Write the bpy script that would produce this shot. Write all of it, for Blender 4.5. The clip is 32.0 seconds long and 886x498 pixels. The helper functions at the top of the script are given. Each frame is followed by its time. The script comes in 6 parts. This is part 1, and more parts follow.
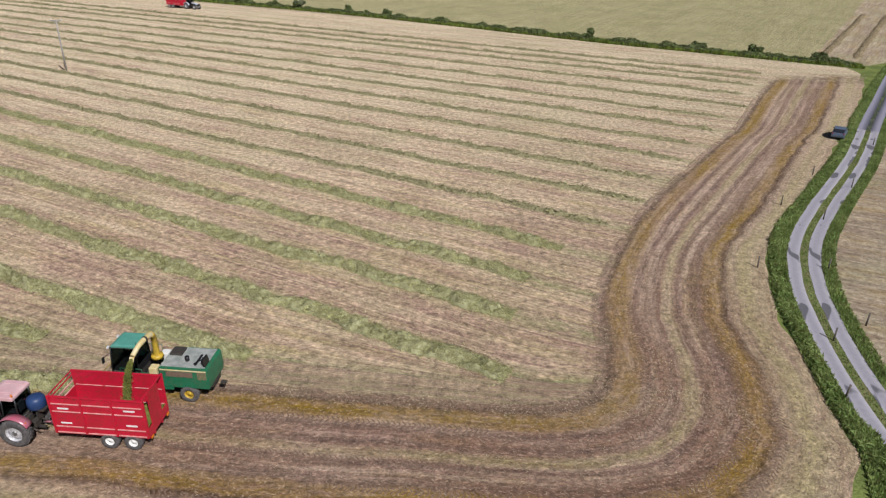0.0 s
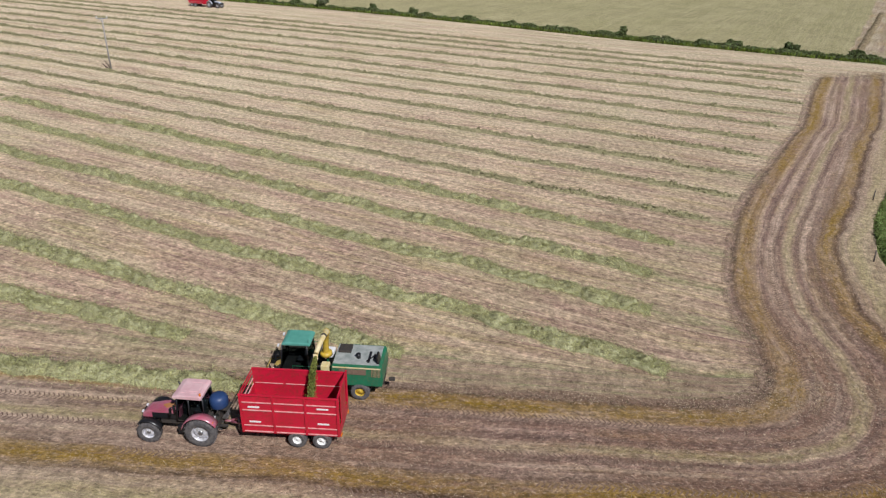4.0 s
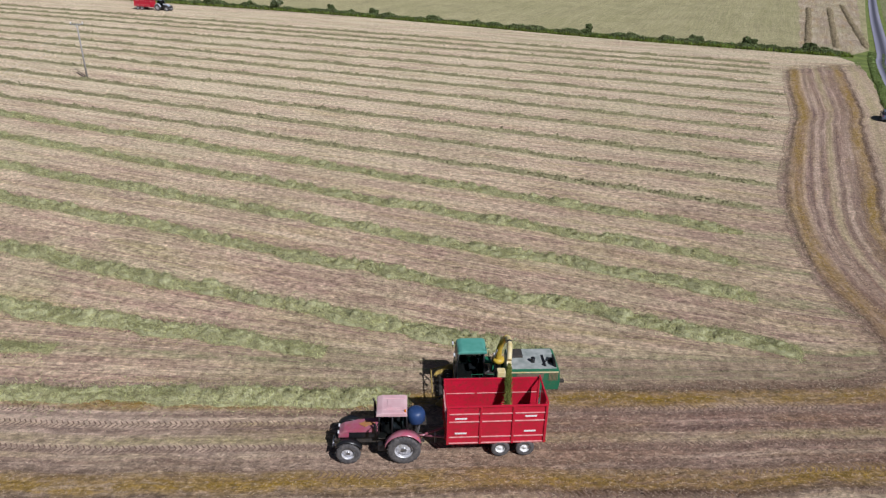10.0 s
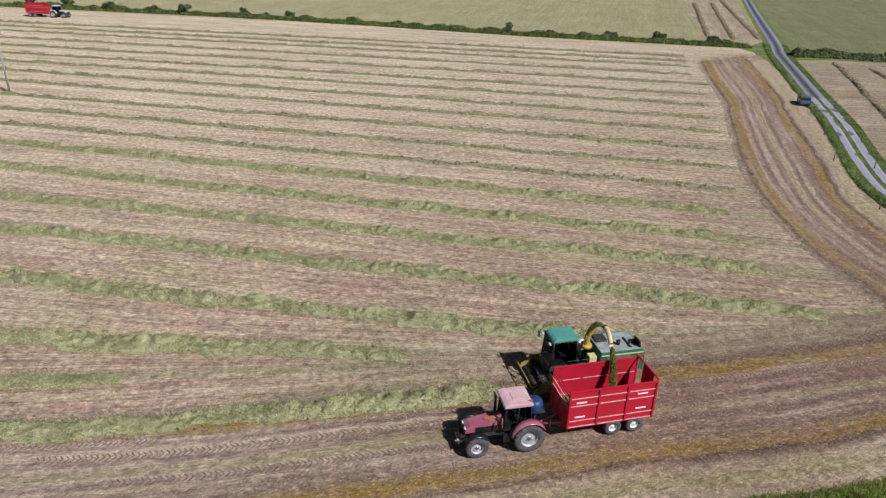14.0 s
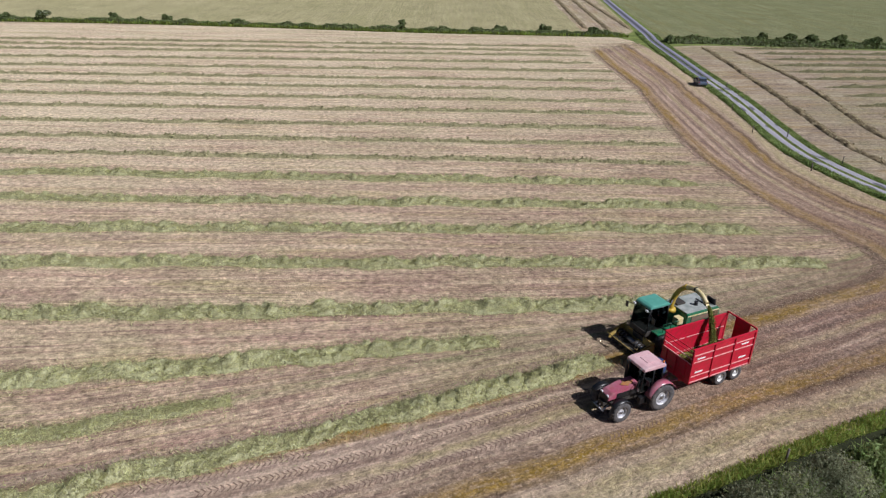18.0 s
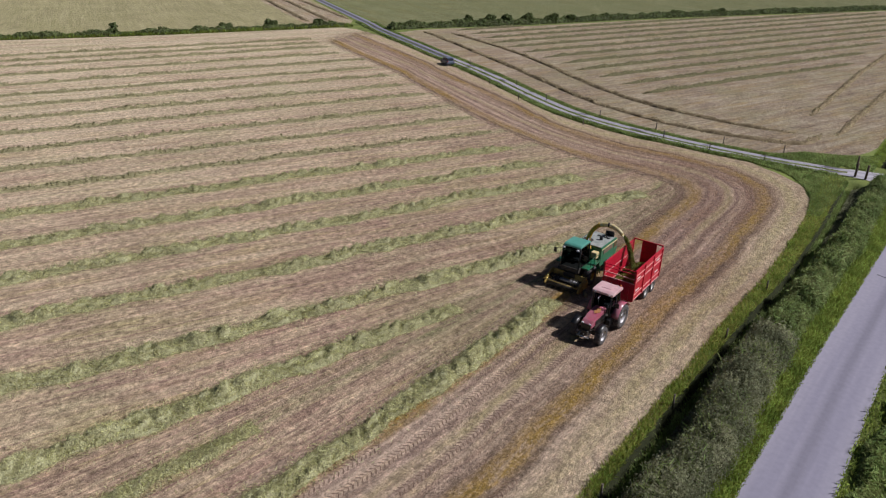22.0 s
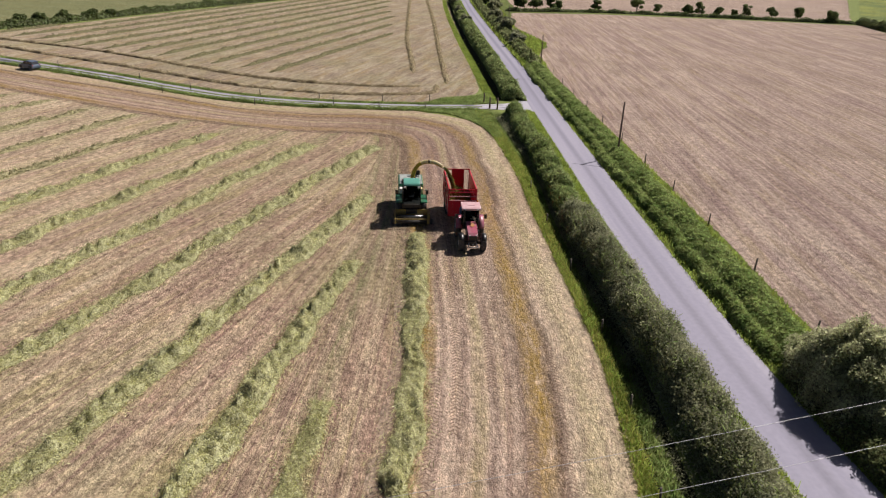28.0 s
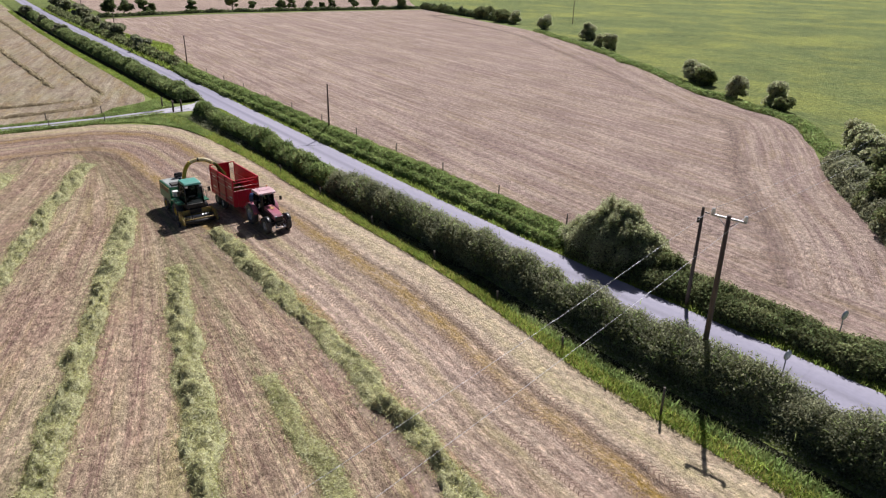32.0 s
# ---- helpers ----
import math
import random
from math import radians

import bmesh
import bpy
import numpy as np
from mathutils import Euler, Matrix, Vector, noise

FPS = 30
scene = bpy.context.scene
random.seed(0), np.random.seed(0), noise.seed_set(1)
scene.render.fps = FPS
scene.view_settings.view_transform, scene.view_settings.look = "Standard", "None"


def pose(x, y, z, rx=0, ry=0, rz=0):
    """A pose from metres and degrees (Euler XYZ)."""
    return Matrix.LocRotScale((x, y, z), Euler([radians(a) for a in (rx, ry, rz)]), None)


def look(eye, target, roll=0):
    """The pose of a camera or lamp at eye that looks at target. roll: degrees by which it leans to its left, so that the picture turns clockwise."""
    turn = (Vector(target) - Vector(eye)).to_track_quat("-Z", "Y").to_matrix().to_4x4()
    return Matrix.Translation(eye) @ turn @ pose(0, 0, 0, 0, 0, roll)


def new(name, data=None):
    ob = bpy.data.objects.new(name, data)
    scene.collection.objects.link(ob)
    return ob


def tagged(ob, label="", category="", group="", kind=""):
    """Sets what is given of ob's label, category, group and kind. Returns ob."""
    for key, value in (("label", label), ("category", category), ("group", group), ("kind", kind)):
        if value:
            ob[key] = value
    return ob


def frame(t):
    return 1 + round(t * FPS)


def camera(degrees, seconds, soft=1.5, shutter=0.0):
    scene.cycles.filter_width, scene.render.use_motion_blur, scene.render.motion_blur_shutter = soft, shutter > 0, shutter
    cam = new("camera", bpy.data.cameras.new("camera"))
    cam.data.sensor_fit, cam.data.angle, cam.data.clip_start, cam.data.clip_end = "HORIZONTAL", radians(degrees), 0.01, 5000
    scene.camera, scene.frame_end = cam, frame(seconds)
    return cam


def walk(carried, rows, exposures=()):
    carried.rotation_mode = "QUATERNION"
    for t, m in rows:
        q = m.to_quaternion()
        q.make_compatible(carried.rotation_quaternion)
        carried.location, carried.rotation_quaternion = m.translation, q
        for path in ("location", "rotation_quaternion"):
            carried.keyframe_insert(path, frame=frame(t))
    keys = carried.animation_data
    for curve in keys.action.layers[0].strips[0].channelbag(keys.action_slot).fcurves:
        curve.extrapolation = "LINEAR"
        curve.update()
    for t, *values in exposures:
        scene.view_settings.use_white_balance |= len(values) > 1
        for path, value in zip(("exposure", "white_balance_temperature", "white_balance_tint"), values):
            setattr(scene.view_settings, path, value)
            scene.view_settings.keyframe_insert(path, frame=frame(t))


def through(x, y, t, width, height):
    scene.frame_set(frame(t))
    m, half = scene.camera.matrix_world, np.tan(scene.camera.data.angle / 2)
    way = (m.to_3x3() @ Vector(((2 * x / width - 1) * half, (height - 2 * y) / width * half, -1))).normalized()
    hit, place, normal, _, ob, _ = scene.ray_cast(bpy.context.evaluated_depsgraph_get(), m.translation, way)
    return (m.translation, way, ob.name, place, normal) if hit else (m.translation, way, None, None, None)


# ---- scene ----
cam = camera(65.2, 32.0, soft=1.25)
PATH = [
    (0, (-2.876, 1.76, 26.78), (-2.913, 3.559, 25.907), 1.1),
    (0.5, (-4.356, 1.82, 26.789), (-4.392, 3.619, 25.916), 1.1),
    (1, (-5.856, 1.802, 26.759), (-5.891, 3.601, 25.885), 1.1),
    (1.5, (-7.313, 1.764, 26.677), (-7.346, 3.563, 25.803), 1.1),
    (2, (-8.652, 1.69, 26.497), (-8.684, 3.489, 25.623), 1.1),
    (2.5, (-10.073, 1.692, 26.451), (-10.103, 3.49, 25.576), 1.1),
    (3, (-11.402, 1.727, 26.323), (-11.431, 3.526, 25.449), 1.2),
    (3.5, (-12.551, 1.769, 26.195), (-12.577, 3.568, 25.322), 1.2),
    (5.5, (-17.466, 1.741, 26.042), (-17.346, 3.539, 25.174), 1.3),
    (6, (-18.55, 1.804, 26.051), (-18.396, 3.599, 25.182), 1.3),
    (6.5, (-19.717, 1.846, 26.084), (-19.527, 3.637, 25.215), 1.3),
    (7, (-20.85, 1.996, 26.069), (-20.634, 3.785, 25.199), 1.4),
    (7.5, (-22.038, 2.073, 26.091), (-21.818, 3.86, 25.222), 1.4),
    (8, (-23.052, 2.133, 26.089), (-22.835, 3.921, 25.219), 1.3),
    (8.5, (-24.201, 2.295, 26.041), (-23.985, 4.083, 25.172), 1.3),
    (9, (-25.504, 2.325, 26.12), (-25.286, 4.112, 25.25), 1.3),
    (9.5, (-26.797, 2.425, 26.124), (-26.577, 4.212, 25.254), 1.3),
    (10, (-28.242, 2.648, 26.088), (-28.02, 4.435, 25.218), 1.4),
    (10.5, (-29.651, 2.77, 26.045), (-29.429, 4.557, 25.176), 1.4),
    (11, (-31.094, 2.903, 26.102), (-30.871, 4.689, 25.232), 1.4),
    (11.5, (-32.509, 2.99, 26.136), (-32.285, 4.777, 25.266), 1.4),
    (12, (-33.937, 3.151, 26.183), (-33.706, 4.937, 25.313), 1.4),
    (12.5, (-35.358, 3.281, 26.226), (-35.096, 5.063, 25.357), 1.5),
    (13, (-36.721, 3.386, 26.28), (-36.366, 5.152, 25.412), 1.5),
    (13.5, (-38.33, 3.634, 26.269), (-37.853, 5.373, 25.405), 1.6),
    (14, (-39.9, 3.83, 26.269), (-39.375, 5.556, 25.405), 1.6),
    (14.5, (-41.608, 4.049, 26.314), (-40.986, 5.743, 25.452), 1.7),
    (16.5, (-48.949, 6.059, 26.111), (-48.156, 7.682, 25.252), 1.6),
    (17, (-50.906, 6.985, 25.972), (-50.088, 8.595, 25.112), 1.8),
    (17.5, (-52.768, 7.724, 25.9), (-51.921, 9.32, 25.041), 1.8),
    (18, (-54.589, 8.49, 25.827), (-53.68, 10.052, 24.971), 1.7),
    (18.5, (-56.404, 9.442, 25.675), (-55.41, 10.953, 24.821), 1.7),
    (19, (-58.202, 10.47, 25.486), (-57.122, 11.921, 24.635), 1.6),
    (19.5, (-60.024, 11.585, 25.294), (-58.86, 12.971, 24.445), 1.6),
    (20, (-61.795, 12.779, 25.302), (-60.548, 14.092, 24.453), 1.7),
    (20.5, (-63.597, 14.002, 25.16), (-62.273, 15.239, 24.314), 1.7),
    (21, (-65.239, 15.405, 25.074), (-63.844, 16.563, 24.229), 1.7),
    (21.5, (-66.802, 16.813, 25.044), (-65.343, 17.889, 24.199), 1.7),
    (22, (-68.325, 18.203, 25.112), (-66.81, 19.197, 24.266), 1.7),
    (22.5, (-69.876, 19.595, 25.222), (-68.309, 20.505, 24.377), 1.6),
    (23, (-71.319, 21.226, 25.173), (-69.701, 22.042, 24.329), 1.8),
    (23.5, (-72.653, 22.983, 25.136), (-70.988, 23.703, 24.294), 1.9),
    (24, (-73.917, 24.785, 25.182), (-72.213, 25.405, 24.339), 1.8),
    (24.5, (-75.045, 26.73, 25.193), (-73.307, 27.249, 24.35), 1.8),
    (25, (-75.956, 28.946, 24.952), (-74.188, 29.356, 24.113), 2.1),
    (25.5, (-76.56, 31.039, 24.055), (-74.763, 31.337, 23.229), 2.6),
    (27.5, (-79.325, 39.007, 22.915), (-77.503, 38.871, 22.1), 2.1),
    (28, (-79.495, 41.274, 22.602), (-77.685, 41.017, 21.791), 2.3),
    (28.5, (-79.619, 43.723, 22.262), (-77.83, 43.337, 21.455), 2.4),
    (29, (-79.695, 46.073, 21.943), (-77.937, 45.557, 21.143), 2.4),
    (29.5, (-79.673, 48.368, 21.676), (-77.954, 47.723, 20.882), 2.3),
    (30, (-79.641, 50.645, 21.586), (-77.972, 49.879, 20.794), 2.1),
    (30.5, (-79.516, 52.961, 21.623), (-77.905, 52.077, 20.833), 1.9),
    (31, (-79.404, 55.047, 21.654), (-77.864, 54.04, 20.869), 1.6),
    (31.5, (-79.384, 56.482, 21.753), (-77.921, 55.365, 20.97), 1.4),
    (32, (-79.612, 57.396, 21.805), (-78.231, 56.177, 21.024), 1.2),
]
walk(cam, [(t, look(eye, target, roll)) for t, eye, target, roll in PATH], [(0, -0.18, 6300, 10), (9, -0.19, 5950, 10.5), (14, -0.15, 5950, 10.5), (18, -0.07, 6000, 11), (22, -0.25, 6250, 12.5), (25, -0.36, 6850, 14), (28, 0.24, 6850, 12), (30, 0.3, 6400, 12), (32, 0.38, 6300, 12.5)])

# ---- light ----
sun_dir = Vector((0.52, -0.85, 1.0)).normalized()
w = bpy.data.worlds.new("sky")
scene.world = w
w.use_nodes = True
wn = w.node_tree.nodes
sky = wn.new("ShaderNodeTexSky")
sky.sky_type = "NISHITA"
sky.sun_disc = False
sky.air_density = 0.35
sky.sun_elevation = math.asin(sun_dir.z)
sky.sun_rotation = math.atan2(sun_dir.x, sun_dir.y)
wn["Background"].inputs[1].default_value = 0.05
w.node_tree.links.new(sky.outputs[0], wn["Background"].inputs[0])
sun = new("sun", bpy.data.lights.new("sun", "SUN"))
sun.data.energy, sun.data.angle, sun.data.color = 5.0, radians(0.6), (1.0, 0.955, 0.935)
sun.matrix_world = look(sun_dir * 300, (0, 0, 0))

# ---- building helpers ----
rng = np.random.default_rng(7)


def vn(x, y, s=0.0):
    """Smooth value noise, 0 to 1."""
    ix, iy = np.floor(x), np.floor(y)
    fx, fy = x - ix, y - iy
    fx, fy = fx * fx * (3 - 2 * fx), fy * fy * (3 - 2 * fy)

    def h(a, b):
        v = np.sin(a * 127.1 + b * 311.7 + s * 74.7) * 43758.5453
        return v - np.floor(v)

    return (h(ix, iy) * (1 - fx) + h(ix + 1, iy) * fx) * (1 - fy) + (h(ix, iy + 1) * (1 - fx) + h(ix + 1, iy + 1) * fx) * fy


def fast_mesh(name, V, F, mat=None, uv=None, smooth=False):
    V, F = np.asarray(V, np.float32), np.asarray(F, np.int32)
    me = bpy.data.meshes.new(name)
    me.vertices.add(len(V))
    me.vertices.foreach_set("co", V.ravel())
    k = F.shape[1]
    me.loops.add(F.size)
    me.loops.foreach_set("vertex_index", F.ravel())
    me.polygons.add(len(F))
    me.polygons.foreach_set("loop_start", np.arange(len(F), dtype=np.int32) * k)
    if smooth:
        me.polygons.foreach_set("use_smooth", np.ones(len(F), bool))
    if uv is not None:
        layer = me.uv_layers.new(name="UVMap")
        layer.data.foreach_set("uv", np.asarray(uv, np.float32)[F.ravel()].ravel())
    me.update(calc_edges=True)
    if mat:
        me.materials.append(mat)
    return me


def grid_faces(nu, nv):
    i = np.arange(nu - 1)[:, None] * nv + np.arange(nv - 1)[None, :]
    i = i.ravel()
    return np.stack([i, i + nv, i + nv + 1, i + 1], 1)


def spline(P, n):
    """Catmull-Rom through the points, n steps a span."""
    P = np.asarray(P, float)
    Q = np.vstack([2 * P[0] - P[1], P, 2 * P[-1] - P[-2]])
    t = np.arange(n)[:, None] / n
    out = []
    for a, b, c, d in zip(Q[:-3], Q[1:-2], Q[2:-1], Q[3:]):
        out.append(0.5 * (2 * b + (c - a) * t + (2 * a - 5 * b + 4 * c - d) * t**2 + (3 * b - a - 3 * c + d) * t**3))
    return np.vstack([*out, P[-1:]])


def along(P):
    return np.r_[0, np.cumsum(np.linalg.norm(np.diff(P, axis=0), axis=1))]


def resample(P, step):
    P = np.asarray(P, float)
    s = along(P)
    q = np.linspace(0, s[-1], max(2, int(s[-1] / step) + 1))
    return np.stack([np.interp(q, s, P[:, k]) for k in range(P.shape[1])], 1)


def sides(P):
    """Unit normals to the left of a plan line."""
    d = np.gradient(P[:, :2], axis=0)
    d /= np.linalg.norm(d, axis=1)[:, None] + 1e-9
    return np.stack([-d[:, 1], d[:, 0]], 1)


def inside(x, y, poly):
    poly = np.asarray(poly, float)
    r = np.zeros(np.shape(x), bool)
    for (x1, y1), (x2, y2) in zip(poly, np.roll(poly, -1, 0)):
        r ^= ((y1 > y) != (y2 > y)) & (x < (x2 - x1) * (y - y1) / (y2 - y1 + 1e-12) + x1)
    return r


def thing(name, label, category, m=None, group="", kind=""):
    ob = tagged(new(name), label, category, group, kind)
    ob.empty_display_size = 0.2
    if m is not None:
        ob.matrix_world = m
    return ob


def part(name, bm, material, parent, label=""):
    if isinstance(bm, bpy.types.Mesh):
        me = bm
    else:
        me = bpy.data.meshes.new(name)
        bmesh.ops.recalc_face_normals(bm, faces=bm.faces[:])
        bm.to_mesh(me)
        bm.free()
        if material:
            me.materials.append(material)
    ob = new(name, me)
    ob.parent = parent
    if label:
        ob["label"] = label
    return ob


def box(bm, c, s, bevel=0.0, r=None):
    """A box with centre c and size s, its edges rounded by bevel, turned by the degrees r."""
    m = Matrix.Translation(c) @ (Euler([radians(a) for a in r]).to_matrix().to_4x4() if r else Matrix()) @ Matrix.Diagonal((*s, 1))
    g = bmesh.ops.create_cube(bm, size=1, matrix=m)
    if bevel:
        es = list({e for v in g["verts"] for e in v.link_edges})
        bmesh.ops.bevel(bm, geom=es, offset=bevel, segments=2, affect="EDGES", profile=0.6)
    return bm


def B(*boxes, bevel=0.0):
    bm = bmesh.new()
    for b in boxes:
        box(bm, b[0], b[1], b[2] if len(b) > 2 else bevel, b[3] if len(b) > 3 else None)
    return bm


def prism(bm, prof, y0, y1, bevel=0.0):
    """A side profile of (x, z) pairs drawn out from y0 to y1."""
    a = [bm.verts.new((x, y0, z)) for x, z in prof]
    b = [bm.verts.new((x, y1, z)) for x, z in prof]
    n = len(prof)
    fs = [bm.faces.new(a), bm.faces.new(b[::-1])]
    fs += [bm.faces.new((a[i], b[i], b[(i + 1) % n], a[(i + 1) % n])) for i in range(n)]
    if bevel:
        es = list({e for f in fs for e in f.edges})
        bmesh.ops.bevel(bm, geom=es, offset=bevel, segments=2, affect="EDGES", profile=0.6)
    return bm


def turned(bm, prof, n=28, axis="y", at=(0, 0, 0), scale=1.0):
    """A profile of (radius, offset) pairs turned about an axis."""
    rings = []
    for k in range(n):
        a = 2 * math.pi * k / n
        c, s = math.cos(a), math.sin(a)
        ring = []
        for r, o in prof:
            p = {"y": (r * c, o, r * s), "z": (r * c, r * s, o), "x": (o, r * c, r * s)}[axis]
            ring.append(bm.verts.new([at[i] + p[i] * scale for i in range(3)]))
        rings.append(ring)
    for k in range(n):
        a, b = rings[k], rings[(k + 1) % n]
        for i in range(len(prof) - 1):
            bm.faces.new((a[i], b[i], b[i + 1], a[i + 1])).smooth = True
    return bm


def tube(bm, P, r, n=8, cap=True):
    """A round bar along the points, of radius r or radii."""
    P = [Vector(p) for p in P]
    rings = []
    for i, p in enumerate(P):
        d = (P[min(i + 1, len(P) - 1)] - P[max(i - 1, 0)]).normalized()
        u = d.orthogonal().normalized() if i == 0 else (u - d * u.dot(d)).normalized()
        v = d.cross(u)
        rr = r[i] if isinstance(r, (list, tuple)) else r
        rings.append([bm.verts.new(p + (u * math.cos(2 * math.pi * k / n) + v * math.sin(2 * math.pi * k / n)) * rr) for k in range(n)])
    for a, b in zip(rings, rings[1:]):
        for k in range(n):
            bm.faces.new((a[k], a[(k + 1) % n], b[(k + 1) % n], b[k])).smooth = True
    if cap:
        bm.faces.new(rings[0][::-1]), bm.faces.new(rings[-1])
    return bm


def T(*tubes):
    bm = bmesh.new()
    for t in tubes:
        tube(bm, *t)
    return bm


# ---- materials ----
def material(name, colour, rough=0.7, metal=0.0, vary=0.25, scale=3.0, grain=40.0, bump=0.0, second=None, stretch=(1, 1, 1), random_tint=0.0, spec=0.4, dirt=None):
    """A surface with variation at two scales: staining from colour to second and fine grain."""
    m = bpy.data.materials.new(name)
    m.use_nodes = True
    nt = m.node_tree
    N, L = nt.nodes.new, nt.links.new
    bsdf = nt.nodes["Principled BSDF"]
    co = N("ShaderNodeTexCoord")
    mp = N("ShaderNodeMapping")
    mp.inputs["Scale"].default_value = stretch
    L(co.outputs["Object"], mp.inputs[0])
    a, b = N("ShaderNodeTexNoise"), N("ShaderNodeTexNoise")
    a.inputs["Scale"].default_value, a.inputs["Detail"].default_value = scale, 4
    b.inputs["Scale"].default_value, b.inputs["Detail"].default_value = grain, 3
    L(mp.outputs[0], a.inputs[0]), L(mp.outputs[0], b.inputs[0])
    second = second or [c * (1 - vary) for c in colour]
    ramp = N("ShaderNodeValToRGB")
    ramp.color_ramp.elements[0].position, ramp.color_ramp.elements[1].position = 0.35, 0.65
    ramp.color_ramp.elements[0].color, ramp.color_ramp.elements[1].color = (*second, 1), (*colour, 1)
    L(a.outputs[0], ramp.inputs[0])
    mul = N("ShaderNodeMix")
    mul.data_type, mul.blend_type = "RGBA", "MULTIPLY"
    mul.inputs[0].default_value = 1.0
    g = N("ShaderNodeMapRange")
    g.inputs[3].default_value, g.inputs[4].default_value = 1 - vary, 1 + vary
    L(b.outputs[0], g.inputs[0])
    cg = N("ShaderNodeCombineColor")
    for i in range(3):
        L(g.outputs[0], cg.inputs[i])
    L(ramp.outputs[0], mul.inputs[6]), L(cg.outputs[0], mul.inputs[7])
    out = mul.outputs[2]
    if dirt:
        d = N("ShaderNodeTexNoise")
        d.inputs["Scale"].default_value, d.inputs["Detail"].default_value = 5.0, 6
        L(co.outputs["Object"], d.inputs[0])
        dr = N("ShaderNodeValToRGB")
        dr.color_ramp.elements[0].position, dr.color_ramp.elements[1].position = 0.5, 0.72
        dr.color_ramp.elements[0].color, dr.color_ramp.elements[1].color = (0, 0, 0, 1), (0.75, 0.75, 0.75, 1)
        L(d.outputs[0], dr.inputs[0])
        dm = N("ShaderNodeMix")
        dm.data_type = "RGBA"
        dm.inputs[7].default_value = (*dirt, 1)
        L(dr.outputs[0], dm.inputs[0]), L(out, dm.inputs[6])
        out = dm.outputs[2]
    if random_tint:
        geo = N("ShaderNodeNewGeometry")
        hs = N("ShaderNodeHueSaturation")
        vr = N("ShaderNodeMapRange")
        vr.inputs[3].default_value, vr.inputs[4].default_value = 1 - random_tint, 1 + random_tint
        hr = N("ShaderNodeMapRange")
        hr.inputs[3].default_value, hr.inputs[4].default_value = 0.5 - 0.05 * random_tint, 0.5 + 0.05 * random_tint
        L(geo.outputs["Random Per Island"], vr.inputs[0]), L(geo.outputs["Random Per Island"], hr.inputs[0])
        L(vr.outputs[0], hs.inputs["Value"]), L(hr.outputs[0], hs.inputs["Hue"]), L(out, hs.inputs["Color"])
        out = hs.outputs[0]
    L(out, bsdf.inputs["Base Color"])
    bsdf.inputs["Roughness"].default_value, bsdf.inputs["Metallic"].default_value = rough, metal
    bsdf.inputs["Specular IOR Level"].default_value = spec
    if bump:
        bp = N("ShaderNodeBump")
        bp.inputs["Strength"].default_value, bp.inputs["Distance"].default_value = 0.7, bump
        L(b.outputs[0], bp.inputs["Height"]), L(bp.outputs[0], bsdf.inputs["Normal"])
    return m


def leaf_material(name, colour, second, tint=0.35, through=0.25, rough=0.6, spec=0.3):
    m = material(name, colour, rough, 0, 0.15, 0.5, 6, 0, second, random_tint=tint, spec=spec)
    nt = m.node_tree
    bsdf, out = nt.nodes["Principled BSDF"], nt.nodes["Material Output"]
    tr, mix = nt.nodes.new("ShaderNodeBsdfTranslucent"), nt.nodes.new("ShaderNodeMixShader")
    src = bsdf.inputs["Base Color"].links[0].from_socket
    nt.links.new(src, tr.inputs[0])
    mix.inputs[0].default_value = through
    nt.links.new(bsdf.outputs[0], mix.inputs[1]), nt.links.new(tr.outputs[0], mix.inputs[2]), nt.links.new(mix.outputs[0], out.inputs[0])
    return m


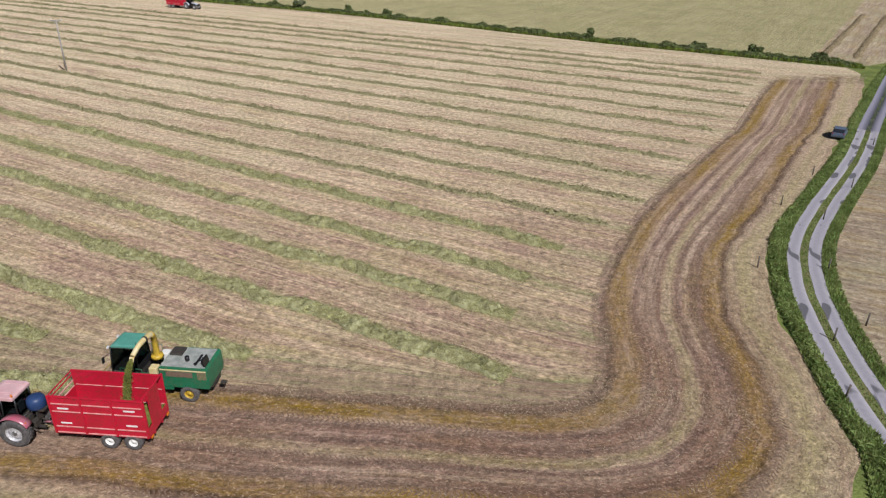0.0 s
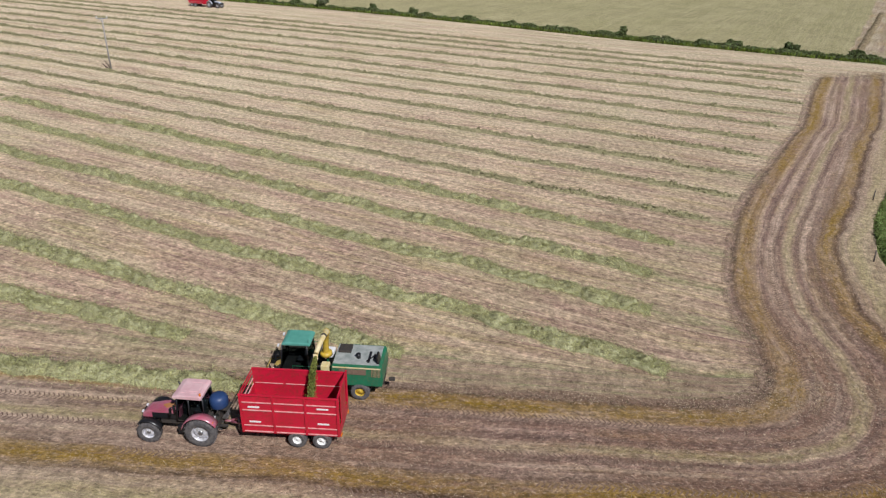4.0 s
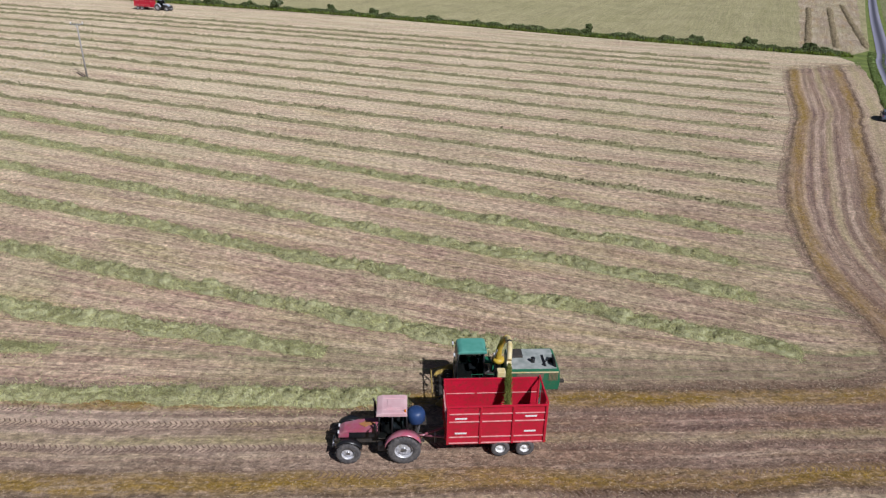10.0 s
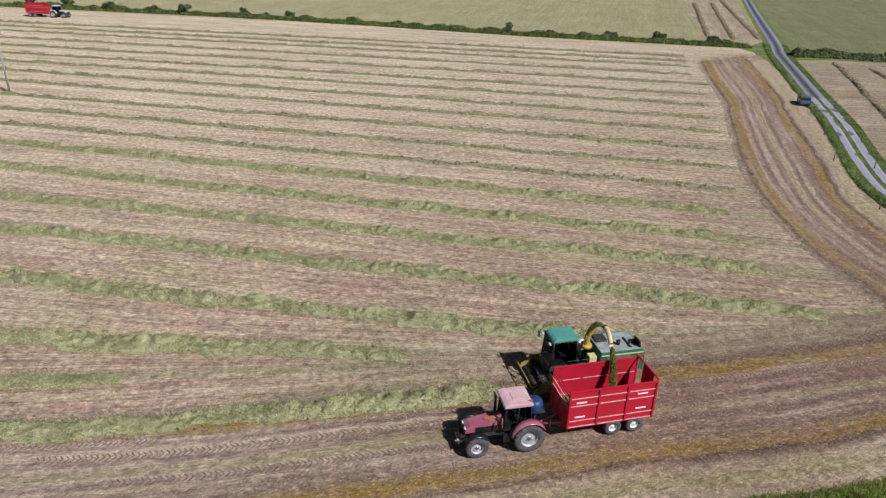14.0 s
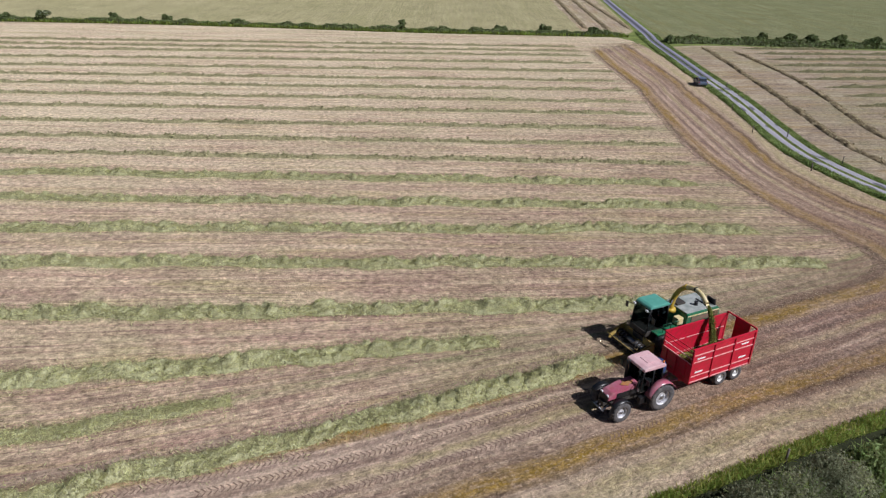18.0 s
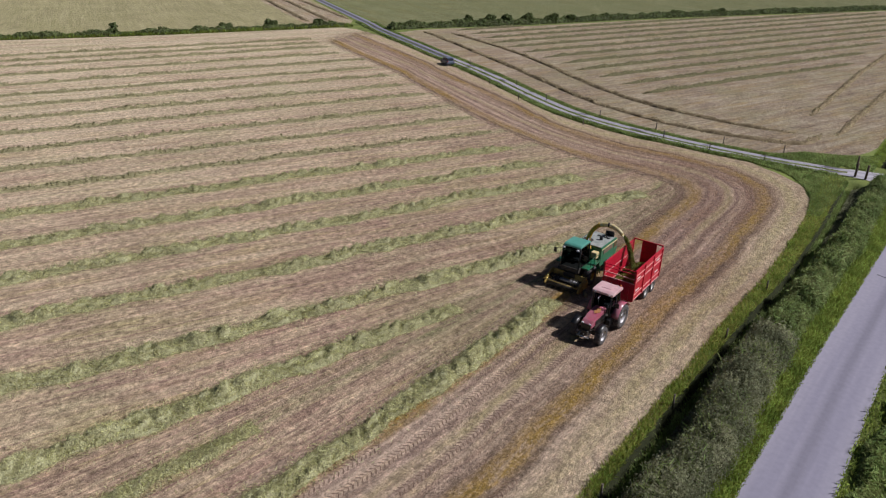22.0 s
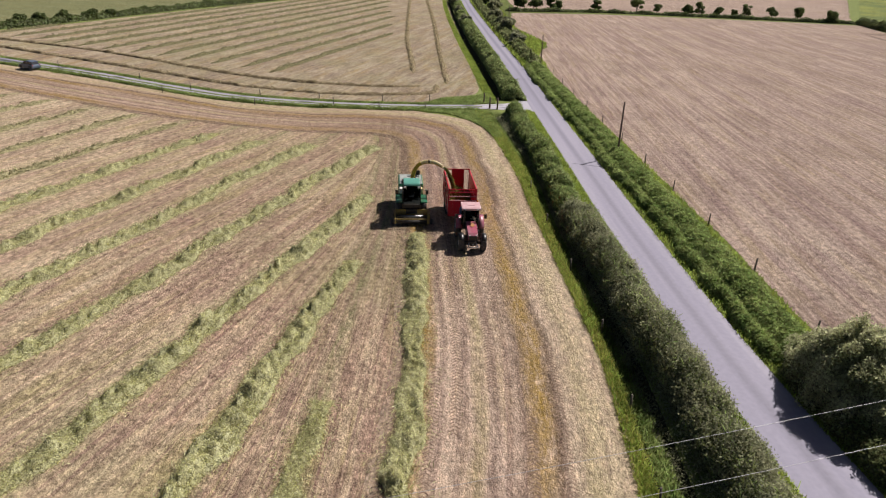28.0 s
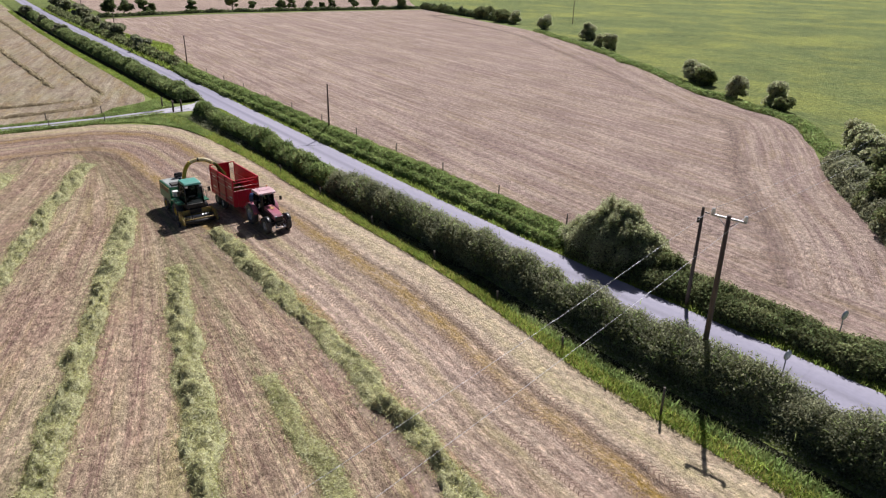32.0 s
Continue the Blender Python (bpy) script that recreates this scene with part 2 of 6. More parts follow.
def stubble(name, pale, pink, dark, green, row=0.0, bands=(), amount=1.0, contrast=1.0, lines=0.6, ochre=None, greenery=0.45, run=1.0, patchy=0.09, zone_tones=(), sheen=0.0, edge=None, thin=0.5, blotch=0.7, foot=1.5, tracks=0.0, back=0.35):
    """Mown ground: streaks that run along u, with the rows' greener foot at whole numbers of v / row, and bands of v with their own colour.
    edge: the v between which the sheet frays out to nothing."""
    m = bpy.data.materials.new(name)
    m.use_nodes = True
    nt = m.node_tree
    N, L = nt.nodes.new, nt.links.new
    bsdf = nt.nodes["Principled BSDF"]
    bsdf.inputs["Roughness"].default_value, bsdf.inputs["Specular IOR Level"].default_value = 0.62 if sheen else 0.95, max(0.05, sheen)
    bsdf.inputs["Diffuse Roughness"].default_value = back
    uv = N("ShaderNodeTexCoord")

    def noise(su, sv, detail=4, rough=0.6, obj=False, shift=0.0):
        mp = N("ShaderNodeMapping")
        mp.inputs["Scale"].default_value = (su, sv, 1)
        mp.inputs["Location"].default_value = (shift, shift * 1.7, 0)
        L(uv.outputs["Object" if obj else "UV"], mp.inputs[0])
        n = N("ShaderNodeTexNoise")
        n.inputs["Scale"].default_value, n.inputs["Detail"].default_value, n.inputs["Roughness"].default_value = 1.0, detail, rough
        L(mp.outputs[0], n.inputs[0])
        return n.outputs[0]

    def ramp(v, a, b, ca, cb):
        r = N("ShaderNodeValToRGB")
        r.color_ramp.elements[0].position, r.color_ramp.elements[1].position = a, b
        r.color_ramp.elements[0].color, r.color_ramp.elements[1].color = (*ca, 1), (*cb, 1)
        L(v, r.inputs[0])
        return r.outputs[0]

    def blend(f, a, b, kind="MIX"):
        x = N("ShaderNodeMix")
        x.data_type, x.blend_type = "RGBA", kind
        if isinstance(f, float):
            x.inputs[0].default_value = f
        else:
            L(f, x.inputs[0])
        for s, c in ((6, a), (7, b)):
            if isinstance(c, tuple):
                x.inputs[s].default_value = (*c, 1)
            else:
                L(c, x.inputs[s])
        return x.outputs[2]

    def maths(op, a, b=None, c=None):
        x = N("ShaderNodeMath")
        x.operation = op
        for i, v in enumerate((a, b, c)):
            if v is None:
                continue
            if isinstance(v, (int, float)):
                x.inputs[i].default_value = v
            else:
                L(v, x.inputs[i])
        return x.outputs[0]

    W, K = (1, 1, 1), (0, 0, 0)
    times = lambda c, k: tuple(min(0.8, v * k) for v in c)
    ochre = ochre or tuple(c * k for c, k in zip(pale, (0.80, 0.66, 0.40)))
    # Long swaths left by the mower, then patches, blotches, thin lines and specks.
    col = blend(ramp(noise(0.02, lines, 5), 0.43, 0.57, K, W), pink, pale)
    col = blend(ramp(noise(patchy, patchy, 6, 0.65, True, 4.0), 0.46, 0.6, K, (0.8,) * 3), col, times(pink, 0.78))
    col = blend(ramp(noise(0.08 * run, 0.55, 6, 0.7), 0.49, 0.62, K, (0.75,) * 3), col, ochre)
    col = blend(ramp(noise(0.12 * run, 0.95, 6, 0.72, False, 7.0), 0.51, 0.64, K, (blotch,) * 3), col, times(dark, 1.45))
    col = blend(ramp(noise(0.14 * run, 1.05, 6, 0.72, False, 21.0), 0.51, 0.63, K, (0.7,) * 3), col, times(pale, 1.12))
    col = blend(ramp(noise(patchy * 0.6, patchy * 0.6, 6, 0.7, True, 11.0), 0.47, 0.62, K, (greenery,) * 3), col, green)
    col = blend(ramp(noise(0.38, 0.5, 6, 0.72, True, 19.0), 0.50, 0.62, K, (0.6 * blotch,) * 3), col, blend(0.5, pale, ochre))
    col = blend(ramp(noise(0.22, 0.42, 6, 0.72, True, 23.0), 0.53, 0.65, K, (0.75 * blotch,) * 3), col, times(pink, 0.66))
    col = blend(ramp(noise(0.07, 3.6, 3, 0.6), 0.54, 0.64, K, (thin,) * 3), col, times(dark, 1.7))
    col = blend(ramp(noise(0.06, 2.7, 3, 0.6, False, 9.0), 0.54, 0.64, K, (thin * 0.9,) * 3), col, times(pale, 1.12))
    if tracks:
        col = blend(ramp(noise(0.012, 1.3, 5, 0.7, False, 13.0), 0.49, 0.57, K, (tracks,) * 3), col, times(dark, 2.0))
        col = blend(ramp(noise(0.014, 1.7, 5, 0.7, False, 17.0), 0.51, 0.58, K, (tracks * 0.9,) * 3), col, times(pale, 1.08))
    sep = N("ShaderNodeSeparateXYZ")
    L(uv.outputs["UV"], sep.inputs[0])
    u, v = sep.outputs[0], sep.outputs[1]
    wob = maths("MULTIPLY_ADD", noise(0.12, 0.0, 3), 0.7, -0.35)
    if row:
        f = maths("FRACT", maths("ADD", maths("DIVIDE", maths("ADD", v, wob), row), 0.5))
        d = maths("MULTIPLY", maths("ABSOLUTE", maths("SUBTRACT", f, 0.5)), row)
        near = maths("MULTIPLY", maths("SUBTRACT", 1.0, maths("MINIMUM", maths("DIVIDE", d, foot), 1.0)), ramp(noise(0.5, 1.2, 5, 0.7), 0.4, 0.58, (0.15,) * 3, W))
        col = blend(maths("MULTIPLY", near, 0.95), col, green)
    so = N("ShaderNodeSeparateXYZ")
    L(uv.outputs["Object"], so.inputs[0])
    # Zones blended towards their own tone over spans of x, y or v.
    for spans, colour, amount_ in zone_tones:
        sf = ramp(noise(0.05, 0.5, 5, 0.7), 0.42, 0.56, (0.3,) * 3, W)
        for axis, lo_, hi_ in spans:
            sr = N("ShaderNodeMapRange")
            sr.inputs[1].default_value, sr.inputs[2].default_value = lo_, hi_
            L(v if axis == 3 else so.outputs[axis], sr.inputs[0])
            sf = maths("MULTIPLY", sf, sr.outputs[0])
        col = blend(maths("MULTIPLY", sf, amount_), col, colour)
    for q, (at, wide, colour, power) in enumerate(bands):
        d = maths("ABSOLUTE", maths("SUBTRACT", maths("ADD", v, wob), at))
        f = maths("SUBTRACT", 1.0, maths("MINIMUM", maths("DIVIDE", d, wide), 1.0))
        f = maths("MULTIPLY", maths("POWER", f, 0.5), ramp(noise(0.5, 1.6, 6, 0.78, False, 3.0 * q), 0.38, 0.52, (0.25,) * 3, W))
        f = maths("MULTIPLY", f, ramp(noise(0.04, 0.15, 3, 0.6, False, 5.0 * q), 0.38, 0.52, (0.5,) * 3, W))
        col = blend(maths("MULTIPLY", f, power), col, colour)
    speck, fine = noise(3.6, 3.6, 5, 0.75, True), noise(2.2 * run, 5.0, 5, 0.75)
    clot = noise(1.6, 1.6, 6, 0.8, True, 2.0)
    col = blend(ramp(noise(3.5 * run, 5.0, 5, 0.75, False, 41.0), 0.53, 0.66, K, (0.55,) * 3), col, times(pale, 1.15))
    col = blend(ramp(speck, 0.54, 0.68, K, (0.72 * min(1.0, contrast),) * 3), col, dark)
    k = 1.0
    for src, lo_, hi_ in ((fine, 0.33, 0.67), (clot, 0.38, 0.62)):
        g = N("ShaderNodeMapRange")
        g.inputs[1].default_value, g.inputs[2].default_value = lo_, hi_
        g.inputs[3].default_value, g.inputs[4].default_value = 1 - 0.42 * contrast, 1 + 0.36 * contrast
        L(src, g.inputs[0])
        k = maths("MULTIPLY", k, g.outputs[0])
    cc = N("ShaderNodeCombineColor")
    for i in range(3):
        L(k, cc.inputs[i])
    col = blend(1.0, col, cc.outputs[0], "MULTIPLY")
    L(col, bsdf.inputs["Base Color"])
    bp = N("ShaderNodeBump")
    bp.inputs["Strength"].default_value, bp.inputs["Distance"].default_value = 1.0, 0.14 * amount
    L(maths("ADD", maths("ADD", fine, clot), speck), bp.inputs["Height"]), L(bp.outputs[0], bsdf.inputs["Normal"])
    if edge:
        ragged = maths("ADD", v, maths("MULTIPLY_ADD", noise(0.5, 0.9, 6, 0.75, False, 31.0), 5.0, -2.5))
        fray = N("ShaderNodeMapRange")
        fray.inputs[1].default_value, fray.inputs[2].default_value = edge[1], edge[0]
        L(ragged, fray.inputs[0])
        start = N("ShaderNodeMapRange")
        start.inputs[1].default_value, start.inputs[2].default_value = 0.0, 12.0
        L(maths("ADD", u, maths("MULTIPLY_ADD", noise(0.3, 0.6, 5, 0.7), 20.0, -10.0)), start.inputs[0])
        L(maths("MULTIPLY", fray.outputs[0], start.outputs[0]), bsdf.inputs["Alpha"])
    return m


GREEN = (0.31, 0.31, 0.155)
# The far rows' paling in the light, y 50 to 120, is painted in.
M_field = stubble("mown_stubble", (0.63, 0.495, 0.345), (0.46, 0.31, 0.235), (0.15, 0.086, 0.078), GREEN, row=7.0, ochre=(0.47, 0.38, 0.19), contrast=0.97, greenery=0.4, thin=0.65,
                  zone_tones=((((1, 50, 120),), (0.70, 0.61, 0.43), 0.65),))
# Zones: browner towards the lane corner, paler west of x = -26.
M_head = stubble("driven_headland", (0.62, 0.47, 0.35), (0.46, 0.31, 0.245), (0.125, 0.073, 0.054), (0.32, 0.27, 0.12), ochre=(0.38, 0.275, 0.125), greenery=0.4, contrast=0.8, sheen=0.3, edge=(11.6, 13.4), thin=0.55, blotch=0.75, tracks=0.55, back=0.1, zone_tones=((((0, -40, -16), (1, 62, 38)), (0.235, 0.125, 0.075), 0.68), (((0, -26, -42),), (0.68, 0.53, 0.42), 0.35)),
                 bands=((1.2, 2.3, (0.58, 0.48, 0.30), 0.8), (1.9, 0.7, (0.42, 0.39, 0.14), 0.45), (5.4, 0.8, (0.15, 0.088, 0.06), 0.65), (4.35, 0.95, (0.30, 0.185, 0.015), 0.95), (3.55, 0.4, (0.085, 0.048, 0.03), 0.9), (6.9, 0.3, (0.14, 0.08, 0.065), 0.7),
                        (7.7, 0.5, (0.38, 0.34, 0.14), 0.6), (8.6, 0.3, (0.14, 0.08, 0.065), 0.75), (9.8, 0.3, (0.14, 0.08, 0.065), 0.7), (11.2, 1.0, (0.29, 0.18, 0.012), 1.0), (12.1, 0.3, (0.10, 0.06, 0.04), 0.8)))
M_field_lane = stubble("mown_stubble_beyond_lane", (0.52, 0.44, 0.32), (0.38, 0.295, 0.225), (0.145, 0.105, 0.08), GREEN, contrast=0.7, lines=0.35)
SOUTH_TONES = (0.63, 0.50, 0.405), (0.445, 0.33, 0.28), (0.15, 0.098, 0.094), (0.42, 0.33, 0.215)
M_field_south = stubble("bare_stubble_south", *SOUTH_TONES, lines=0.3, ochre=(0.44, 0.33, 0.20), run=0.9, contrast=0.8, thin=0.5, greenery=0.35, blotch=0.5, tracks=0.5)
M_south_edge = stubble("turned_stubble_south", *SOUTH_TONES, lines=0.4, ochre=(0.42, 0.31, 0.19), contrast=0.8, thin=0.4, greenery=0.3, blotch=0.5, tracks=0.45, edge=(8.0, 11.0))
M_field_north = stubble("pale_grassland", (0.42, 0.375, 0.22), (0.345, 0.315, 0.175), (0.19, 0.18, 0.09), (0.28, 0.27, 0.13), contrast=0.7, lines=0.2, ochre=(0.36, 0.33, 0.17), run=0.3)
M_field_ne = stubble("green_grassland", (0.26, 0.265, 0.145), (0.215, 0.225, 0.115), (0.13, 0.145, 0.07), (0.20, 0.215, 0.10), contrast=0.6, lines=0.2, run=0.4)
M_pasture = stubble("rough_pasture", (0.26, 0.315, 0.10), (0.175, 0.23, 0.085), (0.065, 0.10, 0.045), (0.42, 0.44, 0.11), contrast=0.95, lines=0.05, ochre=(0.35, 0.37, 0.13), greenery=0.8, patchy=0.05, thin=0.1, run=5.0, blotch=0.6)
M_ground = material("rough_grass_ground", (0.20, 0.24, 0.07), 0.95, 0, 0.5, 0.35, 6, 0.15, (0.13, 0.165, 0.05), spec=0.1)
# Near-black soil: the hedge's shade over the ditch is put into its colour.
M_soil = material("shaded_ditch_soil", (0.035, 0.04, 0.018), 0.95, 0, 0.4, 1.2, 9, 0.1, (0.02, 0.023, 0.012), spec=0.1)
M_swath = leaf_material("cut_grass", (0.66, 0.64, 0.37), (0.475, 0.465, 0.235), 0.42, 0.6, 0.42, 0.7)
M_swath_bed = material("cut_grass_bed", (0.44, 0.44, 0.255), 0.95, 0, 0.5, 2.2, 14, 0.15, (0.24, 0.235, 0.12), spec=0.1)
M_swath_far = leaf_material("cut_grass_far", (0.47, 0.44, 0.26), (0.32, 0.30, 0.17), 0.35, 0.5, 0.8, 0.05)
M_bed_far = material("cut_grass_bed_far", (0.37, 0.34, 0.20), 0.95, 0, 0.5, 2.2, 14, 0.15, (0.23, 0.215, 0.115), spec=0.05)
M_swath_dry = leaf_material("wilted_cut_grass", (0.48, 0.42, 0.265), (0.33, 0.28, 0.17), 0.4, 0.45, 0.8, 0.05)
M_dry_bed = material("wilted_grass_bed", (0.32, 0.26, 0.165), 0.95, 0, 0.5, 1.2, 8, 0.15, (0.18, 0.14, 0.085), spec=0.05)
M_swath_lane = leaf_material("cut_grass_beyond_lane", (0.38, 0.335, 0.20), (0.23, 0.20, 0.115), 0.35, 0.4, 0.8, 0.05)
M_lane_bed = material("cut_grass_bed_beyond_lane", (0.19, 0.18, 0.10), 0.95, 0, 0.5, 2.2, 14, 0.15, (0.12, 0.115, 0.06), spec=0.05)
M_straw = leaf_material("loose_straw", (0.55, 0.45, 0.33), (0.40, 0.30, 0.22), 0.4, 0.1, 0.9, 0.1)
M_chop = leaf_material("chopped_grass", (0.25, 0.26, 0.07), (0.16, 0.18, 0.04), 0.4, 0.2, 0.8, 0.15)
M_grass = leaf_material("verge_grass", (0.36, 0.435, 0.10), (0.20, 0.265, 0.056), 0.45, 0.62, 0.7, 0.1)
M_grass_dry = leaf_material("dry_verge_grass", (0.48, 0.44, 0.14), (0.36, 0.36, 0.09), 0.4, 0.45, 0.7, 0.2)
M_hedge = leaf_material("hedge_leaves", (0.37, 0.375, 0.23), (0.20, 0.215, 0.125), 0.42, 0.65, 0.55, 0.3)
M_hedge_light = leaf_material("willow_leaves", (0.55, 0.55, 0.34), (0.38, 0.40, 0.22), 0.5, 0.66, 0.6, 0.15)
M_far_leaf = leaf_material("far_hedge_leaves", (0.20, 0.24, 0.095), (0.12, 0.15, 0.058), 0.5, 0.4, 0.6, 0.2)
M_blossom = leaf_material("hawthorn_blossom", (0.62, 0.62, 0.50), (0.45, 0.47, 0.34), 0.2, 0.3, 0.7, 0.2)
# Dark colour that stands in for the shade inside hedges and crowns.
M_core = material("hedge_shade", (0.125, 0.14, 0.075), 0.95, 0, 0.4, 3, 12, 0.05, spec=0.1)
M_bank_grass = leaf_material("bank_grass", (0.37, 0.44, 0.165), (0.205, 0.275, 0.085), 0.5, 0.55, 0.7, 0.1)
M_hedge_soft = leaf_material("soft_hedge_leaves", (0.35, 0.40, 0.17), (0.18, 0.235, 0.085), 0.5, 0.55, 0.7, 0.1)
M_bramble = leaf_material("bramble_leaves", (0.29, 0.305, 0.145), (0.165, 0.195, 0.078), 0.65, 0.58, 0.7, 0.1)
M_bark = material("bark", (0.10, 0.078, 0.055), 0.9, 0, 0.4, 4, 30, 0.02)

# ---- land ----
# Outer edge of the main field and the inner line of its headland, from the far hedge round the lane's corner and along the road.
EDGE = spline([(76, 140), (64, 119), (53.2, 100.5), (47.5, 92.5), (41.5, 83), (32.9, 69), (25, 58), (21.4, 47.5), (20.9, 38.5), (19.3, 31), (14.9, 25.7), (10, 23.6),
               (4, 23.1), (-11, 23.6), (-19, 24.4), (-33, 25.4), (-46, 26.5), (-60, 28.9), (-70, 29.6), (-110, 32), (-200, 38)], 10)
INNER = spline([(57, 137), (46, 118), (36.5, 100), (31, 91.5), (26, 84), (16.5, 69), (10.8, 57), (7.6, 48), (6.8, 41), (5.8, 37.6), (4, 36.2), (1.5, 35.7),
                (-3, 35.9), (-12, 36.6), (-19, 37.1), (-33, 38.2), (-46, 39.4), (-60, 42), (-70, 44), (-110, 54), (-200, 70)], 10)
FAR_HEDGE = [(-190, 282), (-130, 253), (-85, 231.5), (-42, 211.5), (-8, 193), (27, 171), (53, 157.5), (78, 145)]
FAR_HEDGE_EAST = [(80.5, 133), (90, 129.5), (114, 114.5), (156, 94), (203, 67.5), (262, 33), (330, -5)]
ROAD = spline([(420, -30), (217, -6.4), (120, 3.2), (62, 8.3), (18, 12.7), (-8, 15.3), (-26, 17.1), (-46, 18.7), (-60, 19.3), (-72, 19.8), (-110, 22), (-260, 30)], 12)
LANE = spline([(23.6, 13.5), (23.2, 20), (22.8, 28), (23.1, 37), (24.2, 45), (26.2, 53), (29.4, 60.5), (35.2, 69.5), (46.5, 85.4), (57.5, 103), (66.5, 117), (80, 138), (91, 153), (138, 221), (215, 330)], 10)


def flat(name, V, F, mat, uv=None, kind="structure", smooth=False):
    return tagged(new(name, fast_mesh(name, V, F, mat, uv, smooth)), kind=kind)


def sheet(name, poly, mat, label, turn=0.0, z=0.02, soft=0.0):
    """A field with the streaks of its surface at the angle turn."""
    bm = bmesh.new()
    P = resample(np.vstack([poly, poly[:1]]), 3.0)[:-1]
    if soft:
        P = P + soft * (np.stack([vn(P[:, 0] * 0.6, P[:, 1] * 0.6, 3), vn(P[:, 0] * 0.6, P[:, 1] * 0.6, 9)], 1) - 0.5)
    f = bm.faces.new([bm.verts.new((x, y, z)) for x, y in P])
    bmesh.ops.triangulate(bm, faces=[f])
    c, s = math.cos(radians(turn)), math.sin(radians(turn))
    layer = bm.loops.layers.uv.new("UVMap")
    for face in bm.faces:
        if face.normal.z < 0:
            face.normal_flip()
        for lp in face.loops:
            x, y, _ = lp.vert.co
            lp[layer].uv = (c * x + s * y, c * y - s * x)
    me = bpy.data.meshes.new(name)
    bm.to_mesh(me)
    bm.free()
    me.materials.append(mat)
    return tagged(new(name, me), label, "field", kind="structure")


# One sheet of rough grass reaches the horizon; a ditch is sunk into it beside the road hedge.
def edge_y(x):
    e = EDGE[(EDGE[:, 0] < 8) & (EDGE[:, 1] < 45)]
    return np.interp(x, *e[np.argsort(e[:, 0])].T)


def ditch_line(x):
    """Where the ditch runs beside the road hedge, and how deep it is."""
    road = np.interp(x, *ROAD[np.argsort(ROAD[:, 0])].T)
    y = np.where(x < 24, edge_y(x) - np.interp(x, [-34, -12], [0.21, 0.30]) * (edge_y(x) - road - 2.0), road + np.interp(x, [28, 50, 85, 144], [6.2, 6.8, 7.3, 7.7]))
    deep = (0.75 + 0.25 * vn(x * 0.3, x * 0, 8)) * np.interp(x, [-64, -36], [0.45, 1.0])
    return y, deep * (((x >= -100) & (x <= 18.5)) | ((x >= 28.5) & (x <= 225)))


GX = np.r_[[-3000, -1200, -400, -140], np.arange(-100, 20.1, 1.0), np.arange(26, 60.1, 1.0), np.arange(63, 228, 3.0), [300, 400, 1200, 3000]]
MID, SUNK = ditch_line(GX)
V = []
for x, m_, d_ in zip(GX, MID, SUNK):
    V += [(x, y, 0.0) for y in (-3000, -1000, -300, -100)]
    V += [(x, m_ + o, -d_ * f) for o, f in ((-0.95, 0.0), (-0.6, 0.55), (-0.3, 0.95), (0.25, 1.0), (0.6, 0.6), (0.95, 0.0))]
    V += [(x, y, 0.0) for y in (100, 300, 1000, 3000)]
tagged(flat("ground", V, grid_faces(len(GX), 14), M_ground), "rough green grass between the fields", "ground")

# ---- the rows of the main field ----
STX = np.array([-260, -160, -90, -57, -47, -37, -27, -17, 0, 60.0])
LOW = {0: (78, 60, 46.5, 39.8, 38.0, 36.8, 36.1, 35.4, 34.6, 33), 1: (92, 73, 55, 44.6, 43.1, 41.3, 39.2, 37.6, 35.8, 33.6),
       2: (110, 86, 63, 49.7, 46.4, 43.1, 40.3, 38.2, 36.4, 34), 3: (150, 108, 75, 58.3, 53.5, 48.9, 44.3, 39.8, 37.5, 34.5)}
LEFT_Y = {4: 66.4, 5: 74.2, 6: 82.5, 7: 90.7, 8: 98.8, 9: 106.6, 10: 114.8, 11: 124.0, 12: 132.2, 13: 140.6, 14: 148.4, 15: 157.2, 16: 166.4, 17: 175.8, 18: 182.2, 19: 189.0, 20: 198, 21: 206.5, 22: 216}
SLOPE = {4: -0.498, 5: -0.495, 6: -0.527, 7: -0.534, 8: -0.53, 9: -0.517, 10: -0.51, 11: -0.508, 12: -0.502, 13: -0.49, 14: -0.48, 15: -0.47}


def row_y(k, x):
    lo = int(math.floor(k))
    if lo != k:
        return row_y(lo, x) * (lo + 1 - k) + row_y(lo + 1, x) * (k - lo)
    if lo < 4:
        return np.interp(x, STX, LOW[max(lo, 0)])
    y = LEFT_Y[lo] + SLOPE.get(lo, -0.465) * (np.asarray(x, float) + 55)
    return np.maximum(y, np.interp(x, STX, LOW[3]) + 0.6 * (lo - 3))


MAIN = [tuple(p) for p in EDGE] + [(-230, 40), (-230, 290)] + FAR_HEDGE
ks = np.arange(0, 22.01, 0.25)
ts = np.linspace(0, 1, 121)
V, UV = [], []
for k in ks:
    xs = np.linspace(-60, 90, 601)
    ok = inside(xs, row_y(k, xs), MAIN)
    xr = xs[np.argmin(ok)] if not ok.all() else 80.0
    xr = min(xr, 76) - 1.0
    x = -230 + (xr + 230) * ts
    y = row_y(k, x)
    V += [(a, b, 0.012) for a, b in zip(x, y)]
    UV += [(a, k * 7.0) for a in x]
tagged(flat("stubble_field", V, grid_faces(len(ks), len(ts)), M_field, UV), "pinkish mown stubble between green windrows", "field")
# The strip by the far hedge.
H = resample(spline(FAR_HEDGE, 8), 4.0)
G = np.stack([np.clip(H[:, 0], -230, 90), row_y(22, H[:, 0]) - 0.5], 1)
tt = np.linspace(0, 1, 5)
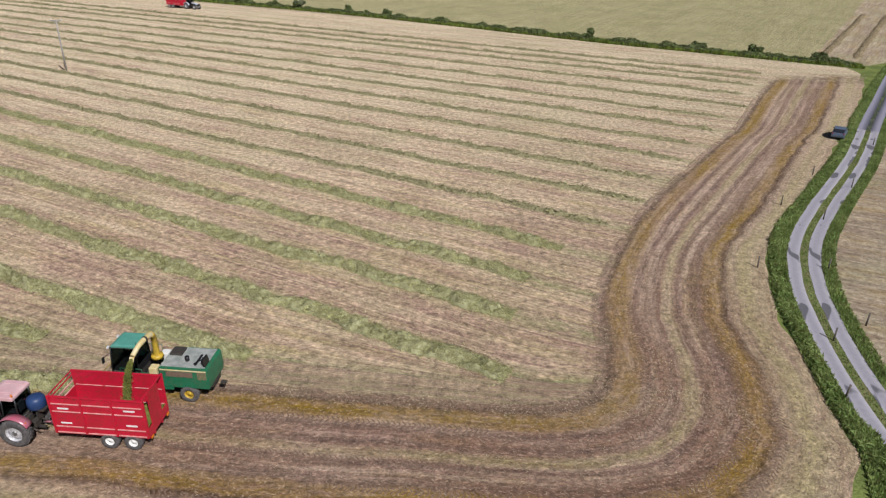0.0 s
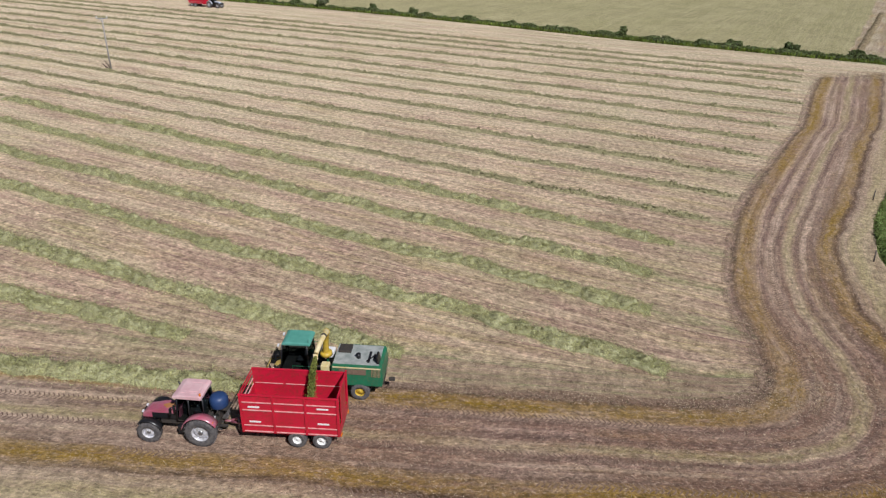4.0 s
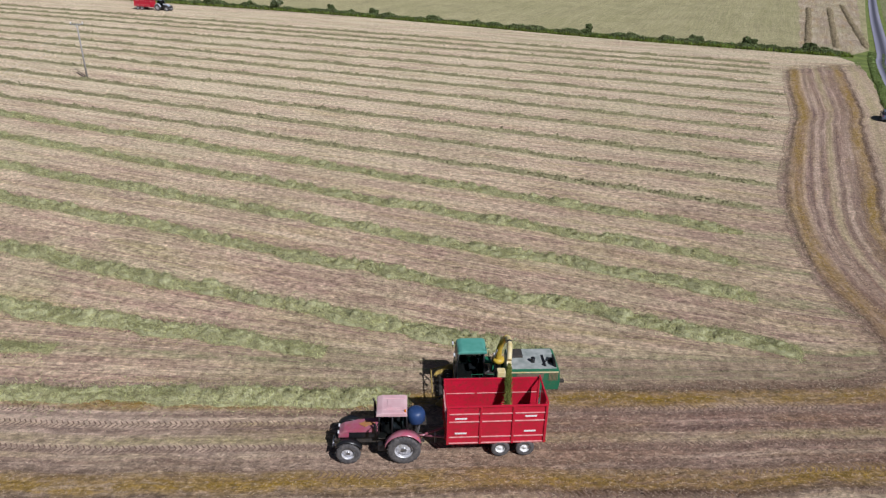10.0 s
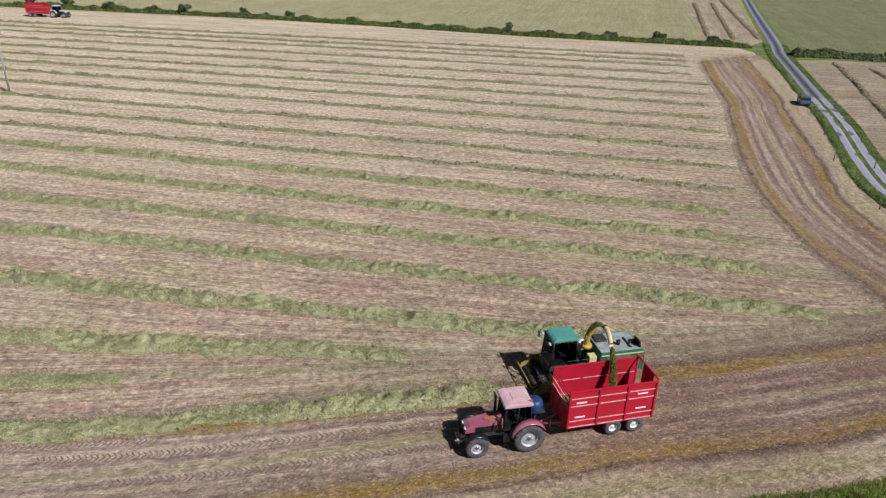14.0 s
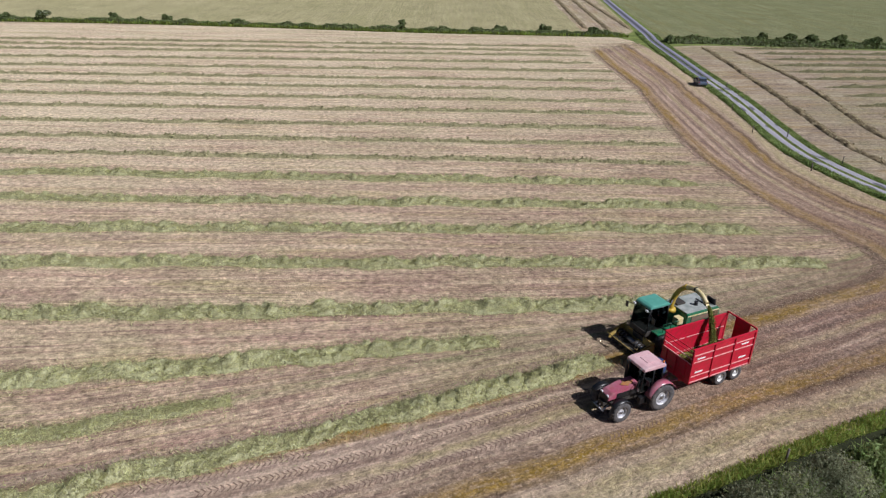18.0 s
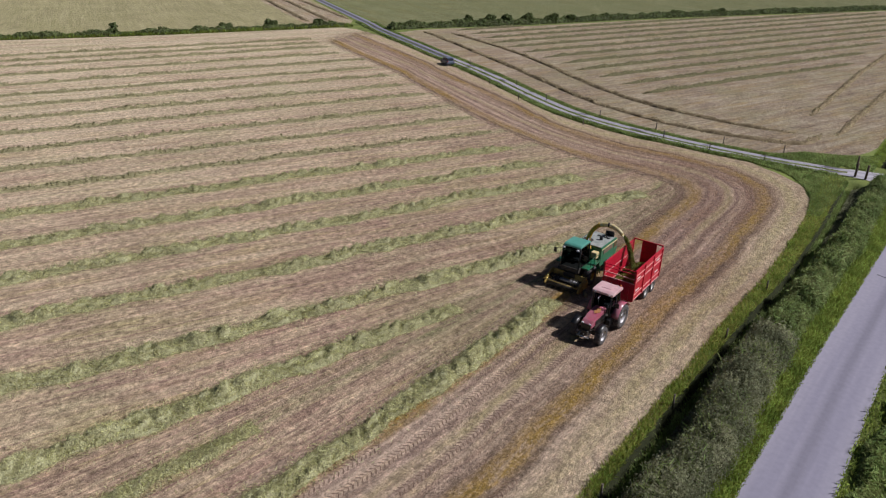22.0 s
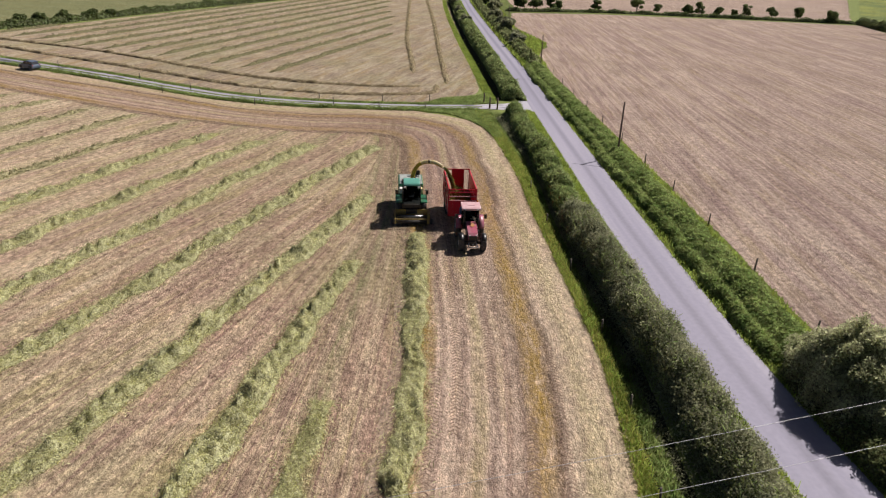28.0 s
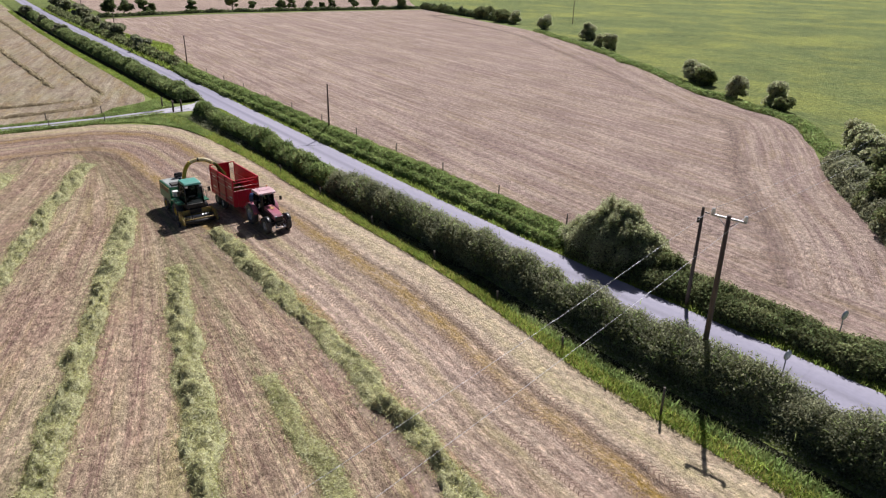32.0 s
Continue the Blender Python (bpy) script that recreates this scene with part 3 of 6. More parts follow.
V = [(*(h * (1 - t) + g * t), 0.01) for h, g in zip(H, G) for t in tt]
UV = [(s, t * 12) for s in along(H) for t in tt]
tagged(flat("far_headland", V, grid_faces(len(H), 5), M_field_lane, UV), "mown strip beside the far hedge", "field")
# The headland that was driven round.
fr = np.linspace(0, 1, 20)
wob = (vn(EDGE[:, 0] * 0.5, EDGE[:, 1] * 0.5, 5) - 0.5) * 0.7
nrm = -sides(EDGE)
V = [(*(o * (1 - f) + i * f + n * w_ * (1 - f)), 0.03) for o, i, n, w_ in zip(EDGE, INNER, nrm, wob) for f in fr]
UV = [(s, f * 13.0) for s in along(EDGE) for f in fr]
tagged(flat("headland", V, grid_faces(len(EDGE), 20), M_head, UV), "driven headland with yellow and brown tracks", "field")

# ---- the fields around ----
_l = resample(LANE, 4.0)
_l = (_l - sides(_l) * 2.15)[(_l[:, 1] > 30) & (_l[:, 1] < 124)]
LANE_FIELD = [tuple(p) for p in _l[::-1]] + [(28.0, 27), (29.2, 23.6), (31.6, 21.2), (36, 19.8), (44, 18.7), (65, 16.8), (99, 13.3), (146, 8.8), (230, 0.6), (300, -6),
              (300, 8), (262, 30.5), (203, 65), (156, 91.5), (114, 112), (92, 126), (86, 129), (78, 130)]
sheet("stubble_field_beyond_lane", LANE_FIELD, M_field_lane, "mown stubble field beyond the farm lane", -23, soft=0.8)
SOUTH = [(-70, 11.8), (-61, 13), (-48, 12), (-40, 10.9), (-30, 9.8), (-19, 8.8), (-8, 7.8), (3, 7), (24, 5.3), (50, 3), (74, -0.2), (83, -3), (90, -6.4), (96, -7.6), (108, -7.4), (126, -6.4), (150, -10), (178, -17), (181, -52), (174, -100), (164, -145), (140, -136), (75.5, -116), (28, -89), (-6.5, -66),
         (-24.7, -54), (-36.5, -48.5), (-46, -34.5), (-54, -20.3), (-63.5, -7), (-71, 4)]
sheet("stubble_field_south", SOUTH, M_field_south, "bare pinkish brown stubble field beyond the road", -9, soft=0.5)
SR = resample(spline([(140, -136), (75.5, -116), (28, -89), (-6.5, -66), (-24.7, -54), (-36.5, -48.5), (-46, -34.5), (-54, -20.3), (-63.5, -7), (-70, 4)], 8), 3.0)
nr_ = sides(SR)
V = [(*(p + q * o), 0.028) for p, q in zip(SR, -nr_) for o in np.linspace(0.3, 12, 9)]
UV = [(a, o) for a in along(SR) for o in np.linspace(0.3, 12, 9)]
tagged(flat("south_headland", V, grid_faces(len(SR), 9), M_south_edge, UV), "turned stubble along the pasture side of the field", "field")
sheet("pasture", [(-75, 2), (-66, -9), (-56, -24), (-48, -38), (-38, -52), (-25, -58), (-7, -70), (28, -93.5), (75.5, -121), (140, -141), (180, -156), (420, -330), (300, -800), (-300, -800), (-300, 0)], M_pasture,
      "bright green rough pasture", 20, z=0.015, soft=2)
sheet("field_far_east", [(194, -22), (198, -54), (191, -90), (185, -112), (178, -150), (420, -320), (700, -300), (700, -60), (420, -52)], M_field_south, "pale cropped field far beyond the trees", 60, z=0.015, soft=1.5)
sheet("pale_field_north", [(-190, 290), (-130, 261), (-85, 239.5), (-42, 219.5), (-8, 200), (27, 178), (53, 164), (80, 148), (88, 153.5), (135, 221), (212, 330), (300, 457), (-60, 800), (-500, 600)], M_field_north,
      "pale green cropped grassland beyond the far hedge", 60, z=0.015)
sheet("mown_strips_north", [(73, 157), (122, 237), (150, 285), (176, 285), (136, 226), (91, 160), (86.5, 152.5), (80, 149.5)], M_field_lane, "pale mown strips at the lane side of the far field", 57, z=0.022, soft=1.0)
sheet("green_field_north", [(92.8, 151), (84, 138), (86, 136.5), (118, 121), (160, 101), (207, 74), (266, 40), (500, -60), (700, 300), (330, 480), (218, 330), (141, 221)], M_field_ne, "green grassland beyond the lane", 60, z=0.015)

# ---- road and lane ----
def ribbon(name, P, offs, mat, label, z=0.04, category="road"):
    n = sides(P)
    s = along(P)
    V = [(*(p + q * o), z) for p, q in zip(P, n) for o in offs]
    UV = [(a, o) for a in s for o in offs]
    return tagged(flat(name, V, grid_faces(len(P), len(offs)), mat, UV), label, category)


def road_material(name, base, worn, patches=0.0, centre=0.8, middle_tone=0.74, reach=0.55):
    m = bpy.data.materials.new(name)
    m.use_nodes = True
    nt = m.node_tree
    N, L = nt.nodes.new, nt.links.new
    bsdf = nt.nodes["Principled BSDF"]
    bsdf.inputs["Roughness"].default_value, bsdf.inputs["Specular IOR Level"].default_value = 0.75, 0.35
    tc = N("ShaderNodeTexCoord")

    def noise(sc, detail=4):
        mp = N("ShaderNodeMapping")
        mp.inputs["Scale"].default_value = sc
        L(tc.outputs["UV"], mp.inputs[0])
        n = N("ShaderNodeTexNoise")
        n.inputs["Scale"].default_value, n.inputs["Detail"].default_value = 1.0, detail
        L(mp.outputs[0], n.inputs[0])
        return n.outputs[0]

    def ramp(v, a, b, ca, cb):
        r = N("ShaderNodeValToRGB")
        r.color_ramp.elements[0].position, r.color_ramp.elements[1].position = a, b
        r.color_ramp.elements[0].color, r.color_ramp.elements[1].color = (*ca, 1), (*cb, 1)
        L(v, r.inputs[0])
        return r.outputs[0]

    def mixc(kind, f, a, b):
        x = N("ShaderNodeMix")
        x.data_type, x.blend_type = "RGBA", kind
        if isinstance(f, float):
            x.inputs[0].default_value = f
        else:
            L(f, x.inputs[0])
        for s, c in ((6, a), (7, b)):
            if isinstance(c, tuple):
                x.inputs[s].default_value = (*c, 1)
            else:
                L(c, x.inputs[s])
        return x.outputs[2]

    col = ramp(noise((0.02, 0.8, 1)), 0.4, 0.62, base, worn)
    sep = N("ShaderNodeSeparateXYZ")
    L(tc.outputs["UV"], sep.inputs[0])
    ab = N("ShaderNodeMath")
    ab.operation = "ABSOLUTE"
    L(sep.outputs[1], ab.inputs[0])
    middle = ramp(ab.outputs[0], reach * 0.2, reach, (centre,) * 3, (0, 0, 0))
    col = mixc("MIX", middle, col, tuple(c * middle_tone for c in base))
    if patches:
        col = mixc("MIX", ramp(noise((0.28, 0.75, 1), 1), 0.595, 0.625, (0, 0, 0), (patches,) * 3), col, (0.09, 0.09, 0.10))
    col = mixc("MULTIPLY", 1.0, col, ramp(noise((3, 3, 1), 6), 0.3, 0.7, (0.93,) * 3, (1.06,) * 3))
    L(col, bsdf.inputs["Base Color"])
    bp = N("ShaderNodeBump")
    bp.inputs["Strength"].default_value, bp.inputs["Distance"].default_value = 0.4, 0.02
    L(noise((30, 30, 1), 3), bp.inputs["Height"]), L(bp.outputs[0], bsdf.inputs["Normal"])
    return m


M_road = road_material("worn_tarmac", (0.255, 0.245, 0.315), (0.31, 0.295, 0.365))
M_lane = road_material("lane_gravel", (0.40, 0.385, 0.44), (0.48, 0.46, 0.50), 0.85)
R = resample(ROAD, 2.0)
ribbon("road", R, np.linspace(-1.95, 1.95, 9), M_road, "narrow grey tarmac country road", 0.05)
LN = resample(LANE, 1.5)
ribbon("lane_bed", LN, np.linspace(-1.5, 1.5, 5), material("lane_grass_bed", (0.15, 0.18, 0.06), 0.95, 0, 0.4, 0.8, 8, 0.05, (0.19, 0.18, 0.09), spec=0.1), "grassy middle of the farm lane", 0.03)
for o in (-0.86, 0.86):
    n = sides(LN)
    P = LN + n * o + 0.12 * (np.stack([vn(LN[:, 0] * 0.4, LN[:, 1] * 0.4, o), vn(LN[:, 1] * 0.4, LN[:, 0] * 0.4, o + 3)], 1) - 0.5)
    P = P[P[:, 1] > 17.5]
    ribbon("lane_wheel_track", P, np.linspace(-0.52, 0.52, 5), M_lane, "pale stony wheel track with dark wet patches", 0.05)
TAR = LN[LN[:, 1] > 99]
ribbon("lane_tarmac", TAR, np.linspace(-1.4, 1.4, 5), road_material("lane_tarmac", (0.25, 0.25, 0.32), (0.31, 0.30, 0.37), centre=1.0, middle_tone=0.28, reach=1.2), "smooth blue-grey tarmac of the upper lane", 0.065)
# Stony mouth of the lane at the road.
mouth = spline([(17.5, 14.6), (20.2, 15.8), (21.2, 17.6), (21.5, 21.5), (24.8, 21.5), (25.2, 18), (26.4, 15.6), (30, 13.2)], 5)
sheet("lane_mouth", list(mouth) + [(30, 12.6), (17.5, 13.9)], road_material("lane_mouth_gravel", (0.38, 0.37, 0.42), (0.46, 0.445, 0.48)), "stony mouth of the lane at the road", 0, z=0.045)
# The thin dark joint across the road.
M_tar = material("tar", (0.04, 0.04, 0.045), 0.6)
for x, y, turn_, thick in ((-6.7, 14.6, -25, 0.07), (46.5, 9.9, 4, 0.10)):
    jt = part("road_joint", B(((x, y, 0.055), (thick, 3.9, 0.012), 0, (0, 0, turn_))), M_tar, None)
    tagged(jt, "dark tar joint across the road", "road joint", kind="structure")

# ---- plants ----
def leaves(name, P, size, mat, parent=None, up=0.0, aspect=1.6, label="", normal=None):
    """Two-sided leaf sprays at the points P, each bent along its middle."""
    n = len(P)
    a = rng.normal(size=(n, 3))
    a[:, 2] += up
    if normal is not None:
        a = a * 0.55 + normal
    a /= np.linalg.norm(a, axis=1)[:, None]
    b = np.cross(a, rng.normal(size=(n, 3)))
    b /= np.linalg.norm(b, axis=1)[:, None] + 1e-9
    c = np.cross(a, b)
    s = size * rng.uniform(0.6, 1.3, (n, 1))
    b, c = b * s * aspect / 2, c * s / 2
    V = np.stack([P - b, P + c + a * s * 0.18, P + b, P - c + a * s * 0.18], 1).reshape(-1, 3)
    i = np.arange(n)[:, None] * 4
    F = np.concatenate([i + [0, 1, 2], i + [0, 2, 3]])
    me = fast_mesh(name, V, F, mat)
    return part(name, me, None, parent, label)


def blades(name, P, h, mat, parent=None, wide=0.05, lean=0.5, label=""):
    """Upright blades: one bent pair of triangles each, rooted at P."""
    n = len(P)
    th = rng.uniform(0, 2 * math.pi, n)
    d = np.stack([np.cos(th), np.sin(th), np.zeros(n)], 1)
    l = rng.normal(size=(n, 3)) * lean
    l[:, 2] = 1
    l /= np.linalg.norm(l, axis=1)[:, None]
    hh = (h * rng.uniform(0.5, 1.3, n))[:, None]
    top = P + l * hh
    mid = P + (l * 0.55 + np.array([0, 0, 0.06])) * hh
    w_ = wide * rng.uniform(0.6, 1.4, (n, 1))
    V = np.stack([P - d * w_, P + d * w_, mid + d * w_ * 0.8, top], 1).reshape(-1, 3)
    i = np.arange(n)[:, None] * 4
    F = np.concatenate([i + [0, 1, 2], i + [0, 2, 3]])
    return part(name, fast_mesh(name, V, F, mat), None, parent, label)


ICO = None


def blob_mesh(name, blobs, mat, squash=0.86, rough=0.25):
    """Joined uneven lumps, coloured dark for the shade inside a hedge or crown."""
    global ICO
    if ICO is None:
        bm = bmesh.new()
        bmesh.ops.create_icosphere(bm, subdivisions=2, radius=1)
        ICO = np.array([v.co[:] for v in bm.verts]), np.array([[v.index for v in f.verts] for f in bm.faces])
        bm.free()
    V0, F0 = ICO
    VV, FF = [], []
    for j, (c, r) in enumerate(blobs):
        k = 1 + rough * (vn(V0[:, 0] * 2 + j, V0[:, 1] * 2 + V0[:, 2] * 1.7, j) - 0.5)
        v = V0 * k[:, None] * (np.asarray(r) * squash) + c
        v[:, 2] = np.maximum(v[:, 2], 0.0)
        VV.append(v)
        FF.append(F0 + j * len(V0))
    return fast_mesh(name, np.vstack(VV), np.vstack(FF), mat)


def on_blobs(blobs, per_m2, inner=0.75, outer=1.12):
    out = []
    for c, r in blobs:
        r = np.asarray(r, float)
        area = 4 * math.pi * (r[0] * r[1] + r[0] * r[2] + r[1] * r[2]) / 3
        n = max(8, int(area * per_m2))
        d = rng.normal(size=(n, 3))
        d /= np.linalg.norm(d, axis=1)[:, None]
        d[:, 2] = np.where(d[:, 2] < -0.3, -d[:, 2], d[:, 2])
        out.append(c + d * r * rng.uniform(inner, outer, (n, 1)))
    P = np.vstack(out)
    return P[P[:, 2] > 0.05]


def mound(name, line, wide, high, label, leaf=0.1, per_m2=300, mat=None, seed=1, category="hedge", lump=0.3, aspect=1.7, core=None, ridge=None, wander=0.3, shag=0.10, step=0.3, m=17, tufts=0.0):
    """A dense continuous hedge or bank: a lumpy ridge along a plan line, clad in leaves that follow its surface."""
    rs = np.random.default_rng(seed)
    P = resample(np.asarray(line, float), step)
    n, s = sides(P), along(P)
    P = P + n * ((vn(s * 0.15, s * 0, seed) - 0.5) * wander)[:, None]
    a = np.linspace(-1, 1, m)
    S, AA = np.repeat(s[:, None], m, 1), np.repeat(a[None], len(s), 0)
    big = vn(S * 0.35, AA * 0.7, seed + 1)
    mid_ = vn(S * 1.1, AA * 2.2, seed + 2)
    sm = vn(S * 2.4, AA * 4.0, seed + 3)
    h = high * (1 - lump / 2 + lump * (0.9 * big + 0.75 * mid_ - 0.3)) + (sm - 0.5) * 0.38 * min(1, high)
    prof = np.clip(1 - np.abs(AA) ** 2.6, 0, 1) ** 0.45
    if ridge:
        prof = prof * (1 - ridge[1] * np.exp(-(((AA - ridge[0]) / 0.22) ** 2)))
    w_ = wide / 2 * (0.9 + 0.3 * (vn(S * 0.6, AA * 0 + 3, seed + 4) - 0.3)) * (1 + 0.12 * (mid_ - 0.5))
    end = np.clip(np.minimum(s - s[0], s[-1] - s) / 0.8, 0.12, 1) ** 0.5
    Z = np.maximum(h * prof * end[:, None], 0.0)
    X = P[:, None, 0] + n[:, None, 0] * AA * w_
    Y = P[:, None, 1] + n[:, None, 1] * AA * w_
    G = np.stack([X, Y, Z], 2)
    ob = thing(name, label, category)
    # Solid shell under the leaves; M_core's dark tone paints the shade within.
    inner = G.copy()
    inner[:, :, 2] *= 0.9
    part("inner_shell", fast_mesh("inner_shell", inner.reshape(-1, 3), grid_faces(len(s), m), core or M_core), None, ob, "inner shell, coloured dark in hedges for the shade inside")["kind"] = "stuff"
    d1, d2 = np.diff(G[:, :-1], axis=0), np.diff(G[:-1], axis=1)
    nr = np.cross(d1, d2)
    ar = np.linalg.norm(nr, axis=2)
    nr = nr / (ar[:, :, None] + 1e-9)
    nr *= np.sign(nr[:, :, 2:3] + 1e-6)
    cnt = int(ar.sum() * per_m2)
    idx = rs.choice(ar.size, cnt, p=(ar / ar.sum()).ravel())
    i, j = idx // (m - 1), idx % (m - 1)
    u, v = rs.random((cnt, 1)), rs.random((cnt, 1))
    Q = G[i, j] * (1 - u) * (1 - v) + G[i + 1, j] * u * (1 - v) + G[i, j + 1] * (1 - u) * v + G[i + 1, j + 1] * u * v
    nn = nr[i, j]
    Q = Q + nn * (rs.normal(size=(cnt, 1)) * shag * 0.6 + shag * 0.3)
    Q[:, 2] = np.maximum(Q[:, 2], 0.03)
    leaves("foliage", Q, leaf, mat or M_hedge, ob, aspect=aspect, normal=nn * 0.9)["kind"] = "stuff"
    if tufts:
        keep = np.flatnonzero(vn(Q[:, 0] * 0.5, Q[:, 1] * 0.9, seed + 6) > 0.42)
        T_ = Q[rs.choice(keep, int(ar.sum() * tufts))]
        blades("grass_tuft", T_ - [0, 0, 0.1], 0.3 + 0.35 * rs.random(len(T_)), M_bank_grass, ob, 0.022, 0.8, "pale grass and shoots growing through")["kind"] = "stuff"
    return ob


def tree(name, x, y, high, wide, label, leaf=0.22, per_m2=26, mat=None, seed=1, low=0.25, blossom=0.0, category="tree", nblob=14, outer=1.12):
    rs = np.random.default_rng(seed)
    ob = thing(name, label, category, pose(x, y, 0))
    limbs, blobs = [], []
    limbs.append(([(0, 0, -0.1), (rs.normal() * 0.05, rs.normal() * 0.05, high * 0.3), (rs.normal() * 0.1, rs.normal() * 0.1, high * 0.62)], [0.05 * high ** 0.8, 0.035 * high ** 0.8, 0.015 * high ** 0.8]))
    for k in range(nblob):
        a, q = rs.uniform(0, 2 * math.pi), rs.uniform(0.25, 1.0)
        z = high * rs.uniform(low + 0.08, 0.86)
        wz = math.sqrt(max(0.15, 1 - ((z / high - 0.48) / 0.55) ** 2))
        c = np.array([math.cos(a) * q * wide * 0.36 * wz, math.sin(a) * q * wide * 0.36 * wz, z])
        r = wide * rs.uniform(0.14, 0.26) * (1.0 if outer < 1.25 else rs.uniform(0.55, 1.0))
        blobs.append((c, (r, r * rs.uniform(0.8, 1.2), r * rs.uniform(0.7, 1.0))))
        if k < 8:
            limbs.append(([(0, 0, high * rs.uniform(0.1, 0.3)), tuple(c * 0.6 + np.array([0, 0, high * 0.08])), tuple(c)], [0.02 * high ** 0.8, 0.012 * high ** 0.8, 0.006 * high ** 0.8]))
    bm = bmesh.new()
    for L_, r in limbs:
        tube(bm, L_, r, 6)
    part("trunk", bm, M_bark, ob, "short branching grey trunk")
    part("inner_shell", blob_mesh("inner_shell", blobs, M_core, 0.7), None, ob, "dark lumps standing for the shade inside the crown")["kind"] = "stuff"
    Q = on_blobs(blobs, per_m2, 0.7, outer)
    leaves("crown", Q, leaf, mat or M_hedge, ob, up=0.5)["kind"] = "stuff"
    if blossom:
        Q = Q[(rs.random(len(Q)) < blossom) & (Q[:, 2] > high * 0.35)]
        leaves("blossom", Q, leaf, M_blossom, ob, up=0.9, label="creamy white blossom")["kind"] = "stuff"
    return ob


def band_points(A, Bq, n, z=0.03):
    """n random points between two plan lines of equal length."""
    i = rng.integers(0, len(A) - 1, n)
    t, f = rng.random(n)[:, None], rng.random(n)[:, None]
    a = A[i] * (1 - t) + A[i + 1] * t
    b = Bq[i] * (1 - t) + Bq[i + 1] * t
    return np.hstack([a * (1 - f) + b * f, np.full((n, 1), z)])


def strip(P, o1, o2):
    n = sides(P)
    return P + n * o1, P + n * o2


# Plan lines beside the road; the road runs westwards, so its right hand is the main field.
def road_at(x0, x1, step=1.0):
    P = resample(ROAD, step)
    return P[(P[:, 0] >= x0) & (P[:, 0] <= x1)]


RW = road_at(-200, 20.4)
north_edge = RW[:, 1] + 2.0
fe = edge_y(RW[:, 0])
# Ditch: a real trench between the bright grass and the hedge.
span = fe - north_edge
dy, low = ditch_line(RW[:, 0])
dc = np.stack([RW[:, 0], dy], 1)
hc = np.stack([RW[:, 0], north_edge + 0.36 * span], 1)
kd = (RW[:, 0] > -99) & (RW[:, 0] < 18)
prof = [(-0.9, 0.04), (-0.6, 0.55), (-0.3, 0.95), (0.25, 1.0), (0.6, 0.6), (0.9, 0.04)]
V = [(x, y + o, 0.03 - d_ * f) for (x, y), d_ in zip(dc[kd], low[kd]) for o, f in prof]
tagged(flat("ditch", V, grid_faces(int(kd.sum()), 6), M_soil), "ditch below the hedge, its soil coloured dark as shade", "ditch")
mound("roadside_hedge", hc[(hc[:, 0] > -80) & (hc[:, 0] < -22)] + [0, 0.1], 2.5, 1.7, "dense dark green roadside hedge beside the ditch", 0.078, 480, seed=3, lump=0.95, shag=0.3, wander=0.7, tufts=25)
mound("roadside_hedge", hc[(hc[:, 0] > -22.6)] + [0, 0.2], 2.0, 1.25, "soft green roadside hedge grown through with grass", 0.10, 230, M_hedge_soft, seed=13, lump=0.9, aspect=3.0, shag=0.24, wander=0.6, tufts=60)
mound("roadside_hedge", hc[(hc[:, 0] < -79.5)], 2.6, 1.6, "dense dark green roadside hedge beside the ditch", 0.25, 30, seed=4, lump=0.9, step=0.8, m=11)
A, Bq = np.stack([RW[:, 0], fe + 0.25], 1), np.stack([RW[:, 0], dy + 0.75], 1)
k = (RW[:, 0] > -95)
g = thing("verge_grass_field_side", "bright green grass strip along the field edge", "grass", kind="stuff")
Pg = band_points(A[k], Bq[k], 25000)
blades("grass", Pg, 0.22 + 0.28 * vn(Pg[:, 0] * 0.6, Pg[:, 1] * 0.8, 2), M_grass, g, 0.024, 0.85)["kind"] = "stuff"
Pg = band_points(A[k], Bq[k], 7000)
blades("dry_grass", Pg, 0.4, M_grass_dry, g, 0.022, label="yellowed seeding grass")["kind"] = "stuff"
g = thing("ditch_growth", "dark ferns and weeds in the shaded ditch", "weeds", kind="stuff")
A, Bq = dc[kd] - [0, 0.45], dc[kd] + [0, 0.45]
Pg = band_points(A, Bq, 34000, 0.0)
Pg[:, 2] = -0.8 * np.interp(Pg[:, 0], [-64, -36], [0.45, 1.0])
blades("weeds", Pg, 0.5, M_bank_grass, g, 0.04, 0.8)["kind"] = "stuff"
Pg = band_points(dc[kd] - [0, 1.7], dc[kd] - [0, 0.15], 60000, 0.0)
Pg[:, 2] = -0.45 + 0.55 * rng.random(len(Pg)) * np.clip((np.interp(Pg[:, 0], *dc[np.argsort(dc[:, 0])].T) - Pg[:, 1]) / 0.9, 0.3, 1.6)
leaves("flank_leaves", Pg, 0.09, M_hedge, g, up=0.3, label="dark brambles on the shaded flank")["kind"] = "stuff"
A, Bq = np.stack([RW[:, 0], north_edge - 0.15], 1), np.stack([RW[:, 0], north_edge + 0.2 * span], 1)
g = thing("verge_grass_road_side", "short bright green grass along the tarmac edge", "grass", kind="stuff")
Pg = band_points(A[k], Bq[k], 46000)
blades("grass", Pg, 0.15 + 0.45 * np.clip((Pg[:, 1] - np.interp(Pg[:, 0], *RW[np.argsort(RW[:, 0])].T) - 1.8) / 1.2, 0, 1), M_grass, g, 0.028, 0.6)["kind"] = "stuff"

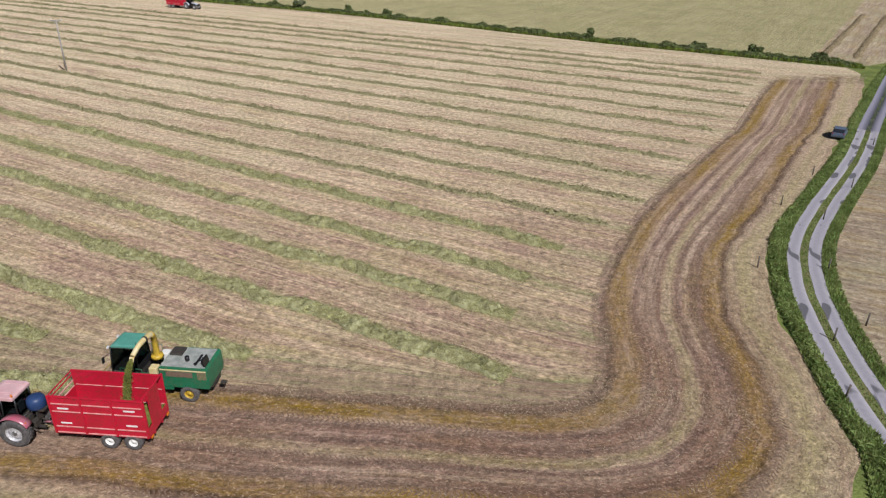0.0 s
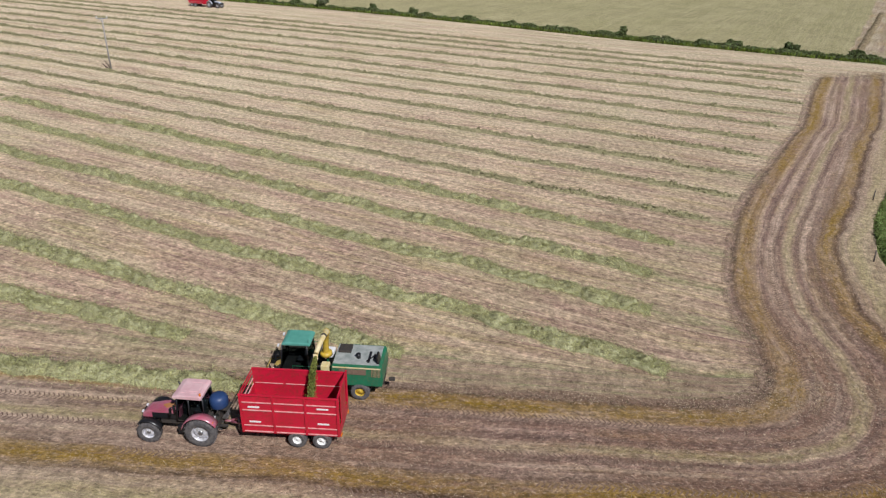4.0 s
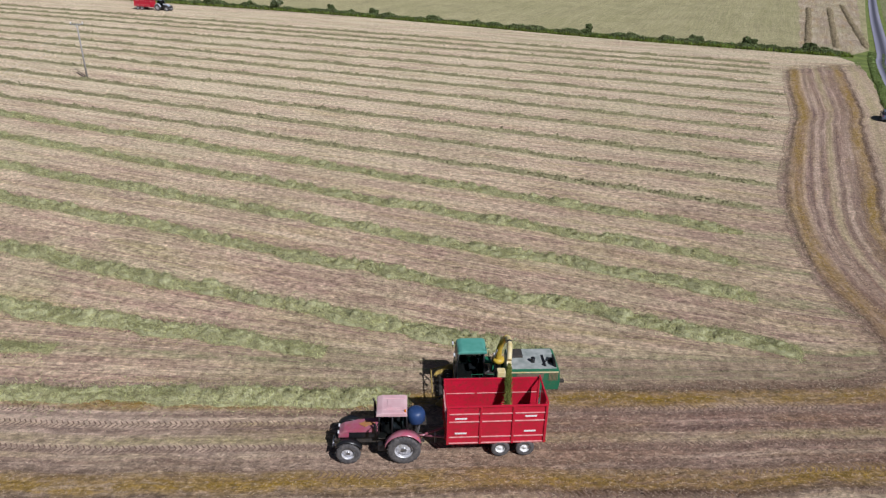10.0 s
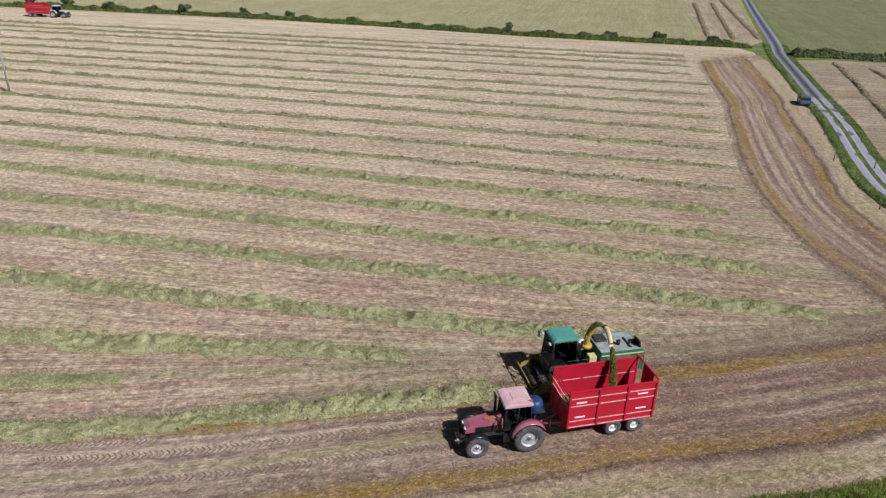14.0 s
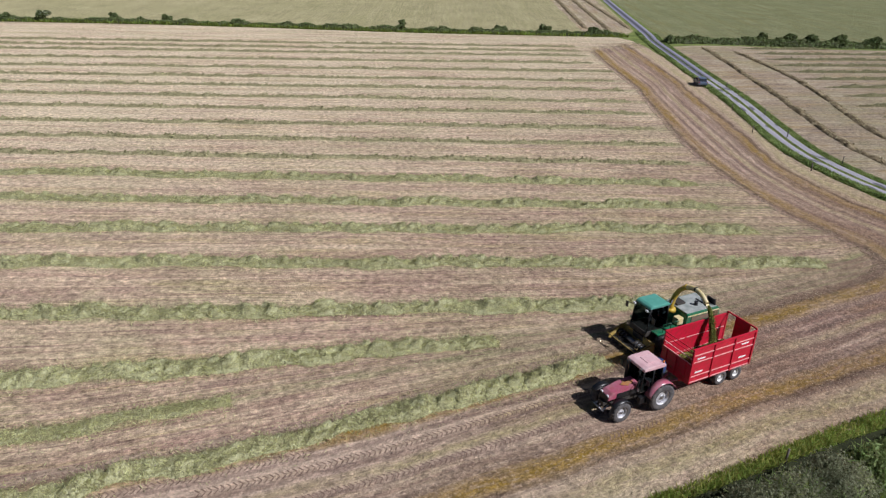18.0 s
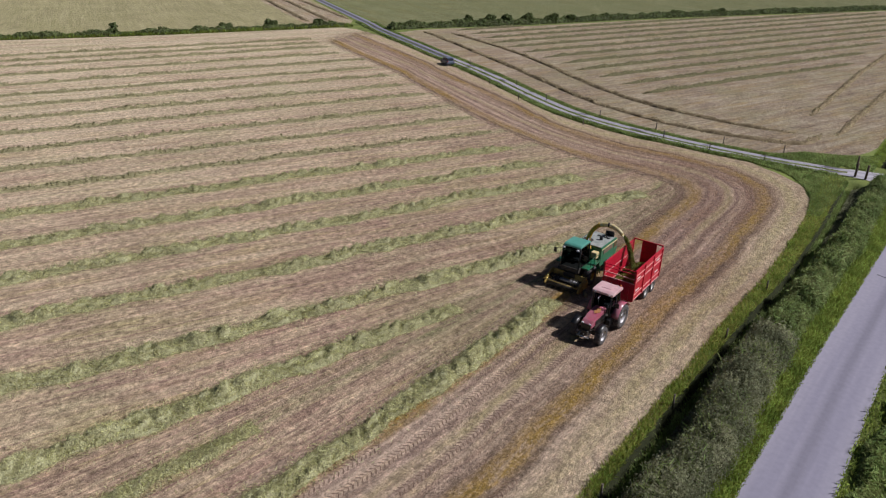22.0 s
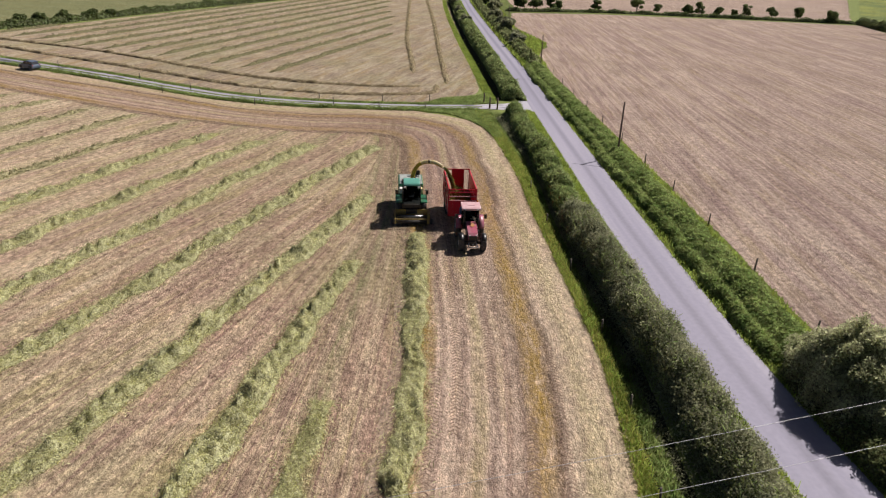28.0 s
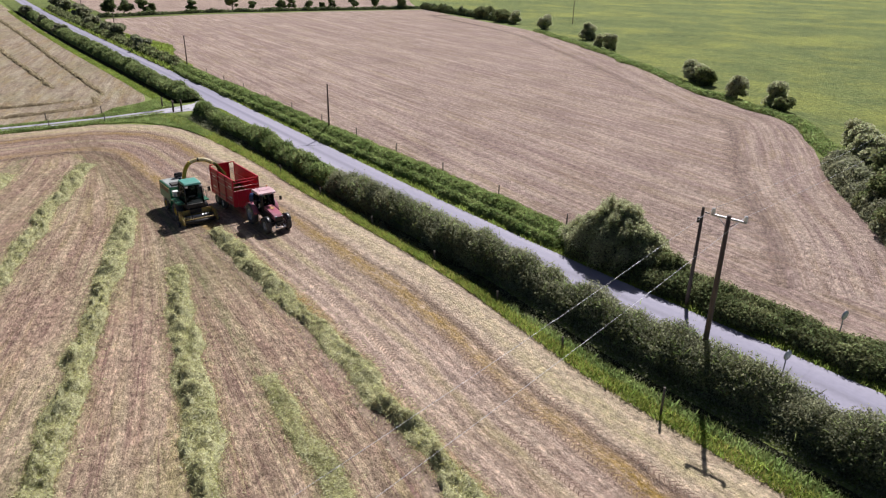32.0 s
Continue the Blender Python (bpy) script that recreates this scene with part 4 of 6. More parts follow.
# South bank of the road.
RS = road_at(-75, 230)
bank = [RS[:, 1] - 2.0]
south = np.interp(RS[:, 0], [-75, -61, -48, -40, -30, -19, -8, 3, 24, 50, 74, 83, 95, 126, 150, 230], [12.2, 13.3, 12.2, 11.1, 10, 9, 8, 7.2, 5.5, 3.2, 0, -2.8, -7.4, -6.4, -10, -20])
dep = bank[0] - south
near = (RS[:, 0] < 60)
g = thing("bank_grass_south", "tall lush green grass on the road bank", "grass", kind="stuff")
A, Bq = np.stack([RS[:, 0], RS[:, 1] - 1.85], 1), np.stack([RS[:, 0], south - 0.2], 1)
Pg = band_points(A[near], Bq[near], 50000)
blades("grass", Pg, 0.2 + 0.2 * vn(Pg[:, 0] * 0.4, Pg[:, 1] * 0.6, 7), M_grass, g, 0.03, 0.4)["kind"] = "stuff"
blades("far_grass", band_points(A[~near], Bq[~near], 30000), 0.7, M_grass, g, 0.12, 0.4)["kind"] = "stuff"
sc = np.stack([RS[:, 0], RS[:, 1] - 2.0 - np.where(RS[:, 0] < 62, 0.47 * dep, 2.4)], 1)
hi = (sc[:, 0] > -48) & (sc[:, 0] < 62)
mound("grassy_bank", sc[hi], 4.0, 0.95, "soft grassy road bank with a double crest", 0.09, 240, M_bank_grass, 5, "bank", 0.3, 5.0, M_ground, ridge=(-0.45, 0.45), shag=0.08, wander=0.5)
mound("bank_hedge", sc[sc[:, 0] < -47.5], 3.4, 1.3, "low grey-green bramble hedge on the road bank", 0.11, 230, M_bramble, 6, lump=0.6, shag=0.2)
mound("bank_hedge", sc[(sc[:, 0] > 60) & (sc[:, 0] < 225)], 3.0, 1.3, "tall green hedge with bushes along the road", 0.26, 34, M_bramble, 7, lump=0.8, shag=0.3, step=0.8, m=11)
# North bank of the road beyond the lane.
RN = road_at(27, 226)
dy, low = ditch_line(RN[:, 0])
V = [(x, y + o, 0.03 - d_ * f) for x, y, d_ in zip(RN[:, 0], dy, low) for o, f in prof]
tagged(flat("ditch", V, grid_faces(len(RN), 6), M_soil), "ditch below the hedge beyond the lane, its soil coloured dark as shade", "ditch")
mound("roadside_hedge_beyond_lane", np.stack([RN[:, 0], 0.5 * (RN[:, 1] + 2.3 + dy - 0.7)], 1), 3.0, 1.35, "green roadside hedge beyond the lane", 0.15, 110, M_hedge_soft, 8, lump=0.9, shag=0.24, step=0.5, m=13, aspect=2.2, wander=0.6)
g = thing("verge_grass_beyond_lane", "green roadside grass beyond the lane", "grass", kind="stuff")
D = np.stack([RN[:, 0], dy], 1)
blades("grass", band_points(D + [0, 0.7], D + [0, 2.1], 26000), 0.32, M_grass, g, 0.06, 0.8)["kind"] = "stuff"
blades("road_side_grass", band_points(RN + [0, 1.85], RN + [0, 2.7], 16000), 0.3, M_grass, g, 0.06)["kind"] = "stuff"
# Grass on the lane's verges and middle.
g = thing("lane_grass", "tufted grass along the farm lane", "grass", kind="stuff")
LV = LN[(LN[:, 1] > 22) & (LN[:, 1] < 150)]
for o1, o2, n, hh in ((1.4, 2.7, 42000, 0.26), (-2.5, -1.4, 32000, 0.26), (-0.28, 0.28, 8000, 0.12)):
    a, b = strip(LV, o1, o2)
    blades("grass", band_points(a, b, n), hh, M_bank_grass, g, 0.04)["kind"] = "stuff"
a, b = strip(LV, 1.8, 2.7)
mound("lane_bank", 0.5 * (a + b), 0.9, 0.16, "low green growth along the lane", 0.1, 160, M_bank_grass, 10, "bank", 1.2, 4.0, M_ground, wander=0.8, shag=0.14)
# Corner of grass by the gateway.
g = thing("corner_grass", "bright grass in the corner by the gateway", "grass", kind="stuff")
ctr = spline([(5, 23.2), (11, 23.9), (15, 25.4), (17.9, 27.4), (19.8, 31.5), (20.9, 37)], 10)
c2 = spline([(5, 22.2), (11, 21.7), (15, 21.3), (19, 21.2), (21.0, 24), (21.8, 34)], 10)
blades("grass", band_points(ctr, c2, 16000), 0.3, M_bank_grass, g, 0.06)["kind"] = "stuff"
c3, c4 = spline([(25.2, 19.0), (25.6, 24), (25.2, 30)], 10), spline([(33, 18.8), (30.3, 22.5), (28.6, 27)], 10)
blades("grass", band_points(c3, c4, 10000), 0.3, M_bank_grass, g, 0.06)["kind"] = "stuff"

# Hedges at the far side.
mound("far_hedge", spline([(x, y + 2) for x, y in FAR_HEDGE], 6), 2.8, 0.8, "dark green field hedge of uneven height", 0.3, 26, M_far_leaf, 11, lump=1.6, shag=0.2, step=1.0, m=9)
mound("far_hedge", spline([(x, y + 2) for x, y in FAR_HEDGE_EAST], 6), 3.6, 1.2, "dark green field hedge of uneven height", 0.36, 20, M_far_leaf, 12, lump=0.8, shag=0.2, step=1.0, m=9)
g = thing("far_hedge_grass", "green grass at the foot of the far hedge", "grass", kind="stuff")
fh = resample(spline(FAR_HEDGE, 6), 2.0)
blades("grass", band_points(fh, fh + [1.0, 3.5], 30000), 0.8, M_grass, g, 0.16)["kind"] = "stuff"
for k, (x, y, h_, w_) in enumerate([(27.5, 174, 3.2, 4.5), (-36, 212, 3.0, 4), (-52, 218.5, 3.4, 5), (-60, 222, 2.6, 4), (61, 157.5, 2.8, 4.5), (72, 152, 2.4, 4), (-9, 196, 2.4, 4), (50, 162, 2.2, 4), (-24, 206, 2.6, 4), (-72, 228, 3, 5), (-84, 234, 4.5, 5), (-95, 240, 3.5, 5),
                                      (104, 125, 3.2, 5), (109, 121, 3.4, 5), (114, 118, 3.2, 6), (120, 114.5, 3.4, 6), (127, 110.5, 3, 6), (133, 107, 2.6, 5), (146, 101, 2.2, 4), (172, 88, 2.4, 5), (190, 78, 2.4, 5)]):
    tree("hawthorn_bush", x, y, h_ * 0.72, w_ * 0.8, "rounded dark green hawthorn in the far hedge" if k != 2 else "hawthorn with white blossom in the far hedge", 0.4, 9, M_far_leaf, 40 + k, 0.1, 0.35 if k == 2 else 0.0, "bush", 9)
# Hawthorns between the south field and the pasture.
for k, (x, y, h_, w_, bl) in enumerate([(79, -124.5, 5, 6, 0.25), (50.5, -112, 5, 6, 0.15), (31.4, -97, 4.6, 5, 0.1), (36, -98.5, 4.2, 4, 0.1), (-8.3, -69.8, 4.2, 6.5, 0.1), (-12, -67.5, 3.6, 5, 0.0), (-22.7, -59.2, 4.6, 5, 0.15), (-29.5, -58, 4.6, 5, 0.1),
                                        (-32, -55.5, 2.5, 4, 0), (-49.5, -38, 4.2, 5.5, 0.05), (-53, -33, 4.8, 6, 0.05), (-60.5, -15.5, 4.5, 6, 0.0), (-64, -10.5, 5, 6, 0), (-57.5, -25, 4.5, 6, 0), (97, -129.5, 5, 6, 0.05), (104, -131, 4, 8, 0), (118, -136, 4, 10, 0)]):
    tree("hawthorn", x, y, h_ * 0.85, w_ * 0.88, "hawthorn bush with pale blossom at the field edge" if bl else "dark green hawthorn bush at the field edge", 0.2, 40, M_hedge_light if bl else M_bramble, 70 + k, 0.0, bl * 1.6, "bush", 18, 1.2)
PH = spline([(-70, -3), (-63.5, -13), (-56, -24), (-48, -37.5), (-38, -50.5), (-25, -57), (-7, -68.5), (28, -92), (75, -119)], 8)
mound("pasture_hedge", PH[PH[:, 0] < -52] + [1.2, 0.6], 4.2, 1.4, "rough dark hedge between field and pasture", 0.16, 90, M_hedge, 21, lump=1.3, shag=0.25, step=0.5, m=11, wander=0.8)
mound("pasture_fringe", PH[PH[:, 0] > -53] + [1.0, 1.1], 2.8, 0.34, "low rough grass and rushes between field and pasture", 0.13, 80, M_bank_grass, 24, "rushes", 1.4, 4.0, M_ground, shag=0.22, step=0.6, m=9, wander=2.0)
# Trees beyond the east end of the south field.
rs = np.random.default_rng(5)
for k, (x, y, h_, w_) in enumerate([(196, -24, 5.2, 7), (195, -29, 4.6, 7), (193, -35, 5, 6), (194, -39, 3.6, 4), (195, -54, 4, 4.5), (195, -70.5, 4.8, 6.5), (193, -78, 3.2, 4), (187, -88, 3.8, 5), (188, -93, 4.6, 4.5), (183, -98.5, 3.6, 4.5), (186, -106.5, 3, 3.5), (187, -112, 5, 4),
                                    (181, -119, 4, 5), (178, -128, 4.6, 5), (172, -138, 4, 6)]):
    tree("field_tree", x, y, h_, w_ * 0.85, "round dark green tree in the far field boundary", 0.5, 9, M_far_leaf, 120 + k, 0.12, 0, "tree", 11)
TL = spline([(184, -16), (188, -54), (181, -92), (176, -115), (169, -146)], 8)
mound("east_hedge", TL, 2.2, 0.9, "low dark hedge below the far trees", 0.4, 14, M_far_leaf, 22, lump=1.2, shag=0.25, step=1.2, m=9)
mound("east_hedge", [(170, -148), (154, -143), (140, -140), (118, -135.5), (98, -130)], 3.2, 1.9, "bushy dark hedge at the far corner of the field", 0.4, 16, M_far_leaf, 23, lump=1.0, shag=0.3, step=1.0, m=9)
for k, (x, y, h_, w_) in enumerate([(90, 1.0, 4.6, 6), (99, -0.4, 4.8, 5.5), (117, -2.2, 5.2, 6.5), (131, -3.6, 4.6, 6), (149, -5.4, 6, 7), (157, -6.4, 5.4, 6), (175, -10.5, 6.4, 8), (190, -13, 6, 7), (140, 6.2, 4, 5), (165, 4.5, 4, 5), (198, 2.2, 5, 6), (222, -13.5, 7, 7), (208, -13, 7, 7)]):
    tree("roadside_tree", x, y, h_ * 0.65, w_ * 0.75, "bushy green tree overhanging the road" if k != 0 else "bushy roadside tree with white blossom", 0.4, 10, M_hedge, 150 + k, 0.12, 0.3 if k == 0 else 0, "tree", 11)
def shrub(name, x, y, long, deep, high, yaw, label, leaf, per_m2, mat, seed, count):
    """A many-stemmed shrub: leafy sprays of uneven height round several leaning stems."""
    rs = np.random.default_rng(seed)
    ob = thing(name, label, "bush", pose(x, y, 0, 0, 0, yaw))
    blobs, bm = [], bmesh.new()
    for k in range(count):
        a, q = rs.uniform(0, 2 * math.pi), rs.random() ** 0.6
        px, py = math.cos(a) * q * long / 2, math.sin(a) * q * deep / 2
        top = high * (1 - 0.62 * q ** 1.8) * rs.uniform(0.72, 1.12)
        r = rs.uniform(0.32, 0.72)
        for z in np.arange(max(0.25, top - 1.3 if q < 0.75 else 0.3), top - r * 0.5, 0.62):
            blobs.append((np.array([px + rs.normal() * 0.18, py + rs.normal() * 0.18, z]), (r * rs.uniform(0.7, 1.1), r * rs.uniform(0.7, 1.1), r * rs.uniform(0.8, 1.3))))
        blobs.append((np.array([px, py, top - r * 0.4]), (r * 0.6, r * 0.6, r * 1.0)))
        if k % 3 == 0:
            tube(bm, [(px * 0.25, py * 0.25, -0.05), (px * 0.6, py * 0.6, top * 0.5), (px, py, top * 0.92)], [0.07, 0.04, 0.012], 6)
    part("stem", bm, M_bark, ob, "grey leaning stems")["kind"] = "stuff"
    part("inner_shell", blob_mesh("inner_shell", blobs, M_core, 0.42, 0.5), None, ob, "dark lumps standing for the shade inside the crown")["kind"] = "stuff"
    Q = on_blobs(blobs, per_m2, 0.55, 1.4)
    leaves("crown", Q, leaf, mat, ob, up=0.4, aspect=2.6)["kind"] = "stuff"
    return ob


# The big grey-green willow by the road and the scrub beside it.
shrub("willow_bush", -50.9, 14.0, 8.8, 5.2, 4.3, 172, "large uneven grey-green willow bush on the road bank", 0.07, 130, M_hedge_light, 31, 110)
shrub("willow_bush", -55.2, 14.3, 4.6, 3.0, 2.1, 175, "smaller green bush beside the willow", 0.085, 90, M_bramble, 32, 40)

# ---- windrows ----
def windrow(k, x0, x1, label="long windrow of cut pale green grass", detail=1.0, wide=1.7, high=0.42, seed=0):
    xs = np.arange(x0, x1, 0.16 if detail >= 1 else 0.45)
    y = row_y(k, xs)
    cx = (vn(xs * 0.35, xs * 0, seed) - 0.5) * 0.7
    P = np.stack([xs, y + cx], 1)
    n = sides(P)
    m = 11 if detail >= 1 else 7
    a = np.linspace(-1, 1, m)
    wv = wide * (0.6 + 0.6 * vn(xs * 0.5, xs * 0 + 4, seed + 1)) / (2.1 if detail >= 1 else 2.45)
    wv = wv * (0.85 + 0.3 * vn(xs * 1.3, xs * 0 + seed, seed + 2))
    s = np.repeat(xs[:, None], m, 1)
    aa = np.repeat(a[None, :], len(xs), 0)
    step_ = lambda v_, lo_, hi_: np.clip((v_ - lo_) / (hi_ - lo_), 0, 1) ** 2 * (3 - 2 * np.clip((v_ - lo_) / (hi_ - lo_), 0, 1))
    big = step_(vn(s * 0.8 + aa * 0.5, aa * 1.1 + seed, seed + 2), 0.3, 0.7)
    lump = 0.45 * big + 0.85 * step_(vn(s * 2.6 - aa * 0.9, aa * 2.2 + seed, seed + 3), 0.38, 0.66) * (0.55 + 0.45 * big)
    prof = np.clip(1 - aa**2, 0, 1) ** 0.7
    end = np.clip(np.minimum(xs - x0, x1 - xs) / 1.2, 0.05, 1)[:, None]
    z = 0.02 + high * prof * (0.15 + 0.95 * lump) * end
    z[:, 0] = z[:, -1] = 0.0
    X = P[:, None, 0] + n[:, None, 0] * aa * wv[:, None] + (lump - 0.5) * 0.1
    Y = P[:, None, 1] + n[:, None, 1] * aa * wv[:, None]
    V = np.stack([X, Y, z], 2).reshape(-1, 3)
    ob = thing("windrow", label, "windrow", group="windrows of cut grass")
    part("grass_bed", fast_mesh("grass_bed", V, grid_faces(len(xs), m), M_swath_bed if detail >= 1 else M_bed_far, None, False), None, ob, "matted cut grass")
    Gv = V.reshape(len(xs), m, 3)
    nr = np.cross(np.gradient(Gv, axis=0), np.gradient(Gv, axis=1))
    nr /= np.linalg.norm(nr, axis=2)[:, :, None] + 1e-9
    nr *= np.where(nr[:, :, 2:3] < 0, -1, 1)
    per = 620 if detail >= 1 else 45
    cnt = int((x1 - x0) * per)
    i = rng.integers(0, len(xs), cnt)
    j = np.clip(np.round((rng.normal(size=cnt) * 0.36 + 0.5) * (m - 1)).astype(int), 0, m - 1)
    Q = V.reshape(len(xs), m, 3)[i, j] + rng.normal(size=(cnt, 3)) * [0.07, 0.08, 0.015] * (1 + 4.0 * (rng.random((cnt, 1)) < 0.1))
    Q[:, 2] = np.maximum(Q[:, 2] + 0.02, 0.03)
    leaves("cut_grass", Q, 0.033 if detail >= 1 else 0.13, M_swath if detail >= 1 else M_swath_far, ob, aspect=6.0 if detail >= 1 else 3.0, normal=nr[i, j] * 1.3)["kind"] = "stuff"
    if detail >= 1:
        cnt = int((x1 - x0) * 90)
        i, j = rng.integers(0, len(xs), cnt), rng.integers(0, m, cnt)
        Q = Gv[i, j] + rng.normal(size=(cnt, 3)) * [0.15, 0.6, 0.02]
        Q[:, 2] = np.maximum(Q[:, 2] + 0.03, 0.05)
        leaves("grass_wisp", Q, 0.04, M_swath, ob, aspect=7.0, normal=nr[i, j] * 1.2)["kind"] = "stuff"
    return ob


def row_end(k):
    xs = np.linspace(-60, 80, 701)
    d = np.min(np.hypot(xs[:, None] - INNER[None, ::3, 0], row_y(k, xs)[:, None] - INNER[None, ::3, 1]), 1)
    j = np.argmax(d < 2.2) if (d < 2.2).any() else np.argmin(d)
    return xs[j]


windrow(0, -105, -25.9, label="windrow of cut grass ahead of the harvester", seed=1, wide=1.75, high=0.5)
windrow(1, -100, -48.5, label="thin low windrow of cut grass", seed=2, wide=1.3, high=0.14)
windrow(2, -110, -31, seed=3, wide=1.85, high=0.52)
windrow(3, -115, -16.3, seed=4, wide=1.85, high=0.54)
windrow(4, -120, 0.8, seed=5, wide=1.75, high=0.5)
windrow(5, -70, 1.6, seed=6, wide=1.65, high=0.46)
windrow(6, -75, 3.2, seed=7, wide=1.6, high=0.44)
windrow(7, -80, 6.6, seed=8, wide=1.55, high=0.44)
for k in range(8, 20):
    windrow(k, -215 if k > 12 else -160, row_end(k), seed=9 + k, detail=0.4, wide=1.3, high=0.34)
for k in (5, 6, 7):
    windrow(k, -160, -71 - 5 * (k - 5), seed=60 + k, detail=0.4)


def free_windrow(P, seed, wide=1.2, high=0.35, label="windrow of dark cut grass beyond the lane", step=0.5, per=12, bed=None, blade=None):
    P = resample(spline(P, 8), step)
    n = sides(P)
    m = 7
    a = np.linspace(-1, 1, m)
    s = along(P)
    P = P + n * ((vn(s * 0.3, s * 0, seed) - 0.5) * 0.35)[:, None]
    S, AA = np.repeat(s[:, None], m, 1), np.repeat(a[None], len(s), 0)
    taper = np.clip(np.minimum(S, s[-1] - S) / 4.0, 0.03, 1)
    z = 0.03 + high * taper * np.clip(1 - AA**2, 0, 1) ** 0.6 * (0.2 + 1.2 * vn(S * 1.1, AA * 1.5, seed))
    AA = AA * (0.3 + 0.7 * taper)
    V = np.stack([P[:, None, 0] + n[:, None, 0] * AA * wide / 2, P[:, None, 1] + n[:, None, 1] * AA * wide / 2, z], 2).reshape(-1, 3)
    ob = thing("windrow", label, "windrow", group="windrows of cut grass")
    part("grass_bed", fast_mesh("grass_bed", V, grid_faces(len(s), m), bed or M_dry_bed), None, ob, "matted wilted grass")
    Q = V[rng.integers(0, len(V), int(s[-1] * per))] + rng.normal(size=(int(s[-1] * per), 3)) * [0.15, 0.15, 0.03]
    Q[:, 2] = np.maximum(Q[:, 2], 0.04)
    leaves("cut_grass", Q, 0.15, blade or M_swath_dry, ob, up=0.7, aspect=3.0)["kind"] = "stuff"
    return ob


free_windrow([(87, 119.5), (79.5, 105.5), (68.5, 87.7), (48.4, 62.9), (40.5, 48), (38.2, 36), (38.5, 30)], 91)
free_windrow([(84.5, 126.5), (71, 106.4), (52.4, 80), (37.8, 60), (31.8, 45), (31.3, 34), (33, 28), (40, 26.8)], 92)
free_windrow([(226, 16), (110.5, 26.2), (70, 28.5), (51.2, 29.6)], 93, 0.9)
free_windrow([(227, 8.9), (140, 15.8), (90, 20.4), (40.6, 24.6)], 94, 0.9)
for q in range(12):
    y0 = 36 + 7.6 * q
    xs_ = np.linspace(46, 250, 120)
    ys_ = y0 + 0.42 * 50 - 0.42 * (xs_ - 46)
    ok = inside(xs_, ys_, LANE_FIELD) & (np.array([np.min(np.hypot(LANE[::3, 0] - a, LANE[::3, 1] - b)) for a, b in zip(xs_, ys_)]) > 19) & (ys_ > 33 - 0.06 * (xs_ - 50))
    if ok.sum() > 6:
        free_windrow(np.stack([xs_[ok], ys_[ok]], 1)[::4], 95 + q, 1.3, 0.45, label="windrow of cut grass in the field beyond the lane", step=0.6, per=12, bed=M_lane_bed, blade=M_swath_lane)
for q, (a_, b_) in enumerate((((125.7, 237.7), (77.5, 161)), ((132.7, 237.3), (82, 156.5)), ((143.5, 246.4), (89.5, 156.5)))):
    free_windrow([a_, ((a_[0] + b_[0]) / 2, (a_[1] + b_[1]) / 2), b_], 120 + q, 1.6, 0.4, label="dark windrow in the pale field", step=1.0, per=6)

# ---- loose straw and tread marks ----
g = thing("loose_straw", "loose pale straw and clods strewn over the stubble", "straw", kind="stuff")
n_ = 70000
x_, k_ = rng.uniform(-75, 15, n_), rng.uniform(0, 7.5, n_)
y_ = np.array([0.0] * n_)
lo = np.floor(k_).astype(int)
for q in range(8):
    i = lo == q
    y_[i] = row_y(q, x_[i]) * (1 - (k_[i] - q)) + row_y(q + 1, x_[i]) * (k_[i] - q)
P = np.stack([x_, y_, rng.uniform(0.02, 0.05, n_)], 1)
i = rng.integers(0, len(EDGE) - 40, 25000)
f = rng.random(25000)[:, None]
t_ = rng.random(25000)[:, None]
H_ = (EDGE[i] * (1 - t_) + EDGE[i + 1] * t_) * (1 - f) + (INNER[i] * (1 - t_) + INNER[i + 1] * t_) * f
H_ = np.hstack([H_, rng.uniform(0.035, 0.06, (25000, 1))])
P = np.vstack([P, H_[H_[:, 0] > -72]])
leaves("straw", P, 0.022, M_straw, g, up=1.6, aspect=8.0)["kind"] = "stuff"

M_tread = material("pressed_soil", (0.16, 0.105, 0.08), 0.95, 0, 0.4, 2, 20, 0.03, (0.27, 0.19, 0.14), spec=0.1)


def tread(v0, wide, i0, i1, seed):
    """Lug prints of one tyre along the headland, v0 metres in from its edge."""
    P = resample((EDGE * (1 - v0 / 13) + INNER * (v0 / 13))[i0:i1], 0.3)
    n = sides(P)
    d = np.stack([n[:, 1], -n[:, 0]], 1)
    keep = vn(along(P) * 0.12, along(P) * 0, seed) > 0.48
    P, n, d = P[keep], n[keep], d[keep]
    VV, FF = [], []
    for s in (-1, 1):
        c = P + n * s * wide * 0.27
        u = n * s * wide * 0.24 + d * 0.10
        w_ = d * 0.045
        q = np.stack([c - u - w_, c + u - w_, c + u + w_, c - u + w_], 1)
        z = np.broadcast_to(np.array([0.036, 0.036, 0.036, 0.036])[None, :, None], (len(P), 4, 1))
        VV.append(np.concatenate([q, z], 2).reshape(-1, 3))
        FF.append(np.arange(len(P))[:, None] * 4 + np.array([0, 1, 2, 3]) + (0 if s < 0 else len(P) * 4))
    me = fast_mesh("lug_print", np.vstack(VV), np.vstack(FF), M_tread)
    return tagged(part("tyre_track", me, None, None), "chevron tyre tread marks pressed into the headland", "tyre track", "tyre tracks", "stuff")


for q, (v0, a_, b_) in enumerate(((3.3, 30, 185), (5.0, 10, 185), (7.0, 30, 185), (9.0, 60, 185), (10.2, 70, 170), (12.3, 60, 170))):
    tread(v0, 0.52, a_, b_, 50 + q)


